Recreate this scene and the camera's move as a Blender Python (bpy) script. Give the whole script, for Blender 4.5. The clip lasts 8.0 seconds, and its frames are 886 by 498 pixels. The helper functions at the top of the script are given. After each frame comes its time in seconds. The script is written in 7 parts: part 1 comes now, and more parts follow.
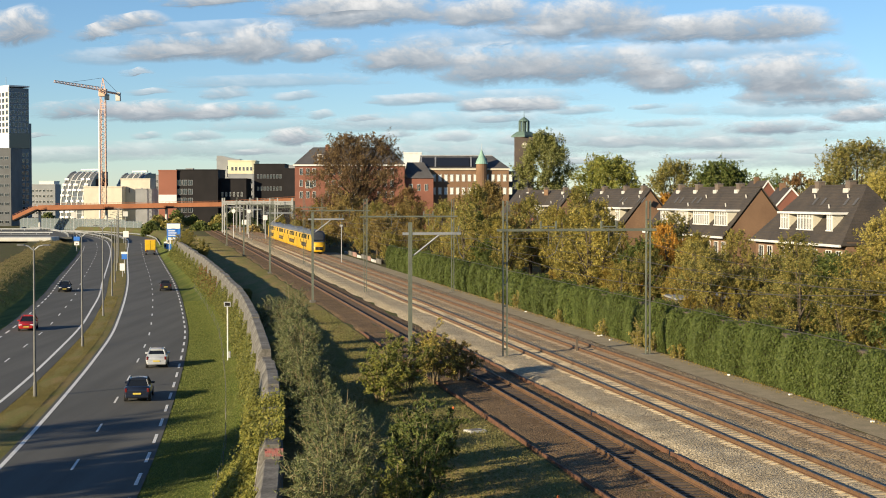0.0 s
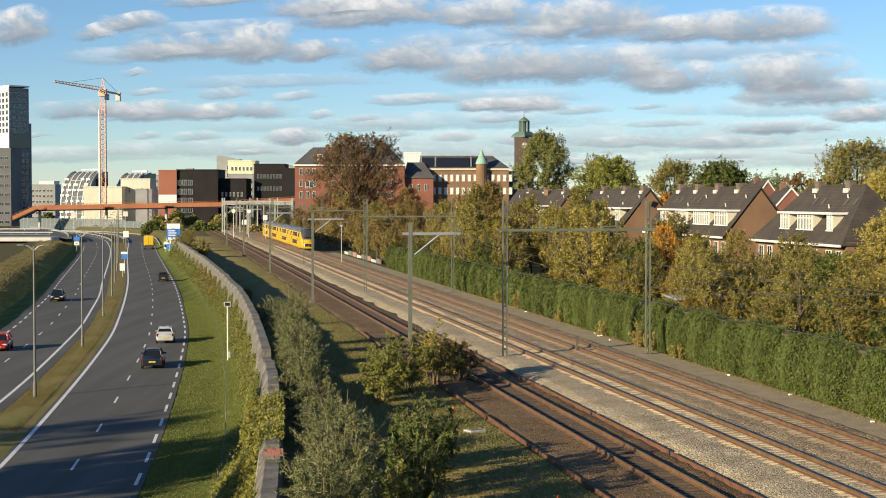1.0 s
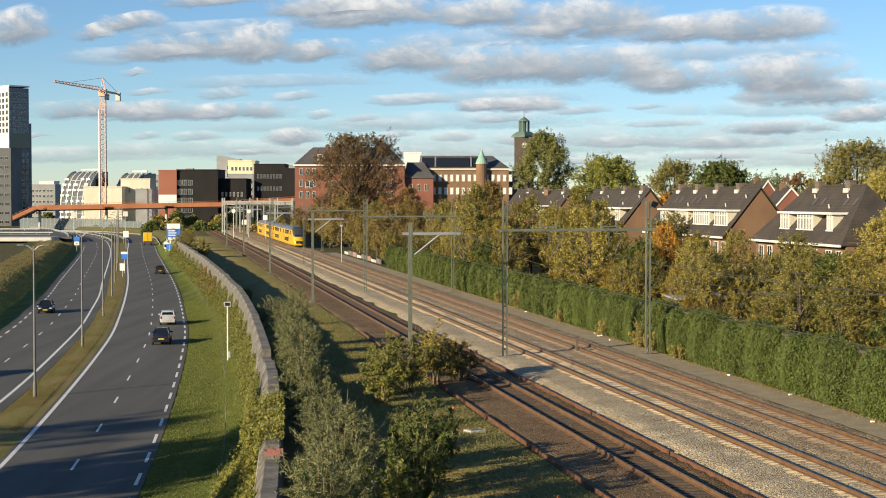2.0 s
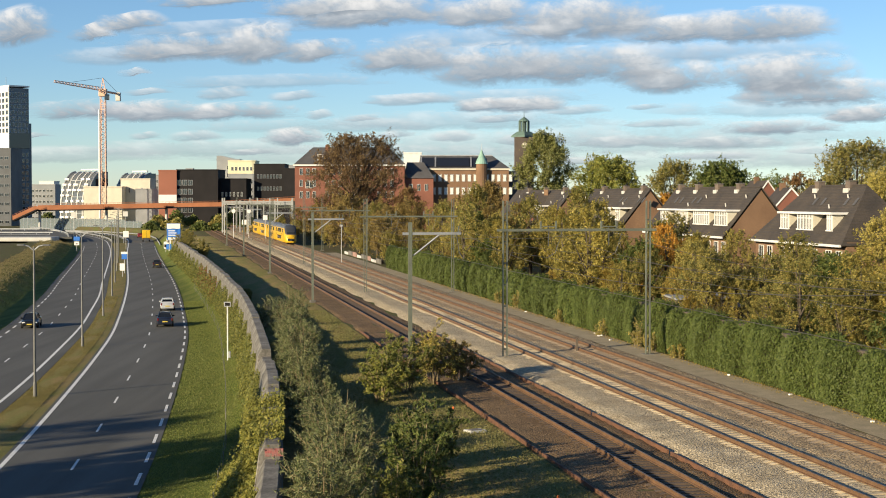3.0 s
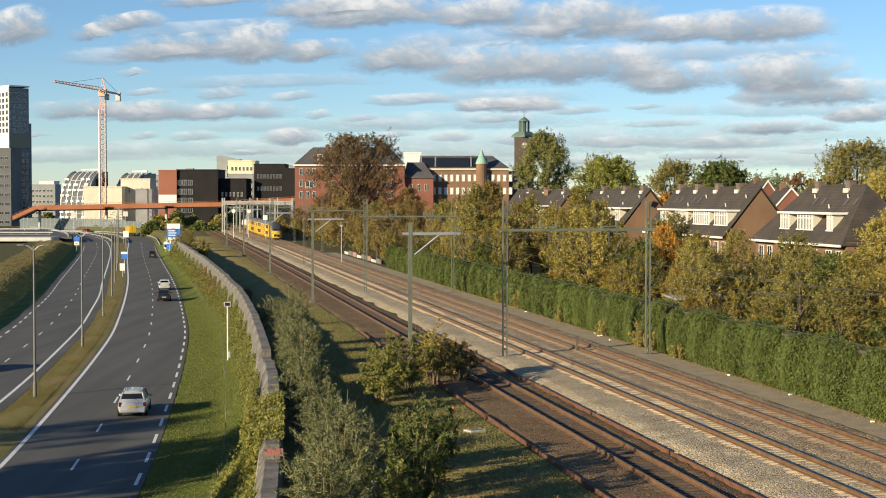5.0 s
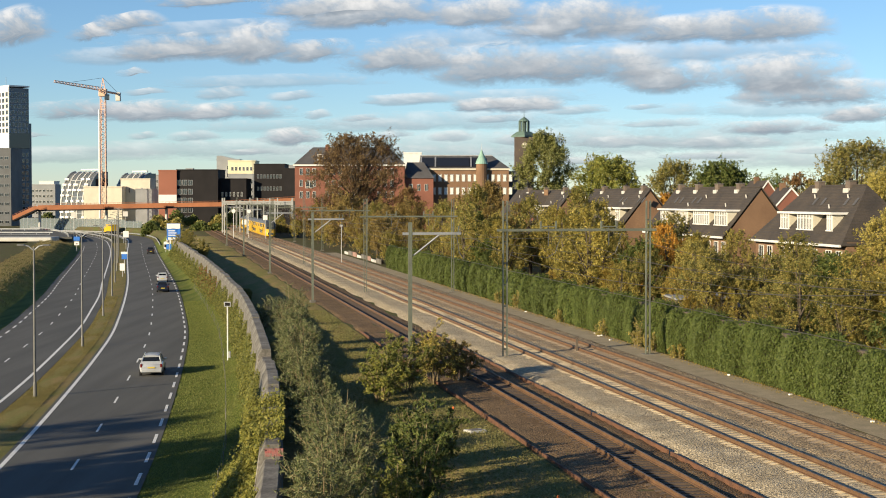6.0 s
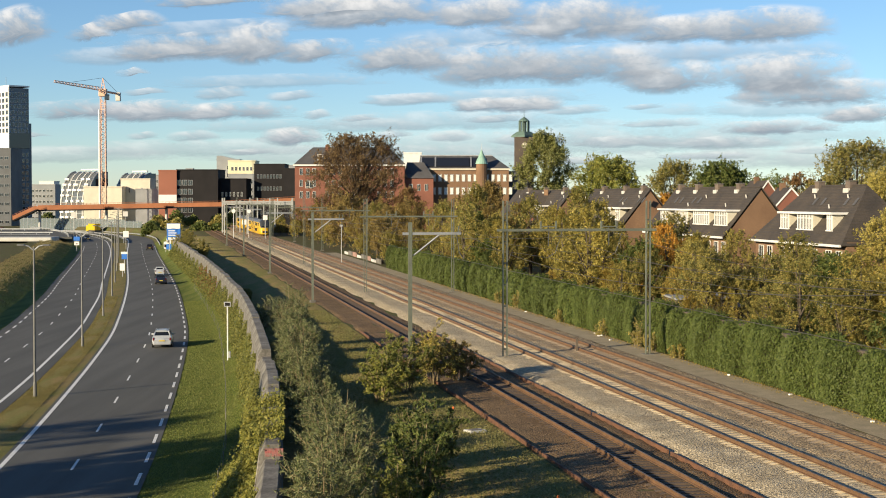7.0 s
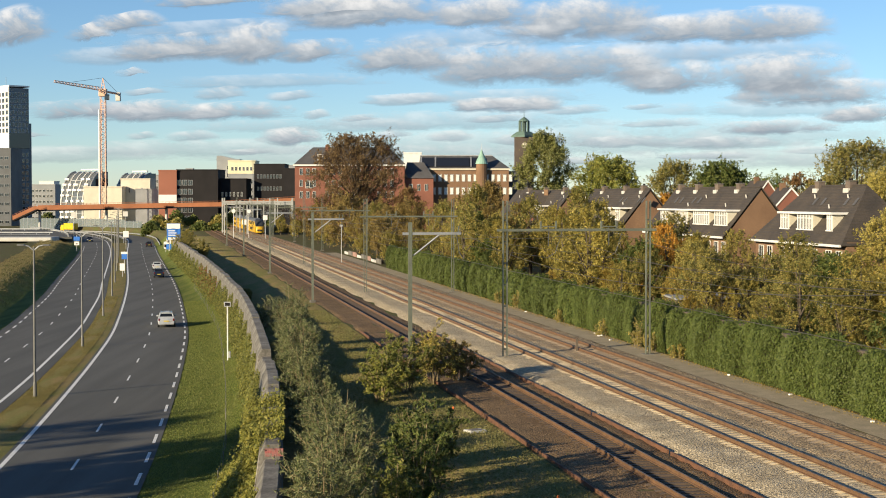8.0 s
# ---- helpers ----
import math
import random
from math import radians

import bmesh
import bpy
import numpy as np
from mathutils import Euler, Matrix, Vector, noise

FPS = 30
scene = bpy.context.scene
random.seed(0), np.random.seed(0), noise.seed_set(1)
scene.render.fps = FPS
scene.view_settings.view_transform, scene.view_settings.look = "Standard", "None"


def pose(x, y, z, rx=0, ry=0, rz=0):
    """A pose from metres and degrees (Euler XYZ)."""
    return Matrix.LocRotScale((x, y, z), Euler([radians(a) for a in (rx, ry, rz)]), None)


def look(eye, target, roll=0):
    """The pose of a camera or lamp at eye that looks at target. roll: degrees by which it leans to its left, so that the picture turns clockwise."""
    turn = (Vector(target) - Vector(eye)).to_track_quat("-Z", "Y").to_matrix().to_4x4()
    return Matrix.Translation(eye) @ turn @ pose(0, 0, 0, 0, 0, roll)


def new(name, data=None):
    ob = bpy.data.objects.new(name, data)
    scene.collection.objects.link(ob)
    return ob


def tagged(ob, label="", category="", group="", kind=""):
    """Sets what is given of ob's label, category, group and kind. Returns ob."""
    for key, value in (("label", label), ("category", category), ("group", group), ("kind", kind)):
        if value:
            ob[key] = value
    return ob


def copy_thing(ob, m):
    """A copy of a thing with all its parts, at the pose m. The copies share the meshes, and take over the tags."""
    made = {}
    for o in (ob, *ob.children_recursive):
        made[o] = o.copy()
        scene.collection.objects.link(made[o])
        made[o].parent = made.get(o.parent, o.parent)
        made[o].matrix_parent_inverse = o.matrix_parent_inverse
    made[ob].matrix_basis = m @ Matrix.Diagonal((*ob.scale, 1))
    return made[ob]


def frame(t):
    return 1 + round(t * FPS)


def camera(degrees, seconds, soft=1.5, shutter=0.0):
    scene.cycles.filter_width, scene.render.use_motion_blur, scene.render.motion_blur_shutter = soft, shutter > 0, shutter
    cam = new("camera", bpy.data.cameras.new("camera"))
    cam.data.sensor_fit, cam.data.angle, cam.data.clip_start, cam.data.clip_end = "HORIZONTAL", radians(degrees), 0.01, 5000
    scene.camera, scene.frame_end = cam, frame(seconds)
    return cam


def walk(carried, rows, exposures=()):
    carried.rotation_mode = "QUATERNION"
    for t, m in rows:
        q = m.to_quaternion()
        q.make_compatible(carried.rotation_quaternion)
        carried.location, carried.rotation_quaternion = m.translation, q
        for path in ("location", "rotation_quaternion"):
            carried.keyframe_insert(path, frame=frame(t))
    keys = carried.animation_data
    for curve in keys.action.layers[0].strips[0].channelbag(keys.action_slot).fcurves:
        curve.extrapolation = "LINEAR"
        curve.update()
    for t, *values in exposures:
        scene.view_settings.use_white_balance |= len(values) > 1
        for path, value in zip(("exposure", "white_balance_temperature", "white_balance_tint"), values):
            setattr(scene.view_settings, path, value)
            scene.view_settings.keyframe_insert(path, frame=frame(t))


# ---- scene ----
cam = camera(32.85, 8.0, 1.0)
EYE = (0.0, 0.0, 13.4)
walk(cam, [(0.0, pose(*EYE, 87.997, 0, 0)), (8.0, pose(*EYE, 87.997, 0, 0))], exposures=[(0.0, 0.52), (8.0, 0.52)])

# ---------------------------------------------------------------- light
SUN_EL, SUN_AZ = 15.2, -132.0          # low afternoon sun; azimuth clockwise from +Y
world = bpy.data.worlds.new("sky")
scene.world = world
world.use_nodes = True
wn = world.node_tree.nodes
sky = wn.new("ShaderNodeTexSky")
sky.sky_type = "NISHITA"
sky.sun_disc = False
sky.sun_elevation = radians(SUN_EL)
sky.sun_rotation = radians(SUN_AZ)
sky.air_density, sky.dust_density, sky.ozone_density = 0.85, 0.0, 4.6
wn["Background"].inputs["Strength"].default_value = 0.098
tint = wn.new("ShaderNodeMix")
tint.data_type, tint.blend_type = "RGBA", "MULTIPLY"
tint.inputs[0].default_value = 1.0
tint.inputs[7].default_value = (1.05, 1.005, 0.965, 1)
world.node_tree.links.new(sky.outputs[0], tint.inputs[6])
world.node_tree.links.new(tint.outputs[2], wn["Background"].inputs["Color"])
sun_data = bpy.data.lights.new("sun", "SUN")
sun_data.energy, sun_data.angle, sun_data.color = 6.0, radians(0.9), (1.0, 0.83, 0.56)
sun = new("sun", sun_data)
sd = Vector((math.sin(radians(SUN_AZ)) * math.cos(radians(SUN_EL)), math.cos(radians(SUN_AZ)) * math.cos(radians(SUN_EL)), math.sin(radians(SUN_EL))))
sun.matrix_world = look(sd * 200, (0, 0, 0))


# ---------------------------------------------------------------- materials
def mat(name, c1, c2, scale=1.0, fine=20.0, rough=0.85, metal=0.0, bump=0.3, grain=0.35, rnd=0.0, dist=0.02, spec=0.5, hard=0.25, stretch=None):
    """Two tones in large patches, a fine grain over them, a relief from the grain."""
    m = bpy.data.materials.new(name)
    m.use_nodes = True
    n, l = m.node_tree.nodes, m.node_tree.links
    b = n["Principled BSDF"]
    tc = n.new("ShaderNodeTexCoord")
    big, fin = n.new("ShaderNodeTexNoise"), n.new("ShaderNodeTexNoise")
    big.inputs["Scale"].default_value, big.inputs["Detail"].default_value = scale, 6
    fin.inputs["Scale"].default_value, fin.inputs["Detail"].default_value = fine, 3
    for t in (big, fin):
        l.new(tc.outputs["Object"], t.inputs["Vector"])
    if stretch:
        mp = n.new("ShaderNodeMapping")
        mp.inputs["Scale"].default_value = stretch[:3]
        mp.inputs["Rotation"].default_value = (0, 0, stretch[3])
        l.new(tc.outputs["Object"], mp.inputs["Vector"])
        l.new(mp.outputs["Vector"], big.inputs["Vector"])
    ramp = n.new("ShaderNodeValToRGB")
    ramp.color_ramp.elements[0].position, ramp.color_ramp.elements[1].position = 0.35, 0.65
    ramp.color_ramp.elements[0].color, ramp.color_ramp.elements[1].color = (*c1, 1), (*c2, 1)
    l.new(big.outputs["Fac"], ramp.inputs["Fac"])
    hsv = n.new("ShaderNodeHueSaturation")
    mr = n.new("ShaderNodeMapRange")
    mr.inputs["To Min"].default_value, mr.inputs["To Max"].default_value = 1 - grain, 1 + grain
    mr.inputs["From Min"].default_value, mr.inputs["From Max"].default_value = 0.5 - hard, 0.5 + hard
    l.new(fin.outputs["Fac"], mr.inputs["Value"])
    val = mr.outputs["Result"]
    if rnd:
        oi = n.new("ShaderNodeObjectInfo")
        rr = n.new("ShaderNodeMapRange")
        rr.inputs["To Min"].default_value, rr.inputs["To Max"].default_value = 1 - rnd, 1 + rnd
        l.new(oi.outputs["Random"], rr.inputs["Value"])
        mul = n.new("ShaderNodeMath")
        mul.operation = "MULTIPLY"
        l.new(val, mul.inputs[0])
        l.new(rr.outputs["Result"], mul.inputs[1])
        val = mul.outputs[0]
    l.new(val, hsv.inputs["Value"])
    l.new(ramp.outputs["Color"], hsv.inputs["Color"])
    l.new(hsv.outputs["Color"], b.inputs["Base Color"])
    b.inputs["Roughness"].default_value, b.inputs["Metallic"].default_value = rough, metal
    b.inputs["Specular IOR Level"].default_value = spec
    if bump:
        bp = n.new("ShaderNodeBump")
        bp.inputs["Strength"].default_value, bp.inputs["Distance"].default_value = bump, dist
        l.new(fin.outputs["Fac"], bp.inputs["Height"])
        l.new(bp.outputs["Normal"], b.inputs["Normal"])
    return m


def leafmat(name, cols, rough=0.6):
    """Foliage: every leaf takes its own tone; light passes through a little."""
    m = bpy.data.materials.new(name)
    m.use_nodes = True
    n, l = m.node_tree.nodes, m.node_tree.links
    b = n["Principled BSDF"]
    g = n.new("ShaderNodeNewGeometry")
    ramp = n.new("ShaderNodeValToRGB")
    while len(ramp.color_ramp.elements) < len(cols):
        ramp.color_ramp.elements.new(0.5)
    for i, (e, c) in enumerate(zip(ramp.color_ramp.elements, cols)):
        e.position, e.color = i / (len(cols) - 1), (*c, 1)
    l.new(g.outputs["Random Per Island"], ramp.inputs["Fac"])
    tc, big = n.new("ShaderNodeTexCoord"), n.new("ShaderNodeTexNoise")
    big.inputs["Scale"].default_value = 0.7
    l.new(tc.outputs["Object"], big.inputs["Vector"])
    hsv, mr, oi, ad = n.new("ShaderNodeHueSaturation"), n.new("ShaderNodeMapRange"), n.new("ShaderNodeObjectInfo"), n.new("ShaderNodeMath")
    mr.inputs["To Min"].default_value, mr.inputs["To Max"].default_value = 0.65, 1.35
    l.new(big.outputs["Fac"], mr.inputs["Value"])
    ad.operation, ad.inputs[1].default_value = "MULTIPLY_ADD", 0.35
    l.new(oi.outputs["Random"], ad.inputs[0])
    l.new(mr.outputs["Result"], ad.inputs[2])
    l.new(ad.outputs[0], hsv.inputs["Value"])
    l.new(ramp.outputs["Color"], hsv.inputs["Color"])
    l.new(hsv.outputs["Color"], b.inputs["Base Color"])
    b.inputs["Roughness"].default_value = rough
    b.inputs["Specular IOR Level"].default_value = 0.3
    tr, mx = n.new("ShaderNodeBsdfTranslucent"), n.new("ShaderNodeMixShader")
    l.new(hsv.outputs["Color"], tr.inputs["Color"])
    mx.inputs[0].default_value = 0.35
    l.new(b.outputs[0], mx.inputs[1])
    l.new(tr.outputs[0], mx.inputs[2])
    l.new(mx.outputs[0], n["Material Output"].inputs["Surface"])
    return m


def plain(name, c, rough=0.5, metal=0.0, emit=0.0):
    m = mat(name, c, tuple(v * 0.82 for v in c), 0.8, 14, rough, metal, 0.08, 0.1)
    if emit:
        b = m.node_tree.nodes["Principled BSDF"]
        b.inputs["Emission Color"].default_value, b.inputs["Emission Strength"].default_value = (*c, 1), emit
    return m


def glassmat(name, tint=(0.02, 0.025, 0.03), rough=0.08):
    m = bpy.data.materials.new(name)
    m.use_nodes = True
    b = m.node_tree.nodes["Principled BSDF"]
    b.inputs["Base Color"].default_value, b.inputs["Roughness"].default_value = (*tint, 1), rough
    b.inputs["Specular IOR Level"].default_value = 0.9
    return m


M_GRASS = mat("grass", (0.083, 0.112, 0.023), (0.15, 0.163, 0.042), 1.0, 14, 0.95, 0, 0.7, 0.4, dist=0.05, spec=0.1, stretch=(1.0, 0.07, 1.0, -0.16))
M_DRYGRASS = mat("dry_median_grass", (0.255, 0.19, 0.08), (0.185, 0.175, 0.056), 0.8, 12, 0.95, 0, 0.7, 0.45, dist=0.06, spec=0.1, stretch=(1.0, 0.12, 1.0, -0.2))
M_EARTH = mat("weedy_earth", (0.105, 0.085, 0.046), (0.092, 0.1, 0.036), 0.3, 7, 0.95, 0, 0.7, 0.45, dist=0.08, spec=0.1)
M_ASPH = mat("asphalt", (0.080, 0.080, 0.074), (0.110, 0.109, 0.101), 1.1, 30, 0.88, 0, 0.25, 0.2, dist=0.01, spec=0.3, stretch=(0.5, 0.03, 1.0, -0.17))
M_PAINT = mat("road_paint", (0.78, 0.78, 0.76), (0.62, 0.62, 0.6), 3, 30, 0.7, 0, 0.1, 0.12)
M_BALLAST = mat("ballast_stone", (0.47, 0.39, 0.26), (0.37, 0.30, 0.195), 0.5, 11, 0.92, 0, 0.9, 0.5, dist=0.1, spec=0.2, hard=0.15)
M_BRNBAL = mat("brown_ballast_stone", (0.37, 0.285, 0.18), (0.28, 0.21, 0.13), 0.5, 11, 0.92, 0, 1.0, 0.55, dist=0.1, spec=0.2, hard=0.15)
M_RUSTBAL = mat("rusty_ballast", (0.22, 0.145, 0.075), (0.155, 0.10, 0.052), 0.5, 13, 0.92, 0, 1.0, 0.6, dist=0.1, spec=0.2, hard=0.13)
M_SLEEP = mat("concrete_sleeper", (0.50, 0.42, 0.29), (0.38, 0.31, 0.21), 2, 25, 0.9, 0, 0.2, 0.2, rnd=0.15)
M_DSLEEP = mat("stained_concrete_sleeper", (0.29, 0.23, 0.165), (0.22, 0.17, 0.12), 2, 25, 0.9, 0, 0.2, 0.25, rnd=0.15)
M_WSLEEP = mat("timber_sleeper", (0.10, 0.07, 0.05), (0.075, 0.055, 0.04), 2, 25, 0.9, 0, 0.3, 0.3, rnd=0.2)
M_RAIL = mat("rusty_rail", (0.20, 0.115, 0.06), (0.14, 0.08, 0.045), 2, 30, 0.6, 0.3, 0.1, 0.2)
M_RAILTOP = mat("worn_rail_head", (0.21, 0.15, 0.10), (0.15, 0.105, 0.07), 2, 30, 0.6, 0.0, 0.05, 0.1)
M_RUST = mat("rusty_steel", (0.16, 0.075, 0.04), (0.10, 0.05, 0.03), 1.5, 18, 0.8, 0.1, 0.3, 0.3)
M_STEEL = mat("green_grey_mast_paint", (0.16, 0.175, 0.135), (0.105, 0.115, 0.09), 0.7, 12, 0.6, 0.2, 0.1, 0.2)
M_ZINC = mat("galvanised_steel", (0.40, 0.41, 0.42), (0.32, 0.33, 0.34), 0.8, 10, 0.5, 0.5, 0.05, 0.12)
M_DARKST = mat("dark_grey_steel", (0.11, 0.115, 0.12), (0.08, 0.085, 0.09), 0.8, 10, 0.5, 0.4, 0.05, 0.15)
M_CONC = mat("weathered_concrete", (0.19, 0.178, 0.158), (0.10, 0.093, 0.08), 0.9, 9, 0.9, 0, 0.5, 0.4, dist=0.03)
M_LCONC = mat("pale_concrete", (0.55, 0.54, 0.50), (0.45, 0.44, 0.41), 0.4, 10, 0.85, 0, 0.2, 0.12)
M_BRICK = mat("red_brick", (0.215, 0.085, 0.058), (0.17, 0.068, 0.046), 0.3, 9, 0.9, 0, 0.3, 0.2)
M_BRICK2 = mat("brown_brick", (0.21, 0.125, 0.072), (0.155, 0.09, 0.052), 0.3, 9, 0.9, 0, 0.3, 0.25)
M_SLATE = mat("grey_slate", (0.085, 0.083, 0.085), (0.06, 0.058, 0.062), 0.3, 6, 0.7, 0, 0.3, 0.2)
M_TILE = mat("dark_roof_tile", (0.040, 0.034, 0.030), (0.062, 0.050, 0.040), 0.5, 8, 0.8, 0, 0.5, 0.3, dist=0.05)
M_WHITE = mat("white_paint", (0.70, 0.69, 0.655), (0.62, 0.61, 0.58), 0.8, 10, 0.6, 0, 0.05, 0.06)
M_CREAM = mat("cream_render", (0.60, 0.56, 0.45), (0.52, 0.485, 0.39), 0.3, 6, 0.85, 0, 0.1, 0.08)
M_BLACKB = mat("black_cladding", (0.012, 0.011, 0.012), (0.018, 0.016, 0.017), 0.2, 6, 0.75, 0, 0.1, 0.2, spec=0.2)
M_GREYB = mat("grey_cladding", (0.26, 0.27, 0.28), (0.21, 0.22, 0.23), 0.2, 5, 0.7, 0, 0.1, 0.12)
M_ORANGE = mat("weathering_orange_steel", (0.34, 0.125, 0.05), (0.25, 0.09, 0.035), 0.2, 5, 0.75, 0, 0.1, 0.2)
M_DCOPPER = mat("dark_weathered_copper", (0.10, 0.16, 0.135), (0.075, 0.12, 0.105), 0.6, 8, 0.7, 0, 0.1, 0.15)
M_COPPER = mat("green_copper", (0.26, 0.42, 0.34), (0.20, 0.34, 0.28), 0.6, 8, 0.7, 0, 0.1, 0.15)
M_GLASS = glassmat("dark_window_glass")
M_BARK = mat("bark", (0.10, 0.08, 0.06), (0.07, 0.055, 0.04), 2, 18, 0.95, 0, 0.6, 0.35)
M_CRANE = mat("faded_orange_crane_paint", (0.74, 0.46, 0.32), (0.64, 0.39, 0.27), 0.3, 5, 0.6, 0, 0.05, 0.12)
M_BLACK = plain("black_rubber", (0.015, 0.015, 0.016), 0.8)
M_WIRE = plain("copper_wire", (0.12, 0.11, 0.085), 0.5, 0.4)


# ---------------------------------------------------------------- building helpers
def thing(name, label, category, group="", m=None, kind=""):
    ob = tagged(new(name), label, category, group, kind)
    ob.empty_display_size = 0.2
    if m is not None:
        ob.matrix_world = m
    return ob


def bm_mesh(name, bm, material):
    me = bpy.data.meshes.new(name)
    bm.normal_update()
    bm.to_mesh(me)
    bm.free()
    for x in material if isinstance(material, (list, tuple)) else [material]:
        me.materials.append(x)
    return me


def part(name, bm, material, parent=None, label="", m=None):
    ob = new(name, bm if isinstance(bm, bpy.types.Mesh) else bm_mesh(name, bm, material))
    if parent is not None:
        ob.parent = parent
    if label:
        ob["label"] = label
    if m is not None:
        ob.matrix_basis = m
    return ob


def setting(name, bm, material, label, category):
    return tagged(part(name, bm, material), label, category, "", "structure")


def box(bm, x0, x1, y0, y1, z0, z1, mi=0):
    v = [bm.verts.new(p) for p in ((x0, y0, z0), (x1, y0, z0), (x1, y1, z0), (x0, y1, z0), (x0, y0, z1), (x1, y0, z1), (x1, y1, z1), (x0, y1, z1))]
    for q in ((3, 2, 1, 0), (4, 5, 6, 7), (0, 1, 5, 4), (1, 2, 6, 5), (2, 3, 7, 6), (3, 0, 4, 7)):
        bm.faces.new([v[i] for i in q]).material_index = mi
    return v


def bx(x0, x1, y0, y1, z0, z1, bev=0.0):
    bm = bmesh.new()
    box(bm, x0, x1, y0, y1, z0, z1)
    if bev:
        bmesh.ops.bevel(bm, geom=bm.edges[:], offset=bev, segments=2, affect="EDGES", profile=0.5)
    return bm


def tube(bm, pts, radii, n=8, cap=True, mi=0):
    """A tapered round bar through points."""
    pts = [Vector(p) for p in pts]
    if not isinstance(radii, (list, tuple)):
        radii = [radii] * len(pts)
    rings = []
    for i, p in enumerate(pts):
        d = (pts[min(i + 1, len(pts) - 1)] - pts[max(i - 1, 0)]).normalized()
        a = d.orthogonal().normalized() if abs(d.z) > 0.9 else d.cross(Vector((0, 0, 1))).normalized()
        b = d.cross(a)
        rings.append([bm.verts.new(p + radii[i] * (math.cos(t) * a + math.sin(t) * b)) for t in (2 * math.pi * k / n for k in range(n))])
    for r, s in zip(rings, rings[1:]):
        for k in range(n):
            bm.faces.new((r[k], r[(k + 1) % n], s[(k + 1) % n], s[k])).material_index = mi
    if cap:
        bm.faces.new(rings[0][::-1]).material_index = mi
        bm.faces.new(rings[-1]).material_index = mi


def rod(pts, radii, n=8):
    bm = bmesh.new()
    tube(bm, pts, radii, n)
    return bm


def prism(bm, poly, y0, y1, mi=0):
    """A polygon in the x-z plane drawn out along y."""
    a = [bm.verts.new((x, y0, z)) for x, z in poly]
    b = [bm.verts.new((x, y1, z)) for x, z in poly]
    k = len(poly)
    bm.faces.new(a).material_index = mi
    bm.faces.new(b[::-1]).material_index = mi
    for i in range(k):
        bm.faces.new((a[i], b[i], b[(i + 1) % k], a[(i + 1) % k])).material_index = mi


# ---------------------------------------------------------------- the plan's lines
def smooth(points):
    """A smooth curve x(y) through a few points (y, x)."""
    ys, xs = np.array([p[0] for p in points], float), np.array([p[1] for p in points], float)
    sl = np.gradient(xs, ys)

    def f(y):
        i = int(min(max(np.searchsorted(ys, y) - 1, 0), len(ys) - 2))
        h = ys[i + 1] - ys[i]
        t = (y - ys[i]) / h
        if t < 0:
            return float(xs[i] + sl[i] * (y - ys[i]))
        if t > 1:
            return float(xs[-1] + sl[-1] * (y - ys[-1]))
        return float((2 * t**3 - 3 * t * t + 1) * xs[i] + (t**3 - 2 * t * t + t) * h * sl[i] + (3 * t * t - 2 * t**3) * xs[i + 1] + (t**3 - t * t) * h * sl[i + 1])
    return f


road_r = smooth([(-80, -3.5), (20, -12.9), (75, -18.4), (100, -21.7), (123, -25.0), (146, -28.6), (168, -32.6), (200, -38.7), (234, -45.5), (280, -55.2), (350, -70.0), (430, -86.5), (469, -95.0), (500, -104.0), (532, -119.0), (556, -138.0), (572, -162.0)])
road_l = smooth([(-80, -19.0), (20, -26.2), (98, -32.2), (131, -36.9), (155, -40.7), (177, -44.8), (199, -49.0), (234, -56.4), (270, -63.9), (313, -72.9), (360, -83.0), (410, -94.5), (463, -108.0), (532, -133.0), (600, -170.0)])


def rail_x(y, off):
    return off - 0.1855 * y - 1.5e-5 * y * y


OFF_D, OFF_C, OFF_A = 30.8, 26.35, 20.0
Z_G, Z_RAIL, Z_RAIL_A = 2.1, 2.5, 2.3
Z_WALL = 4.0


def wall_x(y):
    return road_r(y) + 3.5 + (6.4 if y < 80 else max(3.6, 6.4 - (y - 80) * 0.011))


def ribbon(name, fx0, fx1, y0, y1, step, z, material, label="", category="", thick=0.0, fz=None):
    """A strip between two lines of the plan."""
    bm = bmesh.new()
    ys = np.arange(y0, y1 + 0.01, step)
    a = [bm.verts.new((fx0(y), y, fz(y) if fz else z)) for y in ys]
    b = [bm.verts.new((fx1(y), y, fz(y) if fz else z)) for y in ys]
    for i in range(len(ys) - 1):
        bm.faces.new((a[i], b[i], b[i + 1], a[i + 1]))
    if thick:
        r = bmesh.ops.extrude_face_region(bm, geom=bm.faces[:])
        bmesh.ops.translate(bm, vec=(0, 0, -thick), verts=[v for v in r["geom"] if isinstance(v, bmesh.types.BMVert)])
        bmesh.ops.recalc_face_normals(bm, faces=bm.faces[:])
    if label:
        return setting(name, bm, material, label, category)
    return part(name, bm, material)


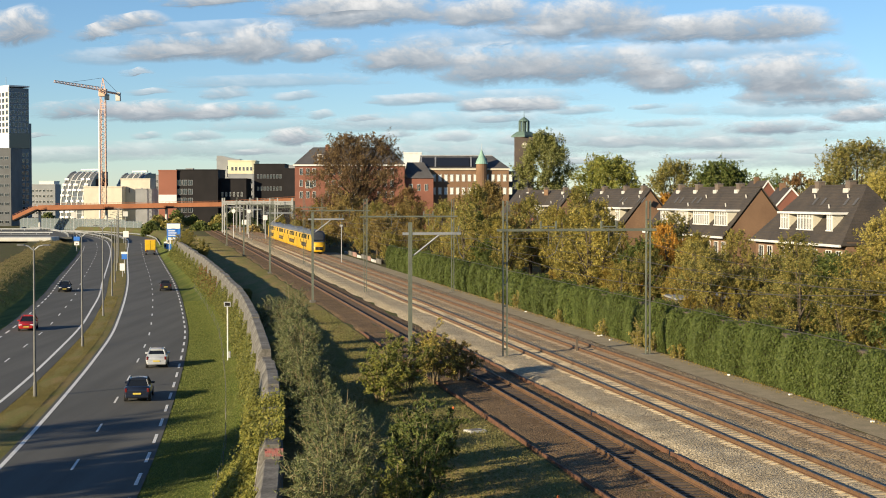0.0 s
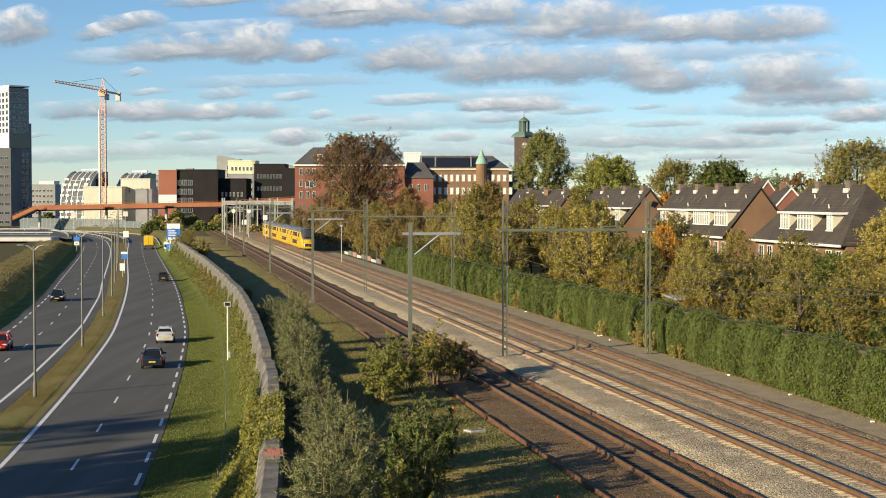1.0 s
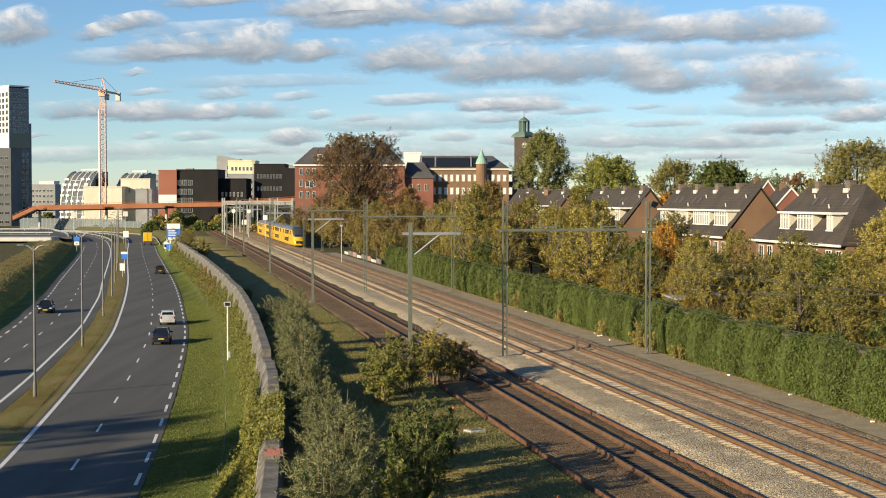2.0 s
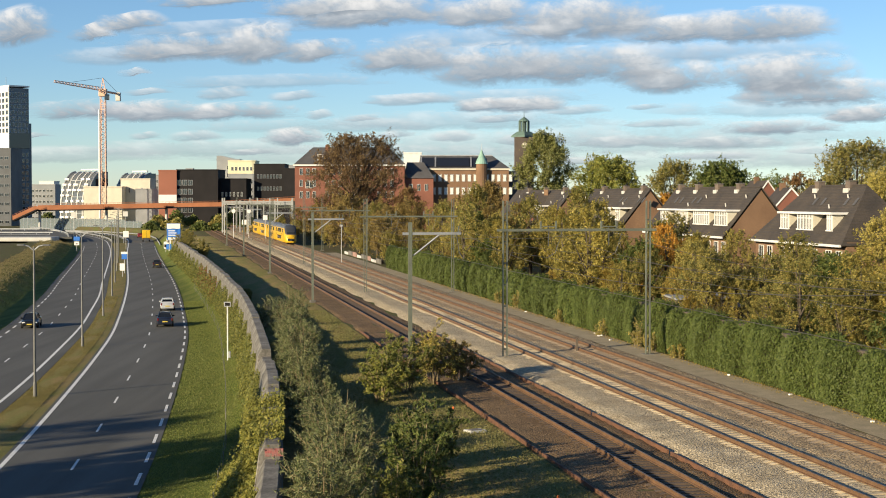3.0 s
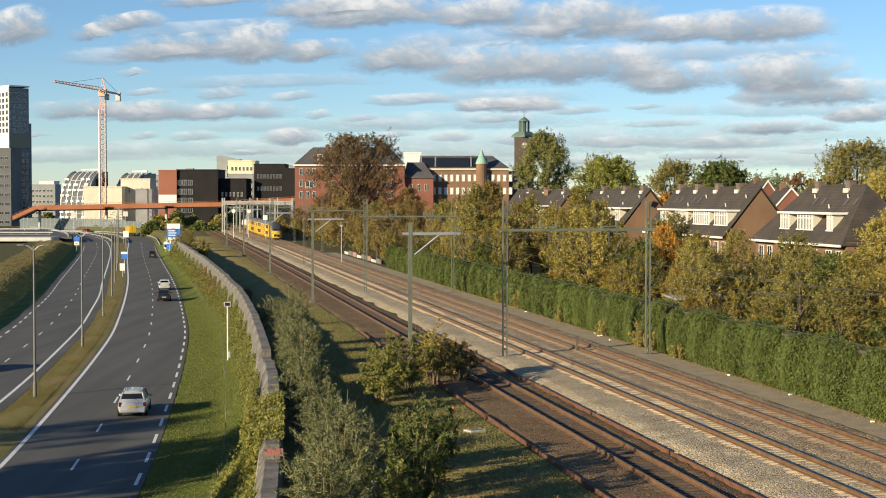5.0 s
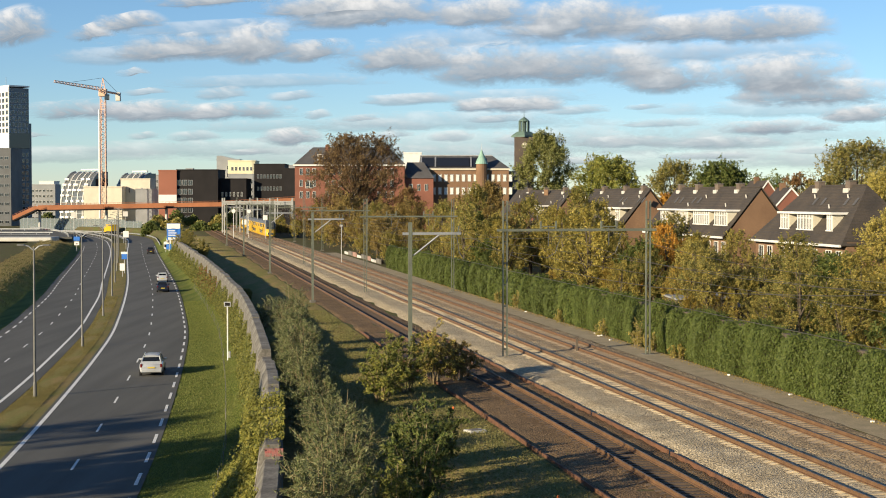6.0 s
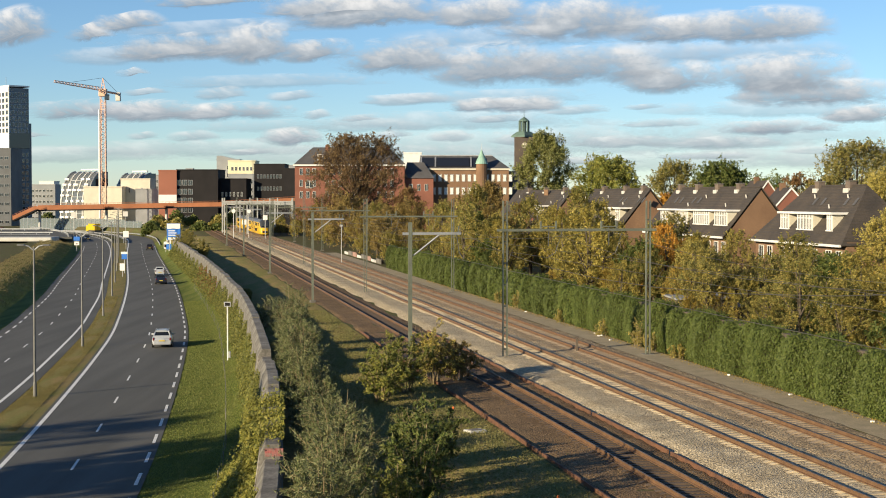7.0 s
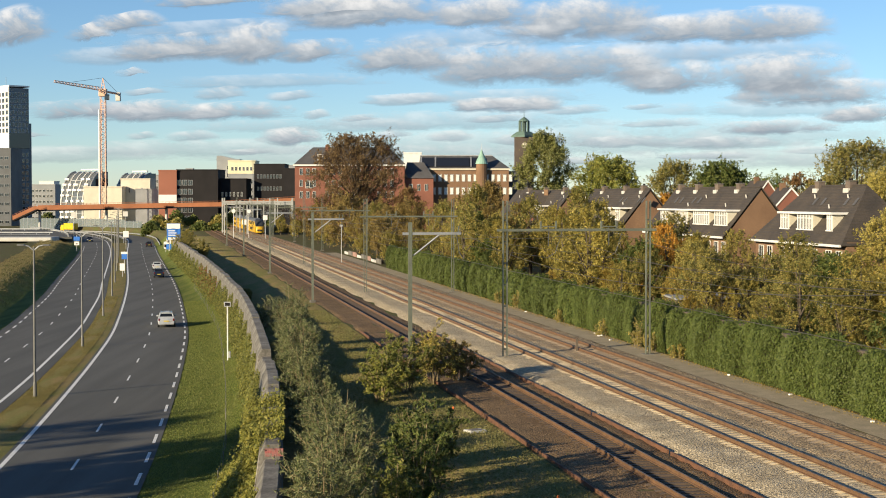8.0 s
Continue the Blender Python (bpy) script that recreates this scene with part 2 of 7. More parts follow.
# ---------------------------------------------------------------- ground, roads
def build_ground():
    rng = random.Random(3)
    ys = [-120, -60, -20] + [float(v) for v in range(0, 240, 4)] + [float(v) for v in range(240, 600, 10)] + [640, 700, 800, 1000, 1400, 2200, 3200, 4800]
    rows = []
    bm = bmesh.new()
    for y in ys:
        yy = min(y, 640)
        rr, rl, w = road_r(min(y, 560)), road_l(min(y, 590)), wall_x(min(y, 560))
        k = 1.0 if y < 380 else max(0.0, 1 - (y - 380) / 60)
        bank = 1.75 * k
        pit = -2.0 if 395 < y < 500 else bank * 0.85
        rx = rail_x(yy, 0)
        xs = [(-4000, 1.0), (-400 + rl, 1.0), (rl - 60, pit), (rl - 22, pit), (rl - 14, bank * 0.95), (rl - 9.9, bank), (rl - 6.6, 0.12), (rl - 4.2, 0.0), (rl + 4.0, 0.0)]
        mid = (rl + 4.0 + rr - 4.3) / 2
        xs += [(mid, 0.12), (rr - 4.0, 0.0), (rr + 3.85, 0.0), (w - 3.0, 0.12), (w - 1.6, 0.5), (w - 0.2, 1.6), (w + 0.05, Z_G)]
        xs += [(rx + 16.4, Z_G - 0.1), (rx + 22.4, Z_G - 0.1), (rx + 23.4, Z_G), (rx + 37.0, Z_G), (rx + 44.0, Z_G), (rx + 60, Z_G), (rx + 120, Z_G), (rx + 400, Z_G), (4000, 1.5)]
        if y > 700:
            xs = [(-4000 + i * 8000 / (len(xs) - 1), 1.5) for i in range(len(xs))]
        last = -1e9
        row = []
        for x, z in xs:
            x = max(x, last + 0.02)
            last = x
            soft = 0.0 if abs(z) < 0.01 else rng.uniform(-0.07, 0.07)
            row.append(bm.verts.new((x, y, z + soft)))
        rows.append(row)
    for a, b in zip(rows, rows[1:]):
        for i in range(len(a) - 1):
            f = bm.faces.new((a[i], a[i + 1], b[i + 1], b[i]))
            f.material_index = 1 if i < 4 or i > 15 or a[0].co.y > 425 else (2 if i in (8, 9, 15) else 0)
            f.smooth = True
    setting("ground", bm, [M_GRASS, M_EARTH, M_DRYGRASS], "mown green verges and weedy earth beside road and railway", "ground")


def dash(f, off, y0, length, w, me_cache={}):
    dx = f(y0 + length) - f(y0)
    ang = math.degrees(math.atan2(-dx, length))
    key = (length, w)
    if key not in me_cache:
        me_cache[key] = bm_mesh("dash", bx(-w / 2, w / 2, 0, length, 0, 0.006), M_PAINT)
    return me_cache[key], pose(f(y0) + off, y0, 0.046, 0, 0, ang)


def build_roads():
    r = ribbon("road_right", lambda y: road_r(y) - 3.95, lambda y: road_r(y) + 3.8, -60, 572, 4, 0.04, M_ASPH, "dark asphalt carriageway with two lanes", "road")
    l = ribbon("road_left", lambda y: road_l(y) - 4.4, lambda y: road_l(y) + 4.2, -60, 590, 4, 0.04, M_ASPH, "dark asphalt carriageway with two lanes", "road")
    ribbon("road_merge", lambda y: road_l(y) + 3.9, lambda y: road_r(y) - 4.2, 440, 568, 4, 0.034, M_ASPH, "dark asphalt where the carriageways swing away", "road")
    for f, parent in ((road_r, r), (road_l, l)):
        y = 74.7 - 1.5 - 12 * 3
        while y < 430:
            me, m = dash(f, 0, y, 3.0, 0.13)
            part("lane_dash", me, M_PAINT, parent, m=m)
            y += 12 * math.cos(math.atan(f(y + 1) - f(y)))
    y = 70.8 - 1.5 - 6 * 5
    while y < 400:
        me, m = dash(road_r, 3.47, y, 3.0, 0.17)
        part("edge_block", me, M_PAINT, r, m=m)
        me, m = dash(road_l, -3.45, y, 3.0, 0.2)
        part("edge_block", me, M_PAINT, l, m=m)
        y += 6 * math.cos(math.atan(road_r(y + 1) - road_r(y)))
    for name, f, o, p in (("edge_line", road_r, -3.62, r), ("edge_line", road_l, 3.3, l)):
        s = ribbon(name, lambda y: f(y) + o - 0.12, lambda y: f(y) + o + 0.12, -60, 560, 4, 0.05, M_PAINT)
        s.parent = p


build_ground()
build_roads()


# ---------------------------------------------------------------- railway
def bed(name, off0, off1, ztop, zfoot, y0, y1, material, label, foot=0.7, seed=1):
    """A ballast bed with sloping, uneven shoulders."""
    rng = random.Random(seed)
    bm = bmesh.new()
    rows = []
    n = int((off1 - off0) / 0.5)
    y = y0
    while y <= y1:
        row = [(off0 - foot, zfoot)] + [(off0 + (off1 - off0) * i / n, ztop) for i in range(n + 1)] + [(off1 + foot, zfoot)]
        amp = 0.05 if y < 160 else 0.02
        rows.append([bm.verts.new((rail_x(y, o) + rng.uniform(-0.1, 0.1), y, z + rng.uniform(-amp, amp))) for o, z in row])
        y += 0.6 if y < 130 else 5.0
    for a, b in zip(rows, rows[1:]):
        for i in range(len(a) - 1):
            bm.faces.new((a[i], a[i + 1], b[i + 1], b[i])).smooth = True
    return setting(name, bm, material, label, "ballast")


def sleeper_mesh(name, length, w, h, material, dip):
    bm = bmesh.new()
    prof = [(-length / 2, -h), (length / 2, -h), (length / 2, -0.15), (0.93, -0.03), (length * 0.14, -dip), (-length * 0.14, -dip), (-0.93, -0.03), (-length / 2, -0.15)]
    prism(bm, prof, -w / 2, w / 2)
    bmesh.ops.recalc_face_normals(bm, faces=bm.faces[:])
    bmesh.ops.bevel(bm, geom=[e for e in bm.edges if e.calc_length() > 0.5], offset=0.015, segments=1, affect="EDGES")
    return bm_mesh(name, bm, material)


def track(off, zr, y0, y1, sl_mat, near0, near1, label):
    t = thing("railway_track", label, "railway track", "railway tracks")
    for side in (-0.7575, 0.7575):
        bm = bmesh.new()
        ys = np.arange(y0, y1 + 1, 4.0)
        prof = [(-0.08, -0.19), (0.08, -0.19), (0.08, -0.165), (0.02, -0.14), (0.02, -0.05), (0.04, -0.035), (0.04, 0.0), (-0.04, 0.0), (-0.04, -0.035), (-0.02, -0.05), (-0.02, -0.14), (-0.08, -0.165)]
        rings = [[bm.verts.new((rail_x(y, off) + side * 1.017 + px, y, zr + pz)) for px, pz in prof] for y in ys]
        for a, b in zip(rings, rings[1:]):
            for i in range(len(prof)):
                bm.faces.new((a[i], a[(i + 1) % 12], b[(i + 1) % 12], b[i])).material_index = 1 if i == 6 else 0
        bm.faces.new(rings[0])
        bm.faces.new(rings[-1])
        bmesh.ops.recalc_face_normals(bm, faces=bm.faces[:])
        part("rail", bm, [M_RAIL, M_RAILTOP], t)
    me = sleeper_mesh("sleeper", 2.6, 0.26, 0.2, sl_mat, 0.03 if sl_mat is M_WSLEEP else 0.06)
    ang = math.degrees(math.atan(0.1855))
    rest = bmesh.new()
    y = y0
    rng = random.Random(int(off))
    while y < y1:
        m = pose(rail_x(y, off), y, zr - 0.165, 0, 0, ang + rng.uniform(-1, 1))
        if near0 <= y < near1:
            part("sleeper", me, sl_mat, t, m=m)
        elif y < 340:
            rest.from_mesh(me)
            rest.verts.ensure_lookup_table()
            bmesh.ops.transform(rest, matrix=m, verts=rest.verts[-len(me.vertices):])
        y += 0.6 * 0.983
    o = part("sleepers_beyond", rest, sl_mat, t)
    o["kind"] = "stuff"
    return t


def edge_beam(off, z, y0, y1):
    t = thing("edge_beam", "rusty steel beam holding the ballast edge", "edge beam", "ballast edge beams")
    y = y0
    k = 0
    while y < y1:
        bm = bmesh.new()
        L = 11.6
        x0, x1 = rail_x(y, off), rail_x(y + L, off)
        a, b = Vector((x0, y, z)), Vector((x1, y + L, z + 0.02 * math.sin(k * 2.1)))
        d = (b - a).normalized()
        side = Vector((d.y, -d.x, 0)) * 0.04
        vs = [bm.verts.new(p + s + Vector((0, 0, h))) for p in (a, b) for s, h in ((-side, -0.3), (side, -0.3), (side, -0.02), (-side, -0.02))]
        for q in ((0, 1, 2, 3), (7, 6, 5, 4), (0, 4, 5, 1), (1, 5, 6, 2), (2, 6, 7, 3), (3, 7, 4, 0)):
            bm.faces.new([vs[i] for i in q])
        bmesh.ops.recalc_face_normals(bm, faces=bm.faces[:])
        part("beam", bm, M_RUST, t)
        y += 12
        k += 1


bed("ballast_main", OFF_C - 3.2, OFF_C + 1.9, Z_RAIL - 0.25, Z_G - 0.12, 20, 640, M_BALLAST, "pale tan crushed stone under the sunlit main track", 0.8, 5)
bed("ballast_outer", OFF_C + 2.1, OFF_D + 2.3, Z_RAIL - 0.27, Z_G - 0.12, 20, 640, M_BRNBAL, "brown-stained crushed stone under the outer main track", 0.8, 7)
bed("ballast_siding", OFF_A - 3.2, OFF_A + 2.2, Z_RAIL_A - 0.24, Z_G - 0.15, 20, 640, M_RUSTBAL, "rust-brown ballast under the side track", 0.3, 6)
track(OFF_A, Z_RAIL_A, 20, 640, M_WSLEEP, 52, 110, "side track with dark timber sleepers in brown ballast")
track(OFF_C, Z_RAIL, 20, 640, M_SLEEP, 50, 130, "main track with pale concrete sleepers")
track(OFF_D, Z_RAIL, 20, 640, M_DSLEEP, 50, 130, "main track with brown-stained concrete sleepers")
edge_beam(OFF_A - 3.4, Z_RAIL_A - 0.1, 30, 120)
edge_beam(OFF_A + 2.25, Z_RAIL_A - 0.05, 30, 120)
ribbon("service_path", lambda y: rail_x(y, OFF_D + 2.5), lambda y: rail_x(y, OFF_D + 4.9), 20, 300, 5, Z_G + 0.09, mat("sandy_path", (0.33, 0.27, 0.18), (0.25, 0.21, 0.135), 0.9, 14, 0.95, 0, 0.4, 0.3), "trodden sandy service path along the tracks", "path")


# ---------------------------------------------------------------- catenary
def hbeam(bm, x, y, z0, z1, w, d, t=0.02):
    """An upright H section: two flanges and a web."""
    box(bm, x - w / 2, x + w / 2, y - d / 2, y - d / 2 + t * 1.6, z0, z1)
    box(bm, x - w / 2, x + w / 2, y + d / 2 - t * 1.6, y + d / 2, z0, z1)
    box(bm, x - t / 2, x + t / 2, y - d / 2 + t * 1.6, y + d / 2 - t * 1.6, z0, z1)


ANG = math.degrees(math.atan(0.1855))


def double_mast(h, parent, x, name="mast"):
    """Two channel posts with a gap, seen as two slim uprights."""
    bm = bmesh.new()
    for s in (-1, 1):
        box(bm, x + s * 0.14 - 0.035, x + s * 0.14 + 0.035, -0.11, 0.11, -0.3, h)
    z = 0.6
    while z < h:
        box(bm, x - 0.14, x + 0.14, -0.03, 0.03, z, z + 0.1)
        z += 1.5
    return part(name, bm, M_STEEL, parent)


def portal(y, h, zbeam):
    """A catenary portal over the two main tracks."""
    t = thing("catenary_portal", "green-grey steel catenary portal over two tracks", "catenary portal", "catenary portals", pose(rail_x(y, 24.0 + 5.2), y, Z_G, 0, 0, ANG))
    for x in (-5.2, 5.2):
        double_mast(h, t, x)
        part("footing", bx(x - 0.4, x + 0.4, -0.4, 0.4, -0.5, 0.12, 0.05), M_CONC, t)
    bm = bmesh.new()
    box(bm, -5.75, 5.75, -0.2, -0.12, zbeam - 0.09, zbeam + 0.09)
    box(bm, -5.75, 5.75, 0.12, 0.2, zbeam - 0.09, zbeam + 0.09)
    for i in range(12):
        x = -5.5 + i
        box(bm, x - 0.03, x + 0.03, -0.12, 0.12, zbeam - 0.03, zbeam + 0.03)
    part("beam", bm, M_STEEL, t)
    for x in (-2.1, 2.3):
        bm = bmesh.new()
        for s in (-0.55, 0.55):
            box(bm, x + s - 0.05, x + s + 0.05, -0.1, 0.1, zbeam + 0.09, zbeam + 0.62)
        box(bm, x - 0.55, x + 0.55, -0.06, 0.06, zbeam + 0.2, zbeam + 0.27)
        part("insulator_frame", bm, M_STEEL, t)
        bm = bmesh.new()
        tube(bm, [(x, 0, zbeam + 0.25), (x, 0, zbeam - 1.1)], 0.03, 6)
        tube(bm, [(x + 1.0, 0, zbeam - 0.1), (x + 0.5, 0, zbeam - 1.6), (x - 0.1, 0, zbeam - 1.95)], 0.022, 6)
        part("registration_arm", bm, M_DARKST, t)
    return t


def bracket_mast(y, h, side=1):
    """A single mast with a braced bracket over the side track."""
    t = thing("catenary_mast", "dark and pale steel catenary mast with a braced bracket", "catenary mast", "catenary masts", pose(rail_x(y, 16.35), y, Z_G, 0, 0, ANG))
    bm = bmesh.new()
    hbeam(bm, 0, 0, -0.3, h, 0.24, 0.26, 0.03)
    part("mast", bm, M_STEEL, t)
    part("footing", bx(-0.32, 0.32, -0.32, 0.32, -0.5, 0.12, 0.05), M_CONC, t)
    zb = h - 0.75
    part("bracket", bx(-0.5, 3.4, -0.09, 0.09, zb - 0.08, zb + 0.08), M_ZINC, t)
    part("brace", rod([(0.2, 0, zb - 1.45), (2.0, 0, zb - 0.05)], 0.06, 6), M_ZINC, t)
    bm = bmesh.new()
    for x in (2.9, 3.25):
        box(bm, x - 0.04, x + 0.04, -0.08, 0.08, zb + 0.08, zb + 0.5)
    part("insulator_frame", bm, M_STEEL, t)
    part("registration_arm", rod([(3.1, 0, zb), (3.3, 0, zb - 1.3), (3.6, 0, zb - 1.7)], 0.025, 6), M_DARKST, t)
    return t


PORTALS = (105.6, 176.3, 248.0, 313.0, 373.0, 436.0, 500.0)
MASTS = (99.0, 161.7, 222.2, 286.0, 349.0)
for y in PORTALS:
    portal(y, 11.0, 8.95)
for y in MASTS:
    bracket_mast(y, 9.6)


def wire(name, off, ys, z_at, sag, r, label):
    bm = bmesh.new()
    pts = []
    for a, b in zip(ys, ys[1:]):
        for i in range(8):
            u = i / 8
            y = a + (b - a) * u
            pts.append((rail_x(y, off), y, z_at - sag * 4 * u * (1 - u)))
    pts.append((rail_x(ys[-1], off), ys[-1], z_at))
    tube(bm, pts, r, 4)
    return tagged(part(name, bm, M_WIRE), label, "overhead wire", "overhead wires")


PY = (35.0,) + PORTALS
for off in (OFF_C + 0.4, OFF_D + 0.4):
    wire("carrier_wire", off, PY, Z_G + 9.0, 1.5, 0.012, "thin sagging copper carrier wire above the track")
    wire("contact_wire", off - 0.3, PY, Z_G + 7.1, 0.05, 0.012, "thin level copper contact wire above the track")
MY = (36.0,) + MASTS + (412.0,)
wire("carrier_wire", OFF_A - 0.4, MY, Z_G + 9.0, 1.4, 0.012, "thin sagging copper carrier wire above the side track")
wire("contact_wire", OFF_A - 0.2, MY, Z_G + 7.1, 0.05, 0.012, "thin level copper contact wire above the side track")


# ---------------------------------------------------------------- wall along the road
def build_wall():
    """Concrete wall panels between verge and railway, stepped panel by panel."""
    t = thing("boundary_wall", "weathered grey concrete wall with vines between road and railway", "wall", kind="structure")
    y = 38.5
    k = 0
    rng = random.Random(8)
    while y < 330:
        L = 6.0
        x0, x1 = wall_x(y), wall_x(y + L)
        d = math.degrees(math.atan2(-(x1 - x0), L))
        bm = bmesh.new()
        ln = math.hypot(L, x1 - x0) - 0.03
        top = Z_WALL + rng.uniform(-0.08, 0.08) - (0.45 if y < 56 else 0.0) - (0.5 if 84 < y < 91 else 0.0)
        prism(bm, [(-1.0, 0.2), (0.5, 0.2), (0.3, top), (-0.28, top), (-0.5, top - 0.4)], 0, ln)
        bmesh.ops.recalc_face_normals(bm, faces=bm.faces[:])
        bmesh.ops.bevel(bm, geom=[e for e in bm.edges], offset=0.03, segments=1, affect="EDGES")
        part("panel", bm, M_CONC, t, m=pose(x0, y, 0, 0, 0, d))
        if 56 < y < 57:
            part("red_paint", bx(-0.28, 0.42, -0.012, -0.004, Z_WALL - 0.42, Z_WALL - 0.12), mat("faded_red_paint", (0.30, 0.06, 0.06), (0.20, 0.14, 0.12), 5, 16, 0.8, 0, 0.1, 0.3), t, "faded red painted band", m=pose(x0, y, 0, 0, 0, d))
        y += L
        k += 1


build_wall()


# ---------------------------------------------------------------- vegetation
def leaves(name, pts, normals, size, rng, material, aspect=0.55, jitter=1.0, axes=None):
    """Pointed leaves, one at each point; axes turn their long side."""
    n = len(pts)
    d = rng.normal(size=(n, 3))
    nn = normals + jitter * d / np.linalg.norm(d, axis=1, keepdims=True)
    nn /= np.linalg.norm(nn, axis=1, keepdims=True)
    a = np.cross(nn, rng.normal(size=(n, 3))) if axes is None else axes + 0.5 * rng.normal(size=(n, 3))
    a /= np.linalg.norm(a, axis=1, keepdims=True)
    b = np.cross(nn, a)
    b /= np.linalg.norm(b, axis=1, keepdims=True) + 1e-6
    s = (size * rng.uniform(0.6, 1.35, n))[:, None]
    v = np.empty((n, 3, 3))
    v[:, 0], v[:, 1], v[:, 2] = pts - a * s - b * s * aspect, pts - a * s + b * s * aspect, pts + a * s
    me = bpy.data.meshes.new(name)
    me.vertices.add(3 * n)
    me.vertices.foreach_set("co", v.reshape(-1))
    me.loops.add(3 * n)
    me.loops.foreach_set("vertex_index", np.arange(3 * n, dtype=np.int32))
    me.polygons.add(n)
    me.polygons.foreach_set("loop_start", np.arange(0, 3 * n, 3, dtype=np.int32))
    me.update(calc_edges=True)
    me.materials.append(material)
    return me


def sprays(centres, radii, n, rng, root, up, zmin, twig=1.0):
    """Points along thin upward twigs that fan out from clumps, denser on big ones."""
    size = radii.prod(axis=1) ** (1 / 3)
    per = 26
    m = max(1, n // per)
    idx = rng.choice(len(centres), m, p=size**2 / (size**2).sum())
    out = centres[idx] - root
    out[:, 2] *= 0.4
    out /= np.linalg.norm(out, axis=1, keepdims=True) + 1e-6
    d = out * 0.55 + rng.normal(size=(m, 3)) * 0.55 + np.array([0, 0, up])
    d /= np.linalg.norm(d, axis=1, keepdims=True)
    start = centres[idx] + rng.normal(size=(m, 3)) * radii[idx] * 0.42
    ln = twig * size[idx] * rng.uniform(0.7, 1.5, m)
    u = rng.uniform(0, 1, (m, per))
    p = start[:, None] + d[:, None] * (u * ln[:, None])[..., None] + rng.normal(size=(m, per, 3)) * (0.16 * size[idx][:, None] * (1.15 - u))[..., None]
    p = p.reshape(-1, 3)
    p[:, 2] = np.maximum(p[:, 2], zmin * 0.5)
    return p, np.repeat(d, per, axis=0) * 0.6 + np.array([-0.3, -0.3, 0.5])


def make_tree(name, h, w, trunk_h, n, leaf, material, seed, label, category="tree", taper=0.0, clumps=34, open_=0.8, limbs=7, csize=0.36, up=0.7, twig=1.0, dome=False):
    """A tapered trunk with limbs, and a crown of leaf clumps on them."""
    rng = np.random.default_rng(seed)
    t = thing(name, label, category)
    bm = bmesh.new()
    lean = rng.normal(0, 0.02 * h, 2)
    r0 = 0.022 * h
    tube(bm, [(0, 0, -0.3), (lean[0] * 0.3, lean[1] * 0.3, trunk_h * 0.6), (lean[0], lean[1], h * 0.62), (lean[0], lean[1], h * 0.9)], [r0 * 1.25, r0, r0 * 0.5, r0 * 0.12], 8)
    centres, radii = [], []
    cz0 = trunk_h
    for i in range(clumps):
        u = (i + 0.5) / clumps
        ang = 2.4 * i + rng.uniform(-0.5, 0.5)
        zz = cz0 + (h - cz0) * (u ** 0.85) * 0.93
        prof = math.sin(math.pi * min(1, 0.18 + 0.8 * u)) ** 0.7 * (1 - taper * u)
        rad = w / 2 * prof * rng.uniform(0.35, 0.92)
        if dome:
            rad = w / 2 * math.sqrt(max(0.06, 1 - ((u - 0.38) / 0.66) ** 2)) * rng.uniform(0.25, 1.0) ** 0.6 * 0.9
        c = np.array([lean[0] + math.cos(ang) * rad, lean[1] + math.sin(ang) * rad, zz])
        s = w * csize / 2 * rng.uniform(0.6, 1.25) * (1 - 0.4 * taper * u)
        centres.append(c)
        radii.append((s * rng.uniform(0.8, 1.2), s * rng.uniform(0.8, 1.2), s * rng.uniform(0.6, 1.0) * open_))
    for i in range(0, clumps, max(1, clumps // limbs)):
        c = centres[i]
        zs = max(trunk_h * 0.5, c[2] - (c[2] - trunk_h * 0.4) * 0.55)
        mid = (c * 0.5 + np.array([lean[0], lean[1], zs]) * 0.5)
        tube(bm, [(lean[0] * 0.7, lean[1] * 0.7, zs), (mid[0], mid[1], mid[2] - 0.1), tuple(c)], [r0 * 0.5, r0 * 0.3, r0 * 0.1], 5)
    part("trunk", bm, M_BARK, t)
    pts, nrm = sprays(np.array(centres), np.array(radii), n, rng, np.array([lean[0], lean[1], trunk_h]), up, trunk_h, twig)
    part("crown", leaves("crown", pts, nrm, leaf, rng, material), material, t)
    return t


def scatter(tree, places, seed, smin=0.85, smax=1.15, group=""):
    """Copies of a tree at places (x, y, z, scale)."""
    rng = random.Random(seed)
    for i, (x, y, z, s) in enumerate(places):
        k = s * rng.uniform(smin, smax)
        m = pose(x, y, z, 0, 0, rng.uniform(0, 360)) @ Matrix.Diagonal((k * rng.uniform(0.9, 1.1), k * rng.uniform(0.9, 1.1), k, 1))
        if i == 0:
            tree.matrix_basis = m
            if group:
                tree["group"] = group
        else:
            copy_thing(tree, m)


L_OLIVE = leafmat("olive_leaves", [(0.11, 0.122, 0.030), (0.230, 0.208, 0.060), (0.340, 0.262, 0.075)])
L_GOLD = leafmat("golden_leaves", [(0.130, 0.111, 0.026), (0.286, 0.208, 0.039), (0.390, 0.260, 0.052)])
L_YOLIVE = leafmat("yellow_olive_leaves", [(0.142, 0.135, 0.037), (0.310, 0.262, 0.066), (0.430, 0.338, 0.088)])
L_ORANGE = leafmat("orange_leaves", [(0.22, 0.11, 0.02), (0.38, 0.19, 0.03), (0.42, 0.25, 0.04)])
L_REDVINE = leafmat("red_vine_leaves", [(0.10, 0.03, 0.02), (0.20, 0.07, 0.04), (0.16, 0.12, 0.04)])
L_DRY = leafmat("dry_scrub_leaves", [(0.102, 0.093, 0.037), (0.187, 0.153, 0.068), (0.255, 0.204, 0.093)])
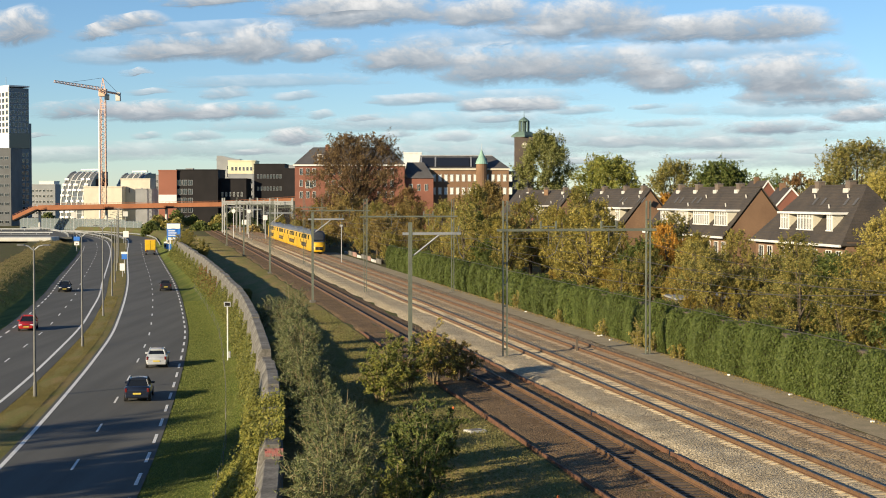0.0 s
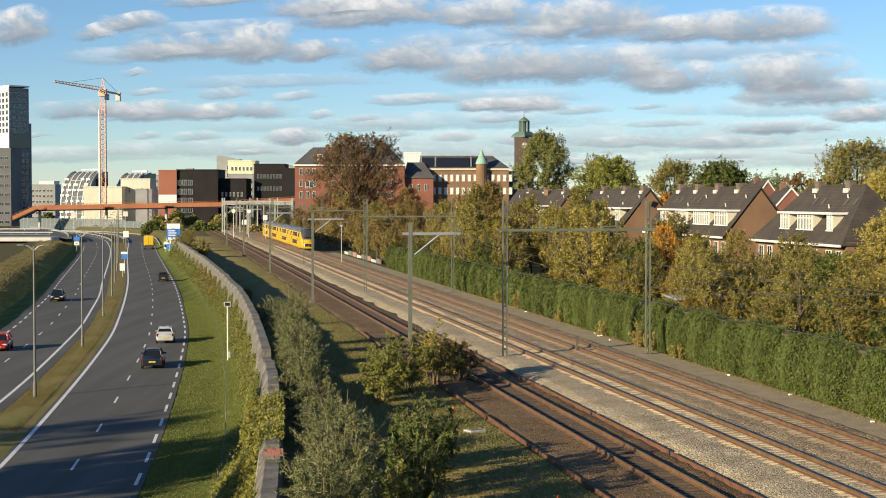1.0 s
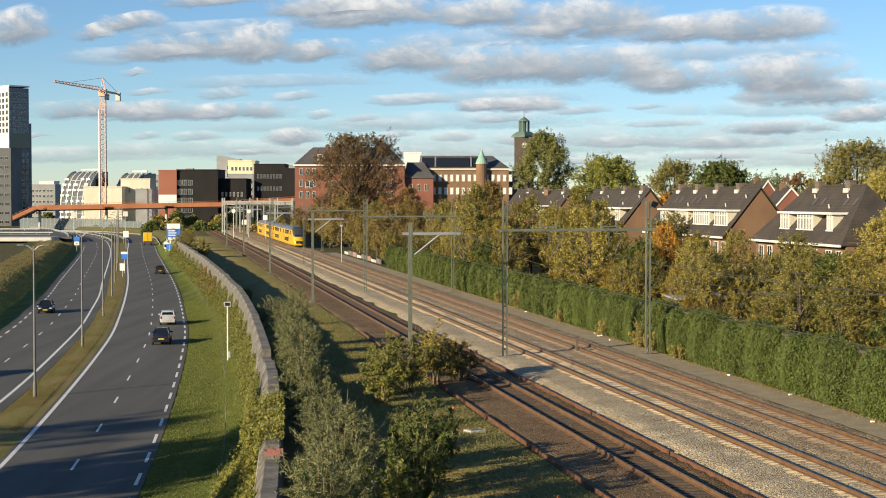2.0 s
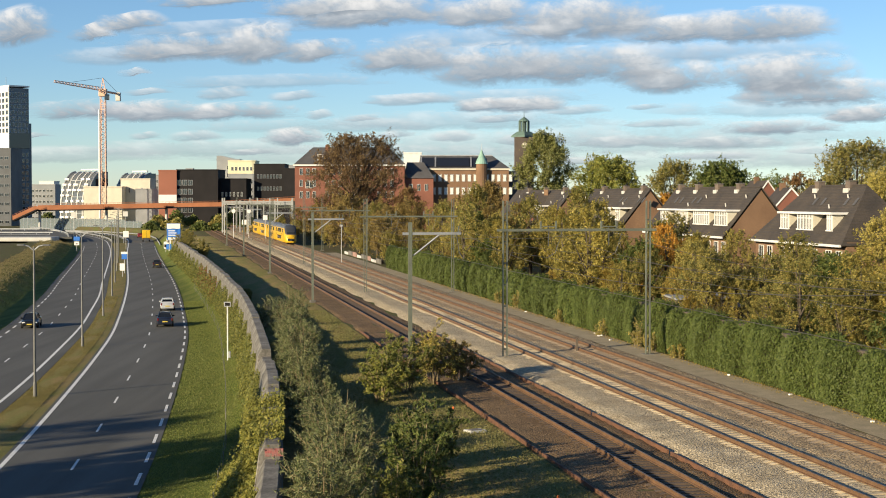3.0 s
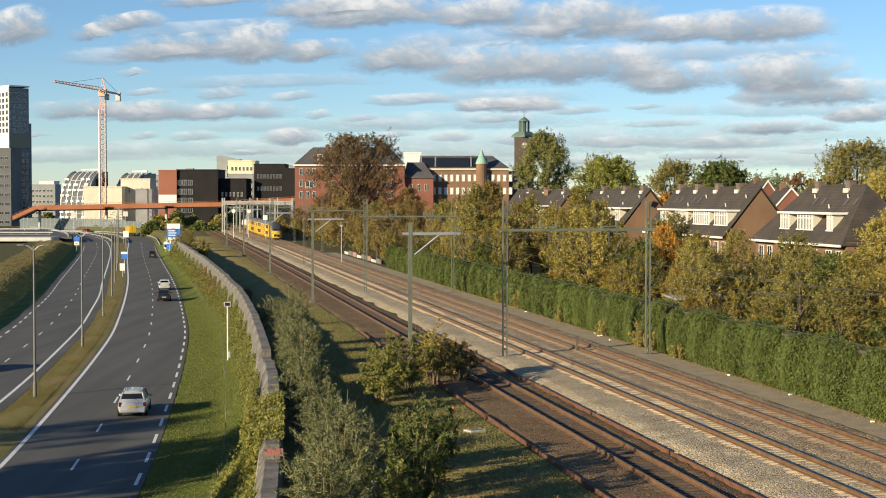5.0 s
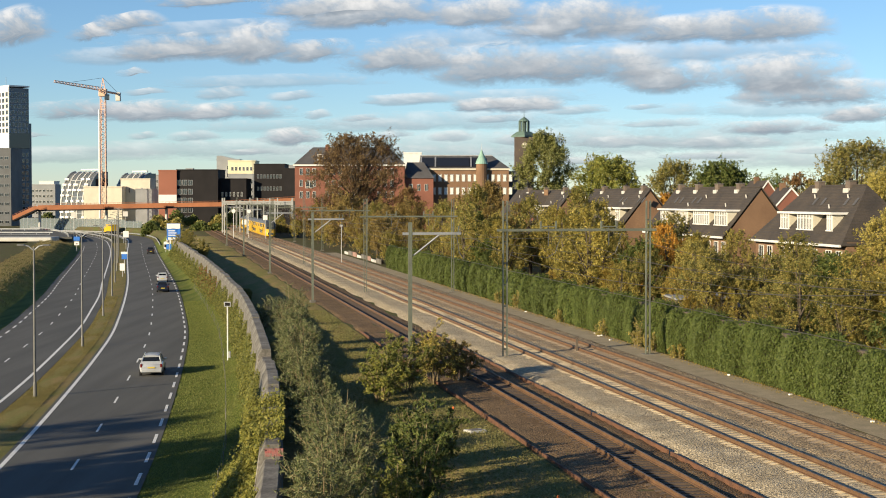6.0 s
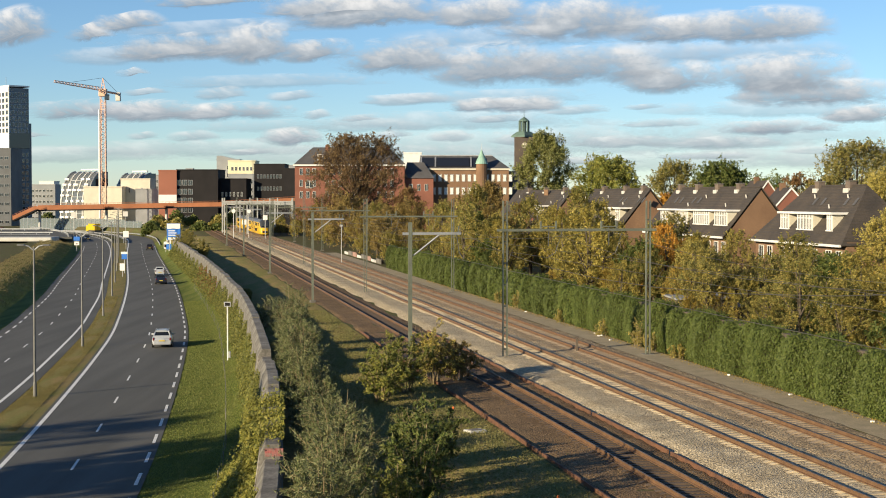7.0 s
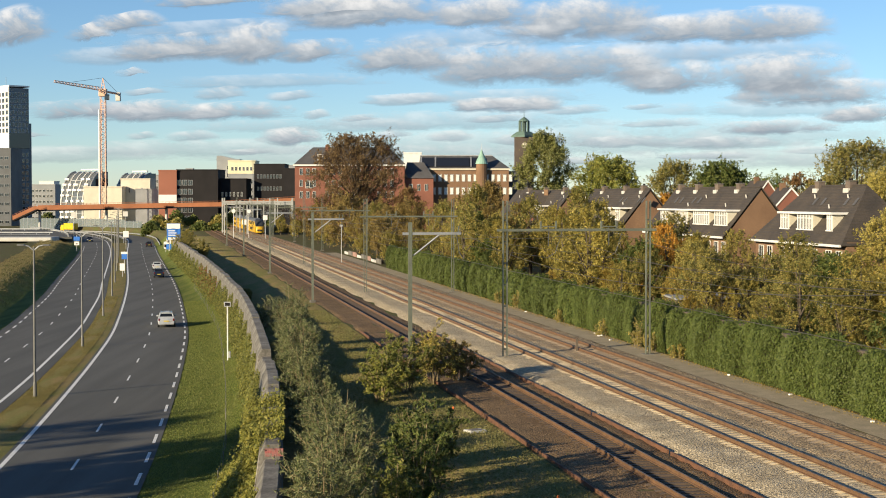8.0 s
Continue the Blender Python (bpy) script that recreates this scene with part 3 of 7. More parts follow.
# darker copy of the vine green, with shade put into the leaf colour
L_VINE_SHADED = leafmat("shade_darkened_vine_leaves", [(0.06, 0.07, 0.018), (0.11, 0.115, 0.025), (0.17, 0.16, 0.035)])
L_POPLAR = leafmat("poplar_leaves", [(0.105, 0.122, 0.035), (0.175, 0.182, 0.055), (0.26, 0.245, 0.09)])
L_RUSSET = leafmat("russet_leaves", [(0.14, 0.105, 0.038), (0.235, 0.17, 0.055), (0.32, 0.235, 0.075)])
L_BROWN = leafmat("brown_leaves", [(0.13, 0.075, 0.035), (0.21, 0.12, 0.05), (0.19, 0.14, 0.05)])
L_BEECH = leafmat("copper_beech_leaves", [(0.10, 0.065, 0.035), (0.165, 0.105, 0.05), (0.20, 0.14, 0.055)])
L_LIME = leafmat("lime_tree_leaves", [(0.095, 0.118, 0.025), (0.175, 0.188, 0.040), (0.28, 0.25, 0.058)])
L_GREEN = leafmat("green_leaves", [(0.055, 0.08, 0.02), (0.10, 0.125, 0.03), (0.15, 0.16, 0.045)])
L_DARKG = leafmat("dark_ivy_leaves", [(0.055, 0.075, 0.016), (0.075, 0.100, 0.022), (0.105, 0.125, 0.030)])
L_SILVER = leafmat("grey_green_willow_leaves", [(0.06, 0.08, 0.026), (0.13, 0.145, 0.055), (0.25, 0.25, 0.125)])
L_VINE = leafmat("yellow_green_vine_leaves", [(0.101, 0.112, 0.022), (0.191, 0.191, 0.034), (0.281, 0.247, 0.051)])


def build_hedge():
    """An ivy-grown fence: leaf mass in sections along the railway boundary."""
    rng = np.random.default_rng(41)
    y, k = 40.0, 0
    while y < 236:
        L = 6.0
        n = 18000 if y < 130 else 8500
        yy = rng.uniform(y, y + L, n)
        v = rng.uniform(0, 1, n)
        hh = 3.1 + 0.2 * np.sin(yy * 0.7) + 0.2 * np.sin(yy * 1.9 + 1)
        face = rng.choice(3, n, p=[0.6, 0.25, 0.15])
        offs = OFF_D + 5.6 + 0.22 * np.sin(yy * 1.3) + 0.08 * np.sin(yy * 3.1 + v * 5) + rng.normal(0, 0.07, n)
        bulge = 0.25 * np.sin(v * 3.1)
        x = np.where(face == 0, offs - bulge - rng.uniform(0, 0.3, n), np.where(face == 1, offs + rng.uniform(-0.2, 1.0, n), offs + 1.0))
        z = np.where(face == 1, hh + rng.normal(0, 0.14, n), v * hh)
        pts = np.stack([x - 0.1855 * yy - 1.5e-5 * yy * yy, yy, Z_G + z], 1)
        nrm = np.stack([np.where(face == 0, -1.0, -0.2), np.full(n, -0.4), np.where(face == 1, 1.0, 0.35)], 1)
        t = thing("ivy_hedge", "dense dark green ivy growing over a boundary fence", "hedge", "ivy hedge sections")
        part("foliage", leaves("foliage", pts, nrm, 0.062 if y < 130 else 0.095, rng, L_DARKG, 0.75, 0.65), L_DARKG, t)
        bm = bmesh.new()
        a0, a1 = rail_x(y, OFF_D + 5.9), rail_x(y + L, OFF_D + 5.9)
        vs = [bm.verts.new(p) for p in ((a0, y, Z_G - 0.1), (a0 + 0.6, y, Z_G - 0.1), (a0 + 0.6, y, Z_G + 3.2), (a0, y, Z_G + 3.2), (a1, y + L, Z_G - 0.1), (a1 + 0.6, y + L, Z_G - 0.1), (a1 + 0.6, y + L, Z_G + 3.2), (a1, y + L, Z_G + 3.2))]
        for q in ((0, 1, 2, 3), (7, 6, 5, 4), (0, 4, 5, 1), (1, 5, 6, 2), (2, 6, 7, 3), (3, 7, 4, 0)):
            bm.faces.new([vs[i] for i in q])
        bmesh.ops.recalc_face_normals(bm, faces=bm.faces[:])
        part("stem_core", bm, M_BARK, t, "dark tangle of ivy stems")
        y += L


build_hedge()
RT = lambda off, y: rail_x(y, off)
rr = random.Random(17)


def belt(off0, off1, y0, y1, count, z=Z_G, s0=0.8, s1=1.2):
    out = []
    for _ in range(count):
        y = rr.uniform(y0, y1)
        out.append((RT(rr.uniform(off0, off1), y), y, z, rr.uniform(s0, s1)))
    return out


# garden trees between hedge and houses
GT = "garden trees behind the hedge"
scatter(make_tree("tree", 8.0, 5.2, 1.8, 7800, 0.092, L_OLIVE, 1, "olive-green autumn tree behind the hedge", clumps=44, csize=0.3), belt(40, 56, 150, 290, 16) + belt(40, 62, 84, 150, 16, Z_G, 0.6, 0.85) + belt(54, 66, 125, 190, 5, Z_G, 0.75, 1.0), 1, group=GT)
scatter(make_tree("tree", 8.0, 4.8, 1.2, 7800, 0.088, L_YOLIVE, 5, "yellow-olive autumn tree behind the hedge", clumps=44, csize=0.28, open_=1.2), belt(39, 54, 150, 250, 14) + belt(39, 60, 80, 150, 22, Z_G, 0.6, 0.9) + belt(52, 66, 120, 190, 5, Z_G, 0.7, 0.95), 5, group=GT)
scatter(make_tree("tree", 7.0, 4.2, 1.4, 7400, 0.082, L_GOLD, 2, "golden-yellow autumn tree behind the hedge", clumps=40, csize=0.3), belt(40, 58, 84, 240, 18, Z_G, 0.6, 0.95), 2, group=GT)
scatter(make_tree("tree", 8.0, 4.6, 1.6, 7400, 0.086, L_RUSSET, 3, "russet autumn tree behind the hedge", clumps=40, csize=0.3), belt(40, 56, 150, 300, 12), 3, group=GT)
scatter(make_tree("tree", 5.0, 4.0, 0.4, 7000, 0.095, L_GREEN, 6, "low dark green garden shrub", clumps=36, csize=0.34), belt(39, 62, 80, 220, 11), 6, group=GT)
scatter(make_tree("poplar", 11.0, 3.2, 1.0, 8000, 0.12, L_GREEN, 4, "slim dark green poplar among the garden trees", taper=0.6), [(RT(44, 206), 206, Z_G, 0.95), (RT(53, 196), 196, Z_G, 0.95), (RT(50, 240), 240, Z_G, 1.05)], 4, group=GT)
# scrub beside the tracks farther along
scatter(make_tree("tree", 9.0, 6.5, 1.2, 8600, 0.13, L_RUSSET, 7, "brown-green autumn tree beside the railway", clumps=46, csize=0.28), [(RT(o, y), y, Z_G, k) for o, y, k in ((38, 255, 1.0), (41, 268, 1.1), (39, 290, 1.1), (44, 300, 1.3), (39, 318, 1.1), (42, 335, 1.25), (40, 352, 1.1), (46, 280, 1.2), (50, 262, 1.2), (56, 275, 1.3), (52, 310, 1.3), (39, 375, 1.0), (43, 395, 1.1), (40, 420, 1.0))], 7, group=GT)
scatter(make_tree("tree", 8.0, 6.0, 1.0, 8600, 0.13, L_YOLIVE, 8, "yellow-green autumn tree beside the railway", clumps=46, csize=0.28), [(RT(o, y), y, Z_G, k) for o, y, k in ((37.5, 243, 0.8), (38, 278, 0.9), (41, 308, 1.2), (38, 330, 1.0), (39, 362, 0.9), (48, 250, 1.2), (60, 290, 1.2), (38, 405, 0.9), (37, 440, 0.9), (47, 330, 1.3))], 8, group=GT)

# taller trees that hide the far terraces
for k, (m, lab) in enumerate(((L_OLIVE, "tall olive-green autumn tree behind the hedge"), (L_YOLIVE, "tall yellow-olive autumn tree behind the hedge"), (L_RUSSET, "tall russet autumn tree behind the hedge"))):
    scatter(make_tree("tree", 10.5, 5.6, 1.6, 11000, 0.10, m, 30 + k, lab, clumps=50, csize=0.3, up=1.0), belt(44, 62, 200, 238, 5, Z_G, 0.95, 1.12), 30 + k, group=GT)

# trees before the terraces
scatter(make_tree("tree", 8.6, 4.6, 1.4, 12000, 0.075, L_YOLIVE, 41, "yellow-olive garden tree before the brick gable", clumps=46, csize=0.3, up=1.0), [(29.3, 150, Z_G, 0.95), (24.2, 146, Z_G, 0.9), (33.0, 141, Z_G, 0.78), (44.5, 148, Z_G, 0.8)], 41, 0.96, 1.04, group=GT)
scatter(make_tree("maple", 8.4, 4.6, 1.4, 11000, 0.08, L_ORANGE, 42, "orange-brown autumn tree before the terrace", clumps=44, csize=0.3), [(22.4, 152, Z_G, 1.0), (20.9, 150, Z_G, 0.75)], 42, 0.96, 1.04, group=GT)
scatter(make_tree("tree", 11.5, 4.8, 1.6, 13000, 0.08, L_YOLIVE, 43, "tall slim yellow-olive tree behind the hedge", clumps=50, csize=0.28, taper=0.4, up=1.3), [(16.2, 152, Z_G, 1.0), (13.2, 168, Z_G, 0.9), (19.0, 160, Z_G, 0.82)], 43, 0.96, 1.04, group=GT)

# large trees
make_tree("copper_beech", 28.6, 27.5, 6.0, 60000, 0.19, L_BEECH, 11, "huge spreading tree with brown autumn leaves", clumps=150, csize=0.2, limbs=55, up=0.3, twig=0.5, dome=True).matrix_basis = pose(-22.5, 400, Z_G)
make_tree("poplar", 26.0, 13.8, 3.0, 52000, 0.2, L_POPLAR, 12, "tall broad green poplar beside the clock tower", clumps=60, csize=0.32, limbs=12, up=1.6, twig=0.6).matrix_basis = pose(23.3, 345, Z_G)
make_tree("lime_tree", 20.0, 16.5, 3.0, 52000, 0.20, L_LIME, 13, "round green-yellow tree behind the roofs", clumps=110, csize=0.3, limbs=12, up=0.2, twig=0.4, dome=True).matrix_basis = pose(35.3, 330, Z_G)
make_tree("maple", 18.6, 13.0, 3.0, 52000, 0.2, L_GREEN, 14, "broad dark green tree behind the roofs", clumps=120, csize=0.32, limbs=12, up=0.2, twig=0.4, dome=True).matrix_basis = pose(56.5, 310, Z_G)
make_tree("lime_tree", 21.0, 15.0, 4.0, 46000, 0.16, L_OLIVE, 15, "tall olive-green tree behind the houses", clumps=80, csize=0.34, limbs=12, twig=0.6, dome=True).matrix_basis = pose(71.5, 258, Z_G)
make_tree("lime_tree", 13.0, 9.0, 3.0, 16000, 0.21, L_OLIVE, 16, "olive-green tree behind the houses", clumps=50, csize=0.28, limbs=12).matrix_basis = pose(69.0, 275, Z_G)
make_tree("ash_tree", 15.0, 11.0, 4.0, 7000, 0.24, L_BROWN, 17, "thin brown-leaved tree behind the houses", clumps=50, csize=0.26, limbs=18, dome=True).matrix_basis = pose(66.0, 280, Z_G)
make_tree("willow", 14.5, 9.0, 2.0, 34000, 0.105, L_YOLIVE, 18, "yellow-green willow beside the houses", clumps=50, csize=0.3, limbs=12).matrix_basis = pose(55.0, 186, Z_G)
make_tree("willow", 10.0, 8.0, 2.0, 30000, 0.10, L_YOLIVE, 19, "yellow-green willow beside the houses", clumps=50, csize=0.3, limbs=12).matrix_basis = pose(46.5, 152, Z_G)
make_tree("holly", 5.5, 5.0, 0.6, 12000, 0.12, L_GREEN, 20, "round dark green garden bush before the houses", clumps=50, csize=0.34, limbs=8).matrix_basis = pose(38.2, 146, Z_G)
make_tree("maple", 12.0, 6.0, 2.0, 8000, 0.2, L_ORANGE, 21, "bright orange autumn tree behind the roofs", clumps=40, csize=0.3, limbs=8).matrix_basis = pose(37.5, 255, Z_G)
make_tree("oak", 15.0, 22.0, 2.0, 30000, 0.22, L_GREEN, 22, "wide dark tree behind the roofs", clumps=110, csize=0.32, limbs=12, twig=0.5, dome=True).matrix_basis = pose(72.0, 340, Z_G)
make_tree("lime_tree", 15.0, 9.0, 3.0, 18000, 0.18, L_RUSSET, 23, "brown-green tree before the college", clumps=44, csize=0.3, limbs=10).matrix_basis = pose(12.5, 390, Z_G)
make_tree("lime_tree", 13.0, 9.0, 2.0, 18000, 0.18, L_BROWN, 24, "brown tree before the school", clumps=44, csize=0.3, limbs=10).matrix_basis = pose(-9.5, 385, Z_G)
make_tree("ash_tree", 19.0, 12.5, 3.0, 30000, 0.17, L_OLIVE, 27, "thinning olive-brown tree behind the roofs", clumps=60, csize=0.3, limbs=24, twig=0.7, dome=True).matrix_basis = pose(47.5, 312, Z_G)
# unseen trees on the bank left of the view, added to shade the road
for i, (x, y, k) in enumerate(((-44, 48, 1.0), (-50, 40, 1.05), (-39, 33, 0.9), (-56, 54, 1.0), (-38, 54, 0.8), (-36, 58.5, 0.8), (-35.5, 50, 0.75))):
    if i == 0:
        bank = make_tree("bank_tree", 12.0, 9.0, 3.0, 3600, 0.28, L_OLIVE, 25, "unseen olive-green tree on the road bank, shading the road", clumps=44, csize=0.3)
        bank.matrix_basis = pose(x, y, 2.8)
    else:
        copy_thing(bank, pose(x, y, 2.8, 0, 0, 70 * i) @ Matrix.Diagonal((k, k, k, 1)))


# ---------------------------------------------------------------- shrubs and vines by the wall
def shrub(name, x, y, h, w, n, leaf, material, seed, label, aspect=0.3, stems=20, droop=0.25):
    """A many-stemmed shrub: bowed stems, side twigs on them, and leaves set along the twigs."""
    rng = np.random.default_rng(seed)
    t = thing(name, label, "shrub", m=pose(x, y, Z_G))
    bm = bmesh.new()
    twigs = 12
    per = max(4, n // (stems * twigs))
    pts, nrm, axes = [], [], []
    for i in range(stems):
        ang = 2.4 * i + rng.uniform(-0.4, 0.4)
        out = np.array([math.cos(ang), math.sin(ang), 0.0])
        r = w / 2 * math.sqrt((i + 0.5) / stems) * rng.uniform(0.75, 1.15)
        top = out * r + np.array([0, 0, h * (1 - 0.5 * min(1.0, r / (w / 2)) ** 2) * rng.uniform(0.7, 1.12)])
        base = out * rng.uniform(0.1, 0.4) + np.array([0, 0, -0.2])
        mid = base * 0.5 + top * 0.5 + np.array([0, 0, 0.12 * h]) - out * 0.06 * w
        tube(bm, [tuple(base), tuple(base * 0.25 + mid * 0.5 + top * 0.25), tuple(top)], [0.045, 0.028, 0.008], 4)
        for k in range(twigs):
            u = rng.uniform(0.22, 1.0)
            s0 = (1 - u) ** 2 * base + 2 * u * (1 - u) * mid + u * u * top
            d = out * rng.uniform(0.1, 0.9) + rng.normal(size=3) * 0.6 + np.array([0, 0, 0.75 - droop])
            d /= np.linalg.norm(d)
            ln = 0.26 * h * rng.uniform(0.5, 1.1) * (1.15 - 0.5 * u)
            tube(bm, [tuple(s0), tuple(s0 + d * ln * 0.95)], [0.012, 0.004], 3, False)
            v = rng.uniform(0.1, 1.02, per)[:, None]
            p = s0 + d * ln * v + np.array([0, 0, -droop * 0.5 * ln]) * v * v + rng.normal(size=(per, 3)) * 0.045
            pts.append(p)
            side = np.cross(d, np.array([0.0, 0.0, 1.0]))
            axes.append(np.tile(d * 0.7, (per, 1)) + side * rng.choice([-0.8, 0.8], per)[:, None])
            nrm.append(np.tile(np.array([-0.25, -0.25, 0.8]), (per, 1)))
    pts = np.concatenate(pts)
    pts[:, 2] = np.maximum(pts[:, 2], 0.02)
    part("branchwork", bm, M_TWIG, t)["kind"] = "stuff"
    part("foliage", leaves("foliage", pts, np.concatenate(nrm), leaf, rng, material, aspect, 0.7, np.concatenate(axes)), material, t)
    return t


M_TWIG = mat("tan_twig_bark", (0.24, 0.19, 0.10), (0.17, 0.13, 0.07), 2, 18, 0.9, 0, 0.3, 0.3)
WL = "grey-green willow shrub growing beside the wall"
row = smooth([(40, -3.7), (53, -3.6), (63, -5.0), (75, -6.9), (87, -8.3), (99, -9.7), (113, -11.5)])
for i, (y, h, w) in enumerate(((45, 4.0, 3.2), (49.5, 3.9, 3.2), (54, 4.3, 3.4), (59, 3.3, 3.2), (64, 2.9, 3.0), (70, 2.8, 3.0), (76, 3.4, 3.2), (82, 3.7, 3.2), (88, 3.9, 3.2), (94, 4.1, 3.0), (100, 4.2, 2.8), (107, 4.3, 2.8), (113, 4.5, 3.0))):
    shrub("willow_shrub", row(y), y, h, w, 9500, 0.085, L_SILVER, 60 + i, WL, 0.22, 24, 0.05)["group"] = "willow shrubs by the wall"
shrub("willow_shrub", -15.2, 130, 2.6, 2.0, 2600, 0.085, L_SILVER, 74, WL, 0.22, 10)["group"] = "willow shrubs by the wall"
GB = "airy green shrub on the grass beside the side track"
for i, (x, y, h, w, m) in enumerate(((-2.2, 87, 3.7, 4.4, L_LIME), (-0.6, 91, 3.4, 3.6, L_YOLIVE), (-0.5, 58.5, 3.4, 3.2, L_GREEN), (-0.9, 53, 3.3, 2.8, L_GREEN), (-3.4, 83, 2.9, 3.0, L_LIME), (-1.3, 63, 2.3, 2.4, L_GREEN), (-1.6, 47, 2.9, 2.4, L_LIME), (1.0, 92.5, 2.6, 2.4, L_RUSSET))):
    shrub("leafy_shrub", x, y, h * 1.06, w, 6600, 0.08, m, 80 + i, GB, 0.42, 16, 0.4)["group"] = "leafy shrubs by the side track"
for i, (x, y, h, w) in enumerate(((-21.6, 165, 1.2, 1.2), (-45, 280, 3.2, 4.5), (-53, 310, 3.4, 6.0), (-57, 330, 3.6, 6.0), (-62, 360, 4.0, 7.0))):
    shrub("scrub", x, y, h, w, 9000, 0.10, L_OLIVE, 100 + i, "low olive-green scrub beside the wall", 0.45, 20)["group"] = "scrub beside the wall"


def vines(y0, y1, n, material, seed, label, leaf, over=0.0, low=2.6):
    """Vine leaves over the road side of the wall and its foot."""
    rng = np.random.default_rng(seed)
    y = rng.uniform(y0, y1, n) + rng.normal(0, 0.9, n)
    wx = np.array([wall_x(v) for v in y])
    u = rng.uniform(0, 1, n) ** 0.8
    patch = 0.5 + 0.5 * np.sin(y * 0.9) * np.sin(y * 0.37 + 1)
    top = Z_WALL * (0.55 + 0.30 * patch) + over * 0.35
    foot = 0.3
    z = foot + (top - foot) * u + rng.normal(0, 0.1, n)
    x = wx - low * (1 - u) ** 1.3 - 0.35 - 0.25 * patch + rng.normal(0, 0.12, n)
    if over:
        k = rng.uniform(0, 1, n) < over * 0.35
        k &= np.sin(y * 1.3) + np.sin(y * 0.53 + 2) + rng.normal(0, 0.5, n) > -0.5
        x = np.where(k, wx + rng.uniform(-1.3, 0.45, n), x)
        z = np.where(k, Z_WALL - 0.25 + np.abs(rng.normal(0, 0.2, n)) + 0.25 * np.clip((x - wx) + 0.9, 0, 1), z)
    nrm = np.stack([np.full(n, -0.7), np.full(n, -0.3), np.full(n, 0.7)], 1)
    ob = part("vine", leaves("vine", np.stack([x, y, z], 1), nrm, leaf, rng, material, 0.75, 0.8), material)
    return tagged(ob, label, "vine", "vines on the wall")


vines(40, 53, 26000, L_VINE, 1, "bright yellow-green vine smothering the wall foot", 0.06, 0.0, 2.6)
vines(58, 69, 26000, L_VINE, 9, "bright yellow-green vine smothering the wall top", 0.06, 0.9, 2.2)
# from here on most vines take the leaf colour darkened for shade
vines(69, 80, 16000, L_VINE_SHADED, 2, "yellow-green vine on the road side of the wall", 0.06, 0.0, 1.6)
vines(80, 120, 26000, L_VINE_SHADED, 3, "yellow-green vine on the road side of the wall", 0.065, 0.0, 1.1)
vines(120, 180, 30000, L_VINE_SHADED, 4, "yellow-green vine on the road side of the wall", 0.08, 0.0, 1.2)
vines(185, 232, 7000, L_REDVINE, 5, "dull red autumn vine on the road side of the wall", 0.10, 0.0, 1.2)
vines(180, 330, 30000, L_VINE_SHADED, 6, "yellow-green vine on the road side of the wall", 0.10, 0.0, 1.5)


def bank_scrub():
    """Coarse dark scrub and dry grass over the road bank."""
    rng = np.random.default_rng(77)
    n = 80000
    y = rng.uniform(95, 420, n) ** 1.0
    u = rng.uniform(0, 1, n)
    x = np.array([road_l(v) for v in y]) - 6.8 - 8.0 * u
    z = 1.72 * np.clip((y < 380) * 1.0 + (y >= 380) * (1 - (y - 380) / 60), 0, 1) * np.clip(u * 8.0 / 3.2, 0, 1) + rng.uniform(0.0, 1.0, n) * (0.25 + 0.5 * np.clip(np.sin(x * 1.1 + 0.3 * y) * np.sin(y * 0.43), 0, 1))
    nrm = np.tile(np.array([0.5, -0.3, 0.6]), (n, 1))
    ob = part("bank_scrub", leaves("bank_scrub", np.stack([x, y, z], 1), nrm, 0.09, rng, L_DRY, 0.35, 1.0), L_DRY)
    tagged(ob, "coarse dark scrub and dry grass covering the road bank", "scrub", "", "stuff")


bank_scrub()

for i, (off, y, h) in enumerate(((35.5, 121, 1.7), (35.6, 112, 2.2), (35.5, 109, 1.4), (35.6, 134, 1.5), (35.6, 150, 2.0), (35.6, 158, 1.6), (35.7, 104, 1.2))):
    shrub("golden_weed", rail_x(y, off), y, h, 1.3, 1300, 0.055, L_YOLIVE, 130 + i, "golden-yellow weed at the foot of the hedge", 0.5, 8)["group"] = "golden weeds by the hedge"


def blades(name, label, y0, y1, n, x_of, z_of, material, seed, size):
    """Upright blades of grass; nobody could count them."""
    rng = np.random.default_rng(seed)
    y = y0 + (y1 - y0) * rng.uniform(0, 1, n) ** 1.2
    x = np.array([x_of(v, u) for v, u in zip(y, rng.uniform(0, 1, n))])
    z = np.array([z_of(a, b) for a, b in zip(x, y)]) + size * 0.4
    ang = rng.uniform(0, 6.28, n)
    nrm = np.stack([np.cos(ang), np.sin(ang), np.full(n, 0.35)], 1)
    ob = part(name, leaves(name, np.stack([x, y, z], 1), nrm, size, rng, material, 0.35, 0.5), material)
    tagged(ob, label, "grass", "", "stuff")


L_BLADE = leafmat("grass_blades", [(0.08, 0.11, 0.022), (0.135, 0.155, 0.036), (0.19, 0.19, 0.055)])
L_TANBLADE = leafmat("tan_grass_blades", [(0.13, 0.125, 0.04), (0.18, 0.155, 0.055), (0.26, 0.205, 0.09)])
L_DRYBLADE = leafmat("dry_grass_blades", [(0.115, 0.121, 0.034), (0.144, 0.138, 0.046), (0.190, 0.167, 0.069)])
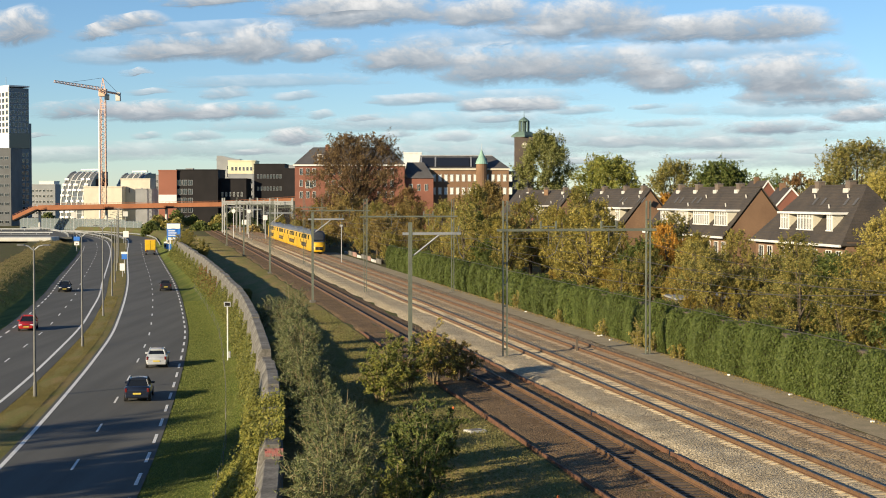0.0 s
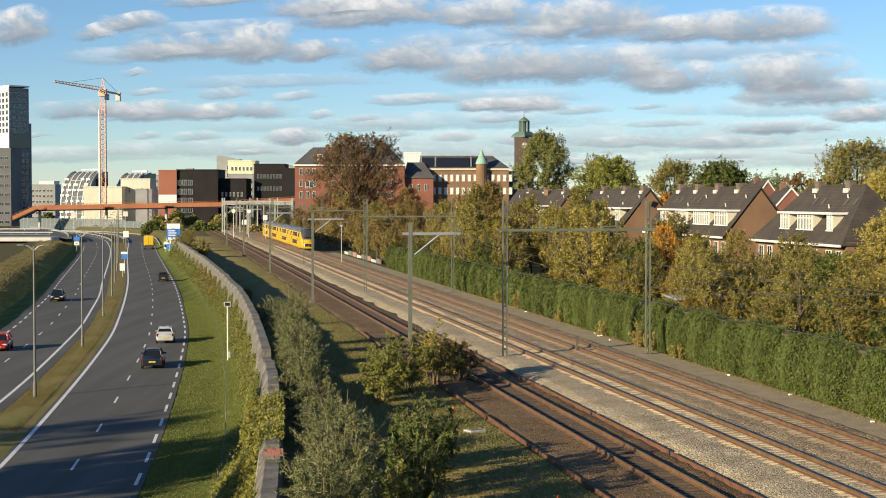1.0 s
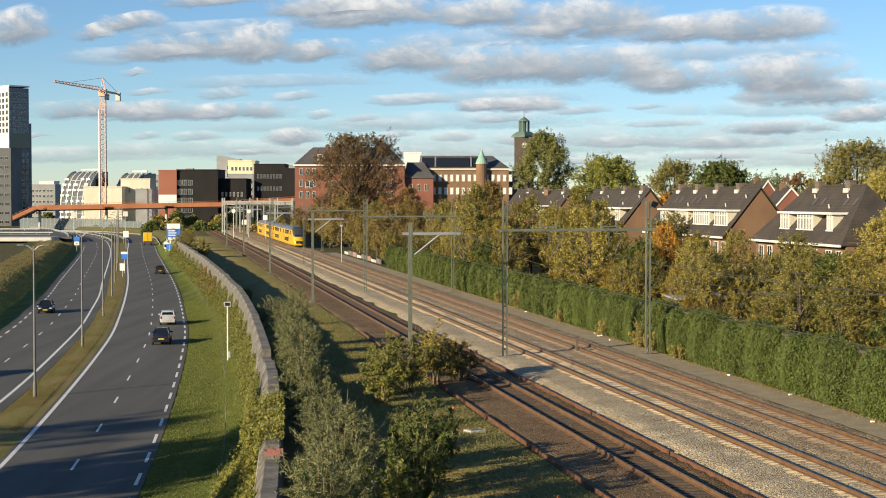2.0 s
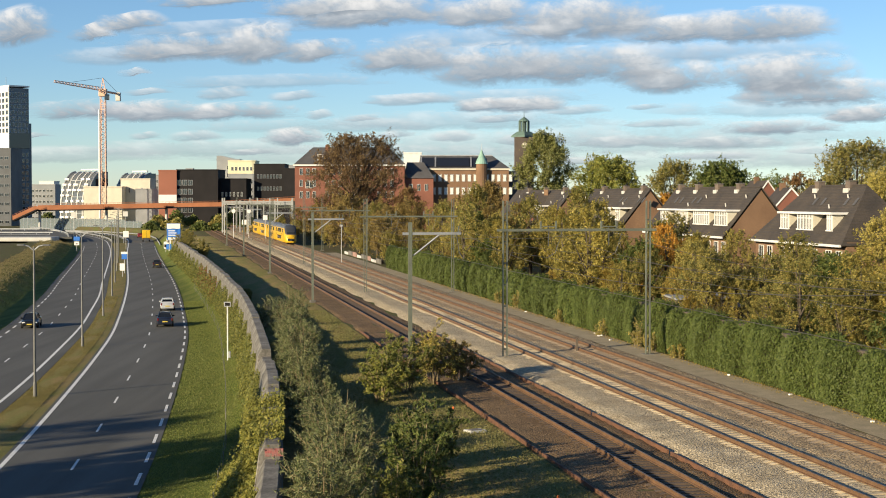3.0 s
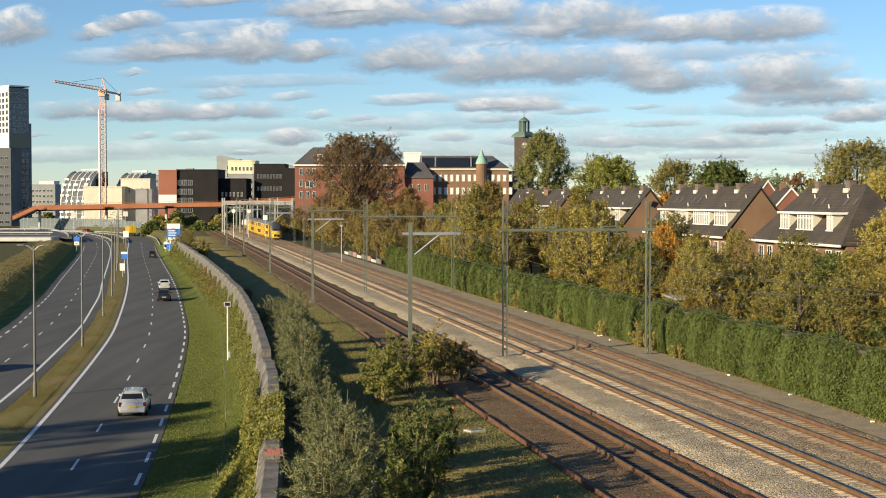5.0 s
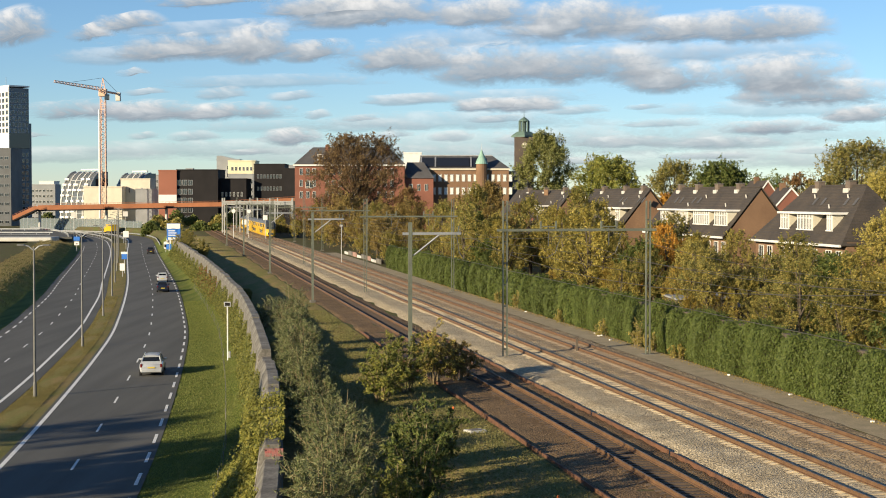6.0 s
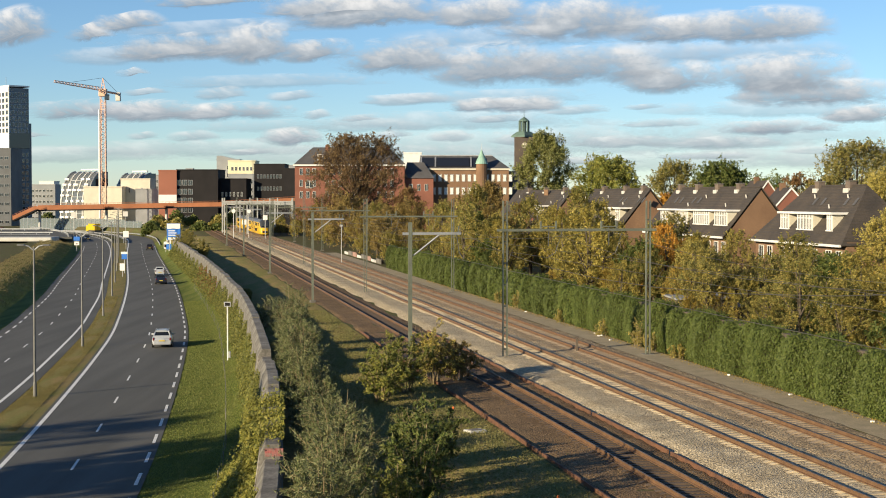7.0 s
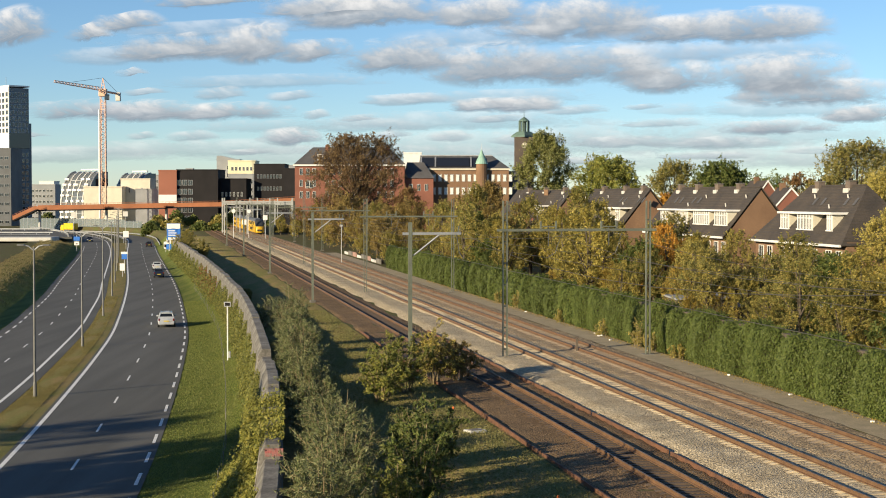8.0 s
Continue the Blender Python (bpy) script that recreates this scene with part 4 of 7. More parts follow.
blades("verge_grass", "mown green grass on the verge beside the road", 50, 190, 120000, lambda y, u: road_r(y) + 3.86 + u * (wall_x(y) - 1.2 - road_r(y) - 3.86), lambda x, y: 0.04 + 0.12 * min(1.0, (x - road_r(y) - 3.85) / (wall_x(y) - 6.85 - road_r(y))) + 0.27 * max(0.0, x - wall_x(y) + 3.0), L_BLADE, 5, 0.038)
blades("median_grass", "dry brown-green grass on the median", 85, 200, 70000, lambda y, u: road_l(y) + 4.3 + u * (road_r(y) - 4.6 - road_l(y) - 4.3), lambda x, y: 0.06, L_TANBLADE, 6, 0.04)
blades("trackside_grass", "rough olive grass between shrubs and side track", 48, 150, 70000, lambda y, u: wall_x(y) + 1.0 + u * (rail_x(y, 16.3) - wall_x(y) - 1.0), lambda x, y: Z_G - 0.05, L_DRYBLADE, 7, 0.055)
blades("fallen_leaf_litter", "brown and yellow fallen leaves at the foot of the hedge", 60, 200, 7000, lambda y, u: rail_x(y, 35.0 + 0.9 * u), lambda x, y: Z_G + 0.05, L_GOLD, 8, 0.06)


# ---------------------------------------------------------------- town in the distance
def win_unit(parent, x, y, z, w, h, rz=0, frame_mat=None, cache={}):
    """A window: proud frame bars round a dark pane."""
    fm = frame_mat or M_WHITE
    key = (w, h, fm.name)
    if key not in cache:
        bm = bmesh.new()
        t = max(0.06, w * 0.06)
        box(bm, -w / 2 - t, -w / 2, -0.1, 0.1, -t, h + t)
        box(bm, w / 2, w / 2 + t, -0.1, 0.1, -t, h + t)
        box(bm, -w / 2, w / 2, -0.1, 0.1, h, h + t)
        box(bm, -w / 2, w / 2, -0.14, 0.1, -t, 0)
        box(bm, -t / 3, t / 3, -0.08, 0.08, 0, h)
        cache[key] = (bm_mesh("window_frame", bm, fm), bm_mesh("pane", bx(-w / 2, w / 2, -0.05, 0.05, 0, h), M_GLASS))
    a, b = cache[key]
    o = part("window", a, fm, parent, m=pose(x, y, z, 0, 0, rz))
    part("pane", b, M_GLASS, o)
    return o


def block(name, label, x0, x1, y0, depth, z0, z1, wall, rows, cols, wsize, rot=0.0, side=0, margin=1.0, frame_mat=None, roof=None, category="building", zfirst=None):
    """A flat-roofed building with real window units in front and on its side; local x along the front."""
    w = x1 - x0
    t = thing(name, label, category, m=pose((x0 + x1) / 2, y0, 0, 0, 0, rot))
    part("wall", bx(-w / 2, w / 2, 0, depth, z0, z1), wall, t)
    bm = bmesh.new()
    box(bm, -w / 2 - 0.15, w / 2 + 0.15, -0.15, depth + 0.15, z1, z1 + 0.45)
    part("roof", bm, roof or wall, t)
    ww, wh = wsize
    zf = z0 + 1.2 if zfirst is None else zfirst
    step = (z1 - zf - 0.6) / max(rows, 1)
    for r in range(rows):
        for c in range(cols):
            win_unit(t, -w / 2 + margin + (w - 2 * margin) * (c + 0.5) / cols, -0.02, zf + r * step, ww, wh, 0, frame_mat)
        for c in range(abs(side)):
            win_unit(t, (-w / 2 - 0.02) if side < 0 else w / 2 + 0.02, margin + (depth - 2 * margin) * (c + 0.5) / abs(side), zf + r * step, ww, wh, 90, frame_mat)
    return t


def hip_roof(parent, x0, x1, y0, y1, z0, zr, inset_l, inset_r, material, over=0.4):
    bm = bmesh.new()
    x0, x1, y0, y1 = x0 - over, x1 + over, y0 - over, y1 + over
    ym = (y0 + y1) / 2
    lo = [bm.verts.new(p) for p in ((x0, y0, z0), (x1, y0, z0), (x1, y1, z0), (x0, y1, z0))]
    ri = [bm.verts.new((x0 + inset_l, ym, zr)), bm.verts.new((x1 - inset_r, ym, zr))]
    bm.faces.new((lo[0], lo[1], ri[1], ri[0]))
    bm.faces.new((lo[2], lo[3], ri[0], ri[1]))
    bm.faces.new((lo[1], lo[2], ri[1]))
    bm.faces.new((lo[3], lo[0], ri[0]))
    bm.faces.new(lo[::-1])
    return part("roof", bm, material, parent)


M_TWHITE = mat("white_tower_cladding", (0.74, 0.73, 0.70), (0.66, 0.65, 0.63), 0.1, 3, 0.7, 0, 0.05, 0.08)
# the short side's blue-grey has the shade on that face mixed in
M_TGREY = mat("shade_grey_tower_cladding", (0.19, 0.22, 0.24), (0.155, 0.18, 0.20), 0.1, 3, 0.7, 0, 0.05, 0.1)


def residential_tower():
    """A slab tower standing corner-on: a white long side and a short side greyed for shade."""
    t = thing("tower_block", "tall residential tower with a white face and a shade-greyed face", "tower block", m=pose(-201.32, 700, 0, 0, 0, 42))
    z1 = 63.93
    part("wall", bx(0, 9.6, 0, 9.6, 0, z1), M_TGREY, t)
    part("white_wing", bx(-0.6, 0, -0.2, 24, 17, z1 + 0.5), M_TWHITE, t, "white clad long side")
    part("side_bay", bx(9.6, 10.9, 0.2, 9.4, 0, 47.61), M_TGREY, t)
    part("dark_recess", bx(-0.3, 9.8, -0.5, 22, 36.03, 42.87), glassmat("dark_green_glass", (0.02, 0.035, 0.04), 0.15), t, "dark glazed sky lobby")
    part("roof", bx(-0.3, 9.9, -0.3, 24, z1 + 0.5, z1 + 1.2), M_TWHITE, t)
    part("antenna", rod([(-0.2, 3, z1), (-0.2, 3, z1 + 5)], 0.08, 6), M_ZINC, t)
    for r in range(21):
        z = 4 + r * 2.8
        if 36.03 - 2 < z < 42.87:
            continue
        for c in range(5):
            win_unit(t, 1.1 + c * 1.85, -0.02, z, 1.25, 1.75, 0, M_TWHITE)
        if z > 17:
            for c in range(6):
                win_unit(t, -0.62, 1.6 + c * 3.6, z, 2.0, 1.75, 90, M_GREYB)
    return t


residential_tower()
# the panels' dark grey carries the shade these flats stand in
block("office_block", "flats below the tower, coloured dark grey for shade", -211.92, -195.31, 680, 18, 0, 34.87, mat("shade_darkened_grey_panel", (0.12, 0.125, 0.13), (0.09, 0.095, 0.1), 0.2, 5, 0.8, 0, 0.1, 0.15), 8, 6, (1.8, 1.2), margin=0.6, frame_mat=M_GREYB)


def vaulted_flats(x, y, length, depth, h, label, rot=-36.0):
    """Flats under a quarter barrel: ribs and balconies follow the curved front; local x along the axis, front at -y."""
    t = thing("vaulted_flats", label, "apartment building", "vaulted flats", pose(x, y, 0, 0, 0, rot))
    curve = lambda a: (depth * 0.75 * (1 - math.cos(a)), h * 0.30 + h * 0.70 * math.sin(a))
    prof = [(0, 0)] + [curve(a * math.pi / 24) for a in range(13)] + [(depth, h), (depth, 0)]
    bm = bmesh.new()
    rings = [[bm.verts.new((px, py, pz)) for py, pz in prof] for px in (-length / 2, length / 2)]
    for i in range(len(prof)):
        k = (i + 1) % len(prof)
        bm.faces.new((rings[0][i], rings[0][k], rings[1][k], rings[1][i]))
    bm.faces.new(rings[0][::-1])
    bm.faces.new(rings[1])
    bmesh.ops.recalc_face_normals(bm, faces=bm.faces[:])
    part("glazed_body", bm, M_VGLASS, t, "dark glazed curved front")
    part("end_wall", bx(length / 2 + 0.02, length / 2 + 0.25, 5.0, depth - 0.3, 0, h * 0.86), M_VBROWN, t, "dark brown end wall")
    bays = max(4, int(length / 4.2))
    for i in range(bays + 1):
        xx = -length / 2 + 0.3 + i * (length - 0.6) / bays
        bm = bmesh.new()
        pts = [(xx, -0.15, 0.2)] + [(xx, curve(a * math.pi / 16)[0] - 0.18, curve(a * math.pi / 16)[1] + 0.18) for a in range(9)]
        tube(bm, pts, 0.42 if i in (0, bays) else 0.3, 5)
        part("rib", bm, M_ZINC if i in (0, bays) else M_TWHITE, t)
    rng = random.Random(int(length))
    for i in range(bays):
        xc = -length / 2 + 0.3 + (i + 0.5) * (length - 0.6) / bays
        wb = (length - 0.6) / bays
        for r in range(8):
            z = 2.4 + r * 2.75
            if z > h * 0.93:
                break
            a = math.asin(max(0.0, min(1.0, (z - h * 0.3) / (h * 0.7))))
            yy = curve(a)[0] if z > h * 0.3 else 0.0
            if rng.random() < 0.75:
                part("balcony", bx(xc - wb * 0.42, xc + wb * (0.1 + 0.3 * rng.random()), yy - 1.3, yy + 0.6, z, z + 1.0, 0.05), M_TWHITE, t)
            part("transom", bx(xc - wb * 0.5, xc + wb * 0.5, yy - 0.25, yy + 0.3, z - 0.35, z - 0.05), M_ZINC, t)
    part("roof_rail", bx(-length * 0.3, length * 0.34, depth * 0.75, depth * 0.75 + 0.3, h + 0.9, h + 1.5), M_WHITE, t)
    for k in range(6):
        xx = -length * 0.3 + k * length * 0.128
        part("rail_post", bx(xx - 0.1, xx + 0.1, depth * 0.75, depth * 0.75 + 0.2, h - 0.1, h + 0.9), M_WHITE, t)
    return t


M_VGLASS = glassmat("smoked_facade_glass", (0.10, 0.11, 0.115), 0.2)
M_VBROWN = mat("dark_brown_end_panel", (0.075, 0.04, 0.03), (0.055, 0.03, 0.024), 0.2, 4, 0.8, 0, 0.1, 0.1)
vaulted_flats(-186.3, 760, 21.0, 13, 25.9, "apartment building with a silver barrel front and white balconies")
vaulted_flats(-162.5, 772, 18.0, 12, 25.2, "apartment building with a silver barrel front and white balconies")
block("apartment_building", "low grey flats far behind the bridge", -220.15, -206.32, 800, 12, 0, 19.42, M_GREYB, 6, 6, (1.2, 1.2))
block("apartment_building", "small white roof building far behind", -222.79, -214.68, 830, 12, 0, 21.51, M_WHITE, 4, 4, (1.2, 1.2))
block("apartment_building", "grey flats with dark windows far behind", -160.0, -150.38, 800, 12, 0, 24.53, M_GREYB, 7, 4, (1.2, 1.4))
block("hall", "plain cream rendered hall", -148.24, -132.39, 620, 12, 0, 17.13, M_CREAM, 0, 0, (1, 1))
block("hall", "plain cream rendered hall with two slit windows", -134.57, -122.29, 628, 12, 0, 20.48, M_CREAM, 1, 2, (0.5, 2.0), zfirst=15.0)
block("hall", "dark grey low hall beside the cream one", -125.77, -116.06, 615, 10, 0, 16.17, M_GREYB, 1, 4, (1.6, 1.2))
rb = block("office_building", "red and black office building with grey window bay", -113.46, -106.24, 600, 22, 0, 23.55, mat("red_clay_panel", (0.27, 0.10, 0.062), (0.23, 0.085, 0.052), 0.15, 4, 0.8, 0, 0.1, 0.1), 0, 0, (1, 1))
part("base", bx(-3.6, 3.6, -0.3, 0, 10.24, 14.08), M_WHITE, rb, "white ground floor panel")
bb = block("office_building", "black clad office building with grey windows", -106.42, -89.92, 601, 20, 0, 23.79, M_BLACKB, 0, 0, (1, 1))
for r in range(5):
    for c in range(3):
        win_unit(bb, -7.2 + c * 2.2, -0.03, 3.5 + r * 3.6, 1.6, 2.0, 0, M_ZINC)
part("roof_plant", bx(-5, -2, 2, 5, 23.79, 24.7), M_GREYB, bb)
# the grey cladding takes in the shade on this tower's front
gt = block("office_tower", "tower greyed for shade, with a slanted top", -99.25, -89.32, 660, 12, 0, 29.28, M_GREYB, 2, 1, (1.0, 1.6), zfirst=22.0)
bm = bmesh.new()
prism(bm, [(-4.97, 29.28), (4.97, 29.28), (-2.97, 31.26), (-4.97, 31.26)], 0, 12)
part("slanted_top", bm, M_GREYB, gt)
block("office_building", "black brick building with narrow windows", -90.52, -79.15, 605, 16, 0, 20.22, M_BLACKB, 3, 6, (0.6, 1.6))
block("apartment_building", "pale building with a cream lit upper floor", -92.86, -81.13, 650, 14, 23.2, 28.55, mat("cream_yellow_panel", (0.68, 0.63, 0.42), (0.6, 0.56, 0.38), 0.2, 4, 0.8, 0, 0.1, 0.1), 1, 6, (0.8, 1.5), zfirst=24.6)
block("apartment_building", "grey flats with pale balconies below a cream upper floor", -92.8, -81.2, 650.2, 13.6, 0, 22.7, M_GREYB, 4, 6, (1.1, 1.6), zfirst=9.0)
block("office_building", "dark brick block with a window grid", -76.59, -64.21, 610, 16, 0, 26.24, M_BLACKB, 5, 8, (0.7, 1.5), frame_mat=M_GREYB)
block("office_building", "plain black brick building end", -63.4, -58.45, 598, 16, 0, 24.19, M_BLACKB, 0, 0, (1, 1))
block("plant_room", "glazed grey roof house on the dark building", -67.13, -62.56, 640, 10, 0, 26.39, M_GREYB, 1, 2, (1.2, 1.4), zfirst=23.0)


def brick_school():
    """Long brick school with a tall hipped slate roof, and its lower wing."""
    t = thing("brick_school", "red brick school with steep grey slate hipped roof", "school building", m=pose(-29.16, 470, 0))
    w, z1 = 34.27, 23.12
    part("wall", bx(-w / 2, w / 2, 0, 13, 0, z1), M_BRICK, t)
    hip_roof(t, -w / 2, w / 2, 0, 13, z1 + 0.25, 28.95, 5.6, 5.6, M_SLATE)
    part("gutter", bx(-w / 2 - 0.5, w / 2 + 0.5, -0.55, -0.1, z1 - 0.2, z1 + 0.25), M_WHITE, t)
    for r, z in enumerate((z1 - 3.0, z1 - 6.6, z1 - 10.2)):
        for c in range(16):
            if c % 4 != 3:
                win_unit(t, -w / 2 + 2.0 + c * (w - 4) / 15, -0.02, z, 0.9, 2.0)
    win_unit(t, -w / 2 + 4.6, -0.1, z1 - 7.0, 2.2, 2.0)
    d = part("dormer", bx(-w / 2 + 7.0, -w / 2 + 8.7, 1.0, 3.6, z1 + 1.6, z1 + 3.5), M_WHITE, t)
    part("pane", bx(-w / 2 + 7.3, -w / 2 + 8.4, 0.94, 1.0, z1 + 2.0, z1 + 3.2), M_GLASS, d)
    for x in (-w / 2 + 9.2, w / 2 - 6):
        part("chimney", bx(x, x + 0.9, 5, 6, 27.54, 29.66), M_BRICK, t)
    # lower wing under its own slate roof
    x = w / 2
    part("wing_wall", bx(x + 0.05, x + 9.0, 2, 11, 0, 19.0), M_BRICK, t)
    hip_roof(t, x + 0.05, x + 9.0, 2, 11, 19.1, 24.2, 1.0, 3.5, M_SLATE)
    for k in range(3):
        win_unit(t, x + 2.0 + 2.4 * k, 1.98, 15.2, 0.9, 2.0)
    return t


brick_school()


def brick_college():
    """Brick block with tall white windows, slate mansard with big roof lights, copper turret."""
    t = thing("brick_college", "brick college with bright tall windows and glazed slate roof", "school building", m=pose(6.72, 476, 0))
    w, z1 = 28.27, 22.06
    part("wall", bx(-w / 2, w / 2, 0, 14, 0, z1), M_BRICK2, t)
    hip_roof(t, -w / 2, w / 2, 0, 14, z1 + 0.2, 26.48, 0.6, 5.5, M_SLATE)
    part("ridge_cap", bx(-w / 2, w / 2 - 5, 6.4, 7.6, 26.3, 26.65), M_ZINC, t)
    part("cornice", bx(-w / 2 - 0.3, w / 2 + 0.3, -0.4, 0, z1 - 0.3, z1 + 0.2), M_CREAM, t)
    mullion = bm_mesh("mullion", bx(-0.3, 0.3, -0.2, 0.2, 0, 4.6), M_ZINC)
    slope = math.degrees(math.atan2(26.48 - z1, 7.4))
    for x0, x1 in ((-w / 2 + 0.8, -w / 2 + 4.6), (-w / 2 + 5.4, -w / 2 + 15.8), (-w / 2 + 16.8, -w / 2 + 21.0)):
        o = part("roof_light", bx(x0, x1, 0, 5.6, 0, 0.12), glassmat("roof_glass", (0.015, 0.016, 0.018), 0.3), t, "dark sloping roof glazing", m=pose(0, 0.3, z1 + 0.75, slope, 0, 0))
    for x in (-w / 2 + 0.5, -w / 2 + 5.0, -w / 2 + 16.3):
        part("mullion", bx(x - 0.25, x + 0.25, 0, 6.2, 0, 0.2), M_ZINC, t, m=pose(0, 0.1, z1 + 0.7, slope, 0, 0))
    for z, h in ((z1 - 3.9, 2.2), (z1 - 8.0, 2.2)):
        for c in range(14):
            x = -w / 2 + 4.6 + c * 1.86
            win_unit(t, x, -0.02, z, 0.95, h)
            # white sheet added before each pane so the window looks lit
            part("bright_pane_cover", bx(x - 0.42, x + 0.42, -0.075, -0.055, z + 0.1, z + h - 0.15), M_WHITE, t, "white sheet that brightens the window")
    tx = 12.19 - 6.72
    part("turret", rod([(tx, -0.6, 0), (tx, -0.6, 23.65)], 1.75, 16), M_BRICK2, t)
    part("turret_cap", rod([(tx, -0.6, 23.65), (tx, -0.6, 24.71), (tx, -0.6, 28.24)], [2.0, 1.6, 0.08], 16), M_COPPER, t, "green copper cone")
    part("finial", rod([(tx, -0.6, 28.24), (tx, -0.6, 30.01)], 0.06, 6), M_ZINC, t)
    # dark slate on the wing's walls stands in for shade
    part("end_wing", bx(w / 2, w / 2 + 6, 1.5, 16, 0, z1 - 0.6), M_SLATE, t, "end wing coloured dark slate for shade")
    return t


brick_college()
block("roof_plant_house", "white roof plant house behind the college", -13.6, -7.4, 520, 8, 0, 28.2, M_WHITE, 0, 0, (1, 1))


def clock_tower():
    """Square brick tower with a clock and an open copper lantern."""
    x, y = 27.07, 500
    t = thing("clock_tower", "dark brick clock tower with green copper lantern", "tower", m=pose(x, y, 0))
    z1 = 33.14
    part("shaft", bx(-3.1, 3.1, 0, 6.2, 0, z1), mat("sooty_brick", (0.10, 0.075, 0.06), (0.075, 0.06, 0.05), 0.3, 6, 0.9, 0, 0.2, 0.2), t)
    bm = bmesh.new()
    tube(bm, [(0, 3.1, z1), (0, 3.1, z1 + 0.5), (0, 3.1, 35.02)], [4.35, 4.3, 2.3], 4)
    bmesh.ops.rotate(bm, cent=(0, 3.1, 0), matrix=Matrix.Rotation(radians(45), 3, "Z"), verts=bm.verts)
    part("copper_base", bm, M_DCOPPER, t)
    for i in range(6):
        a = i * math.pi / 3 + 0.2
        cx, cy = 1.6 * math.cos(a), 3.1 + 1.6 * math.sin(a)
        part("lantern_post", rod([(cx, cy, 34.83), (cx, cy, 38.59)], 0.3, 6), M_DCOPPER, t)
    part("lantern_core", rod([(0, 3.1, 34.83), (0, 3.1, 38.4)], 0.5, 8), M_DCOPPER, t)
    part("dome", rod([(0, 3.1, 38.4), (0, 3.1, 38.78), (0, 3.1, 39.9)], [1.9, 1.7, 0.2], 12), M_DCOPPER, t)
    part("spire", rod([(0, 3.1, 39.9), (0, 3.1, 42.16)], [0.12, 0.04], 6), M_DCOPPER, t)
    d = part("clock_dial", rod([(-0.0, -0.12, 30.32), (0.0, 0.02, 30.32)], 0.95, 20), M_CREAM, t, "pale round clock dial")
    bm = bmesh.new()
    box(bm, -0.05, 0.05, -0.16, -0.13, 30.32 - 0.1, 30.32 + 0.75)
    box(bm, -0.05, 0.5, -0.16, -0.13, 30.32 - 0.05, 30.32 + 0.05)
    part("pointer", bm, M_BLACKB, d)
    return t


clock_tower()


def tower_crane():
    """A lattice tower crane with its jib turned half away."""
    x, y = -135.34, 600
    t = thing("tower_crane", "faded orange lattice tower crane above a building site", "crane", m=pose(x, y, 0))
    zt = 53.55
    bm = bmesh.new()
    h = 0.95
    for sx in (-h, h):
        for sy in (-h, h):
            box(bm, sx - 0.12, sx + 0.12, sy - 0.12, sy + 0.12, 0, zt)
    z, k = 0.0, 1
    while z < zt - 2:
        for s in (-h, h):
            tube(bm, [(-h * k, s, z), (h * k, s, z + 2)], 0.07, 4)
            tube(bm, [(s, -h * k, z), (s, h * k, z + 2)], 0.07, 4)
        box(bm, -h, h, -h - 0.08, -h + 0.08, z - 0.08, z + 0.08)
        z += 2
        k = -k
    part("mast", bm, M_CRANE, t)
    part("slewing_unit", bx(-1.5, 1.5, -1.4, 1.4, zt - 0.4, zt + 2.6, 0.2), M_CRANE, t)
    part("cab", bx(0.9, 2.6, -1.6, 0.0, zt - 1.8, zt + 0.4, 0.15), M_GLASS, t)
    bm = bmesh.new()
    tube(bm, [(-0.7, 0, zt + 2.5), (0, 0, 60.54)], 0.16, 5)
    tube(bm, [(0.9, 0, zt + 2.5), (0, 0, 60.54)], 0.16, 5)
    for k in range(4):
        zz = zt + 2.8 + k * 1.1
        box(bm, -0.55 + k * 0.12, 0.7 - k * 0.15, -0.06, 0.06, zz, zz + 0.12)
    part("apex", bm, M_CRANE, t)
    a, b = Vector((-0.8, 0, zt + 2.0)), Vector((-12.6, -26, 56.9))
    bm = bmesh.new()
    up = Vector((0, 0, 1.3))
    sd = Vector((0.5, -0.22, 0))
    for o in (sd, -sd, up):
        tube(bm, [a + o, b + o * 0.5], 0.13, 5)
    for k in range(14):
        p, q = a.lerp(b, k / 14), a.lerp(b, (k + 1) / 14)
        f = 1 - k / 28
        for s in (sd, -sd):
            tube(bm, [p + s * f, q + up * f], 0.07, 4)
            tube(bm, [q + up * f, q + s * f], 0.07, 4)
    part("jib", bm, M_CRANE, t)
    part("jib_tie", rod([(0, 0, 60.54), tuple(a.lerp(b, 0.62) + up)], 0.06, 5), M_DARKST, t)
    part("counter_jib", rod([(0.8, 0, zt + 1.6), (4.2, 9, zt + 1.2)], 0.45, 5), M_CRANE, t)
    part("counter_tie", rod([(0, 0, 60.54), (4.0, 9, zt + 1.6)], 0.06, 5), M_DARKST, t)
    part("counterweight", bx(3.2, 5.0, 8, 10, zt - 1.6, zt + 1.8, 0.1), M_LCONC, t)
    return t


tower_crane()
mp = thing("flue_pipe", "slim white pipe standing beside the crane", "pipe", m=pose(-136.46, 598, 0))
part("pipe", rod([(0, 0, 0), (0, 0, 47.8)], 0.42, 10), M_WHITE, mp)


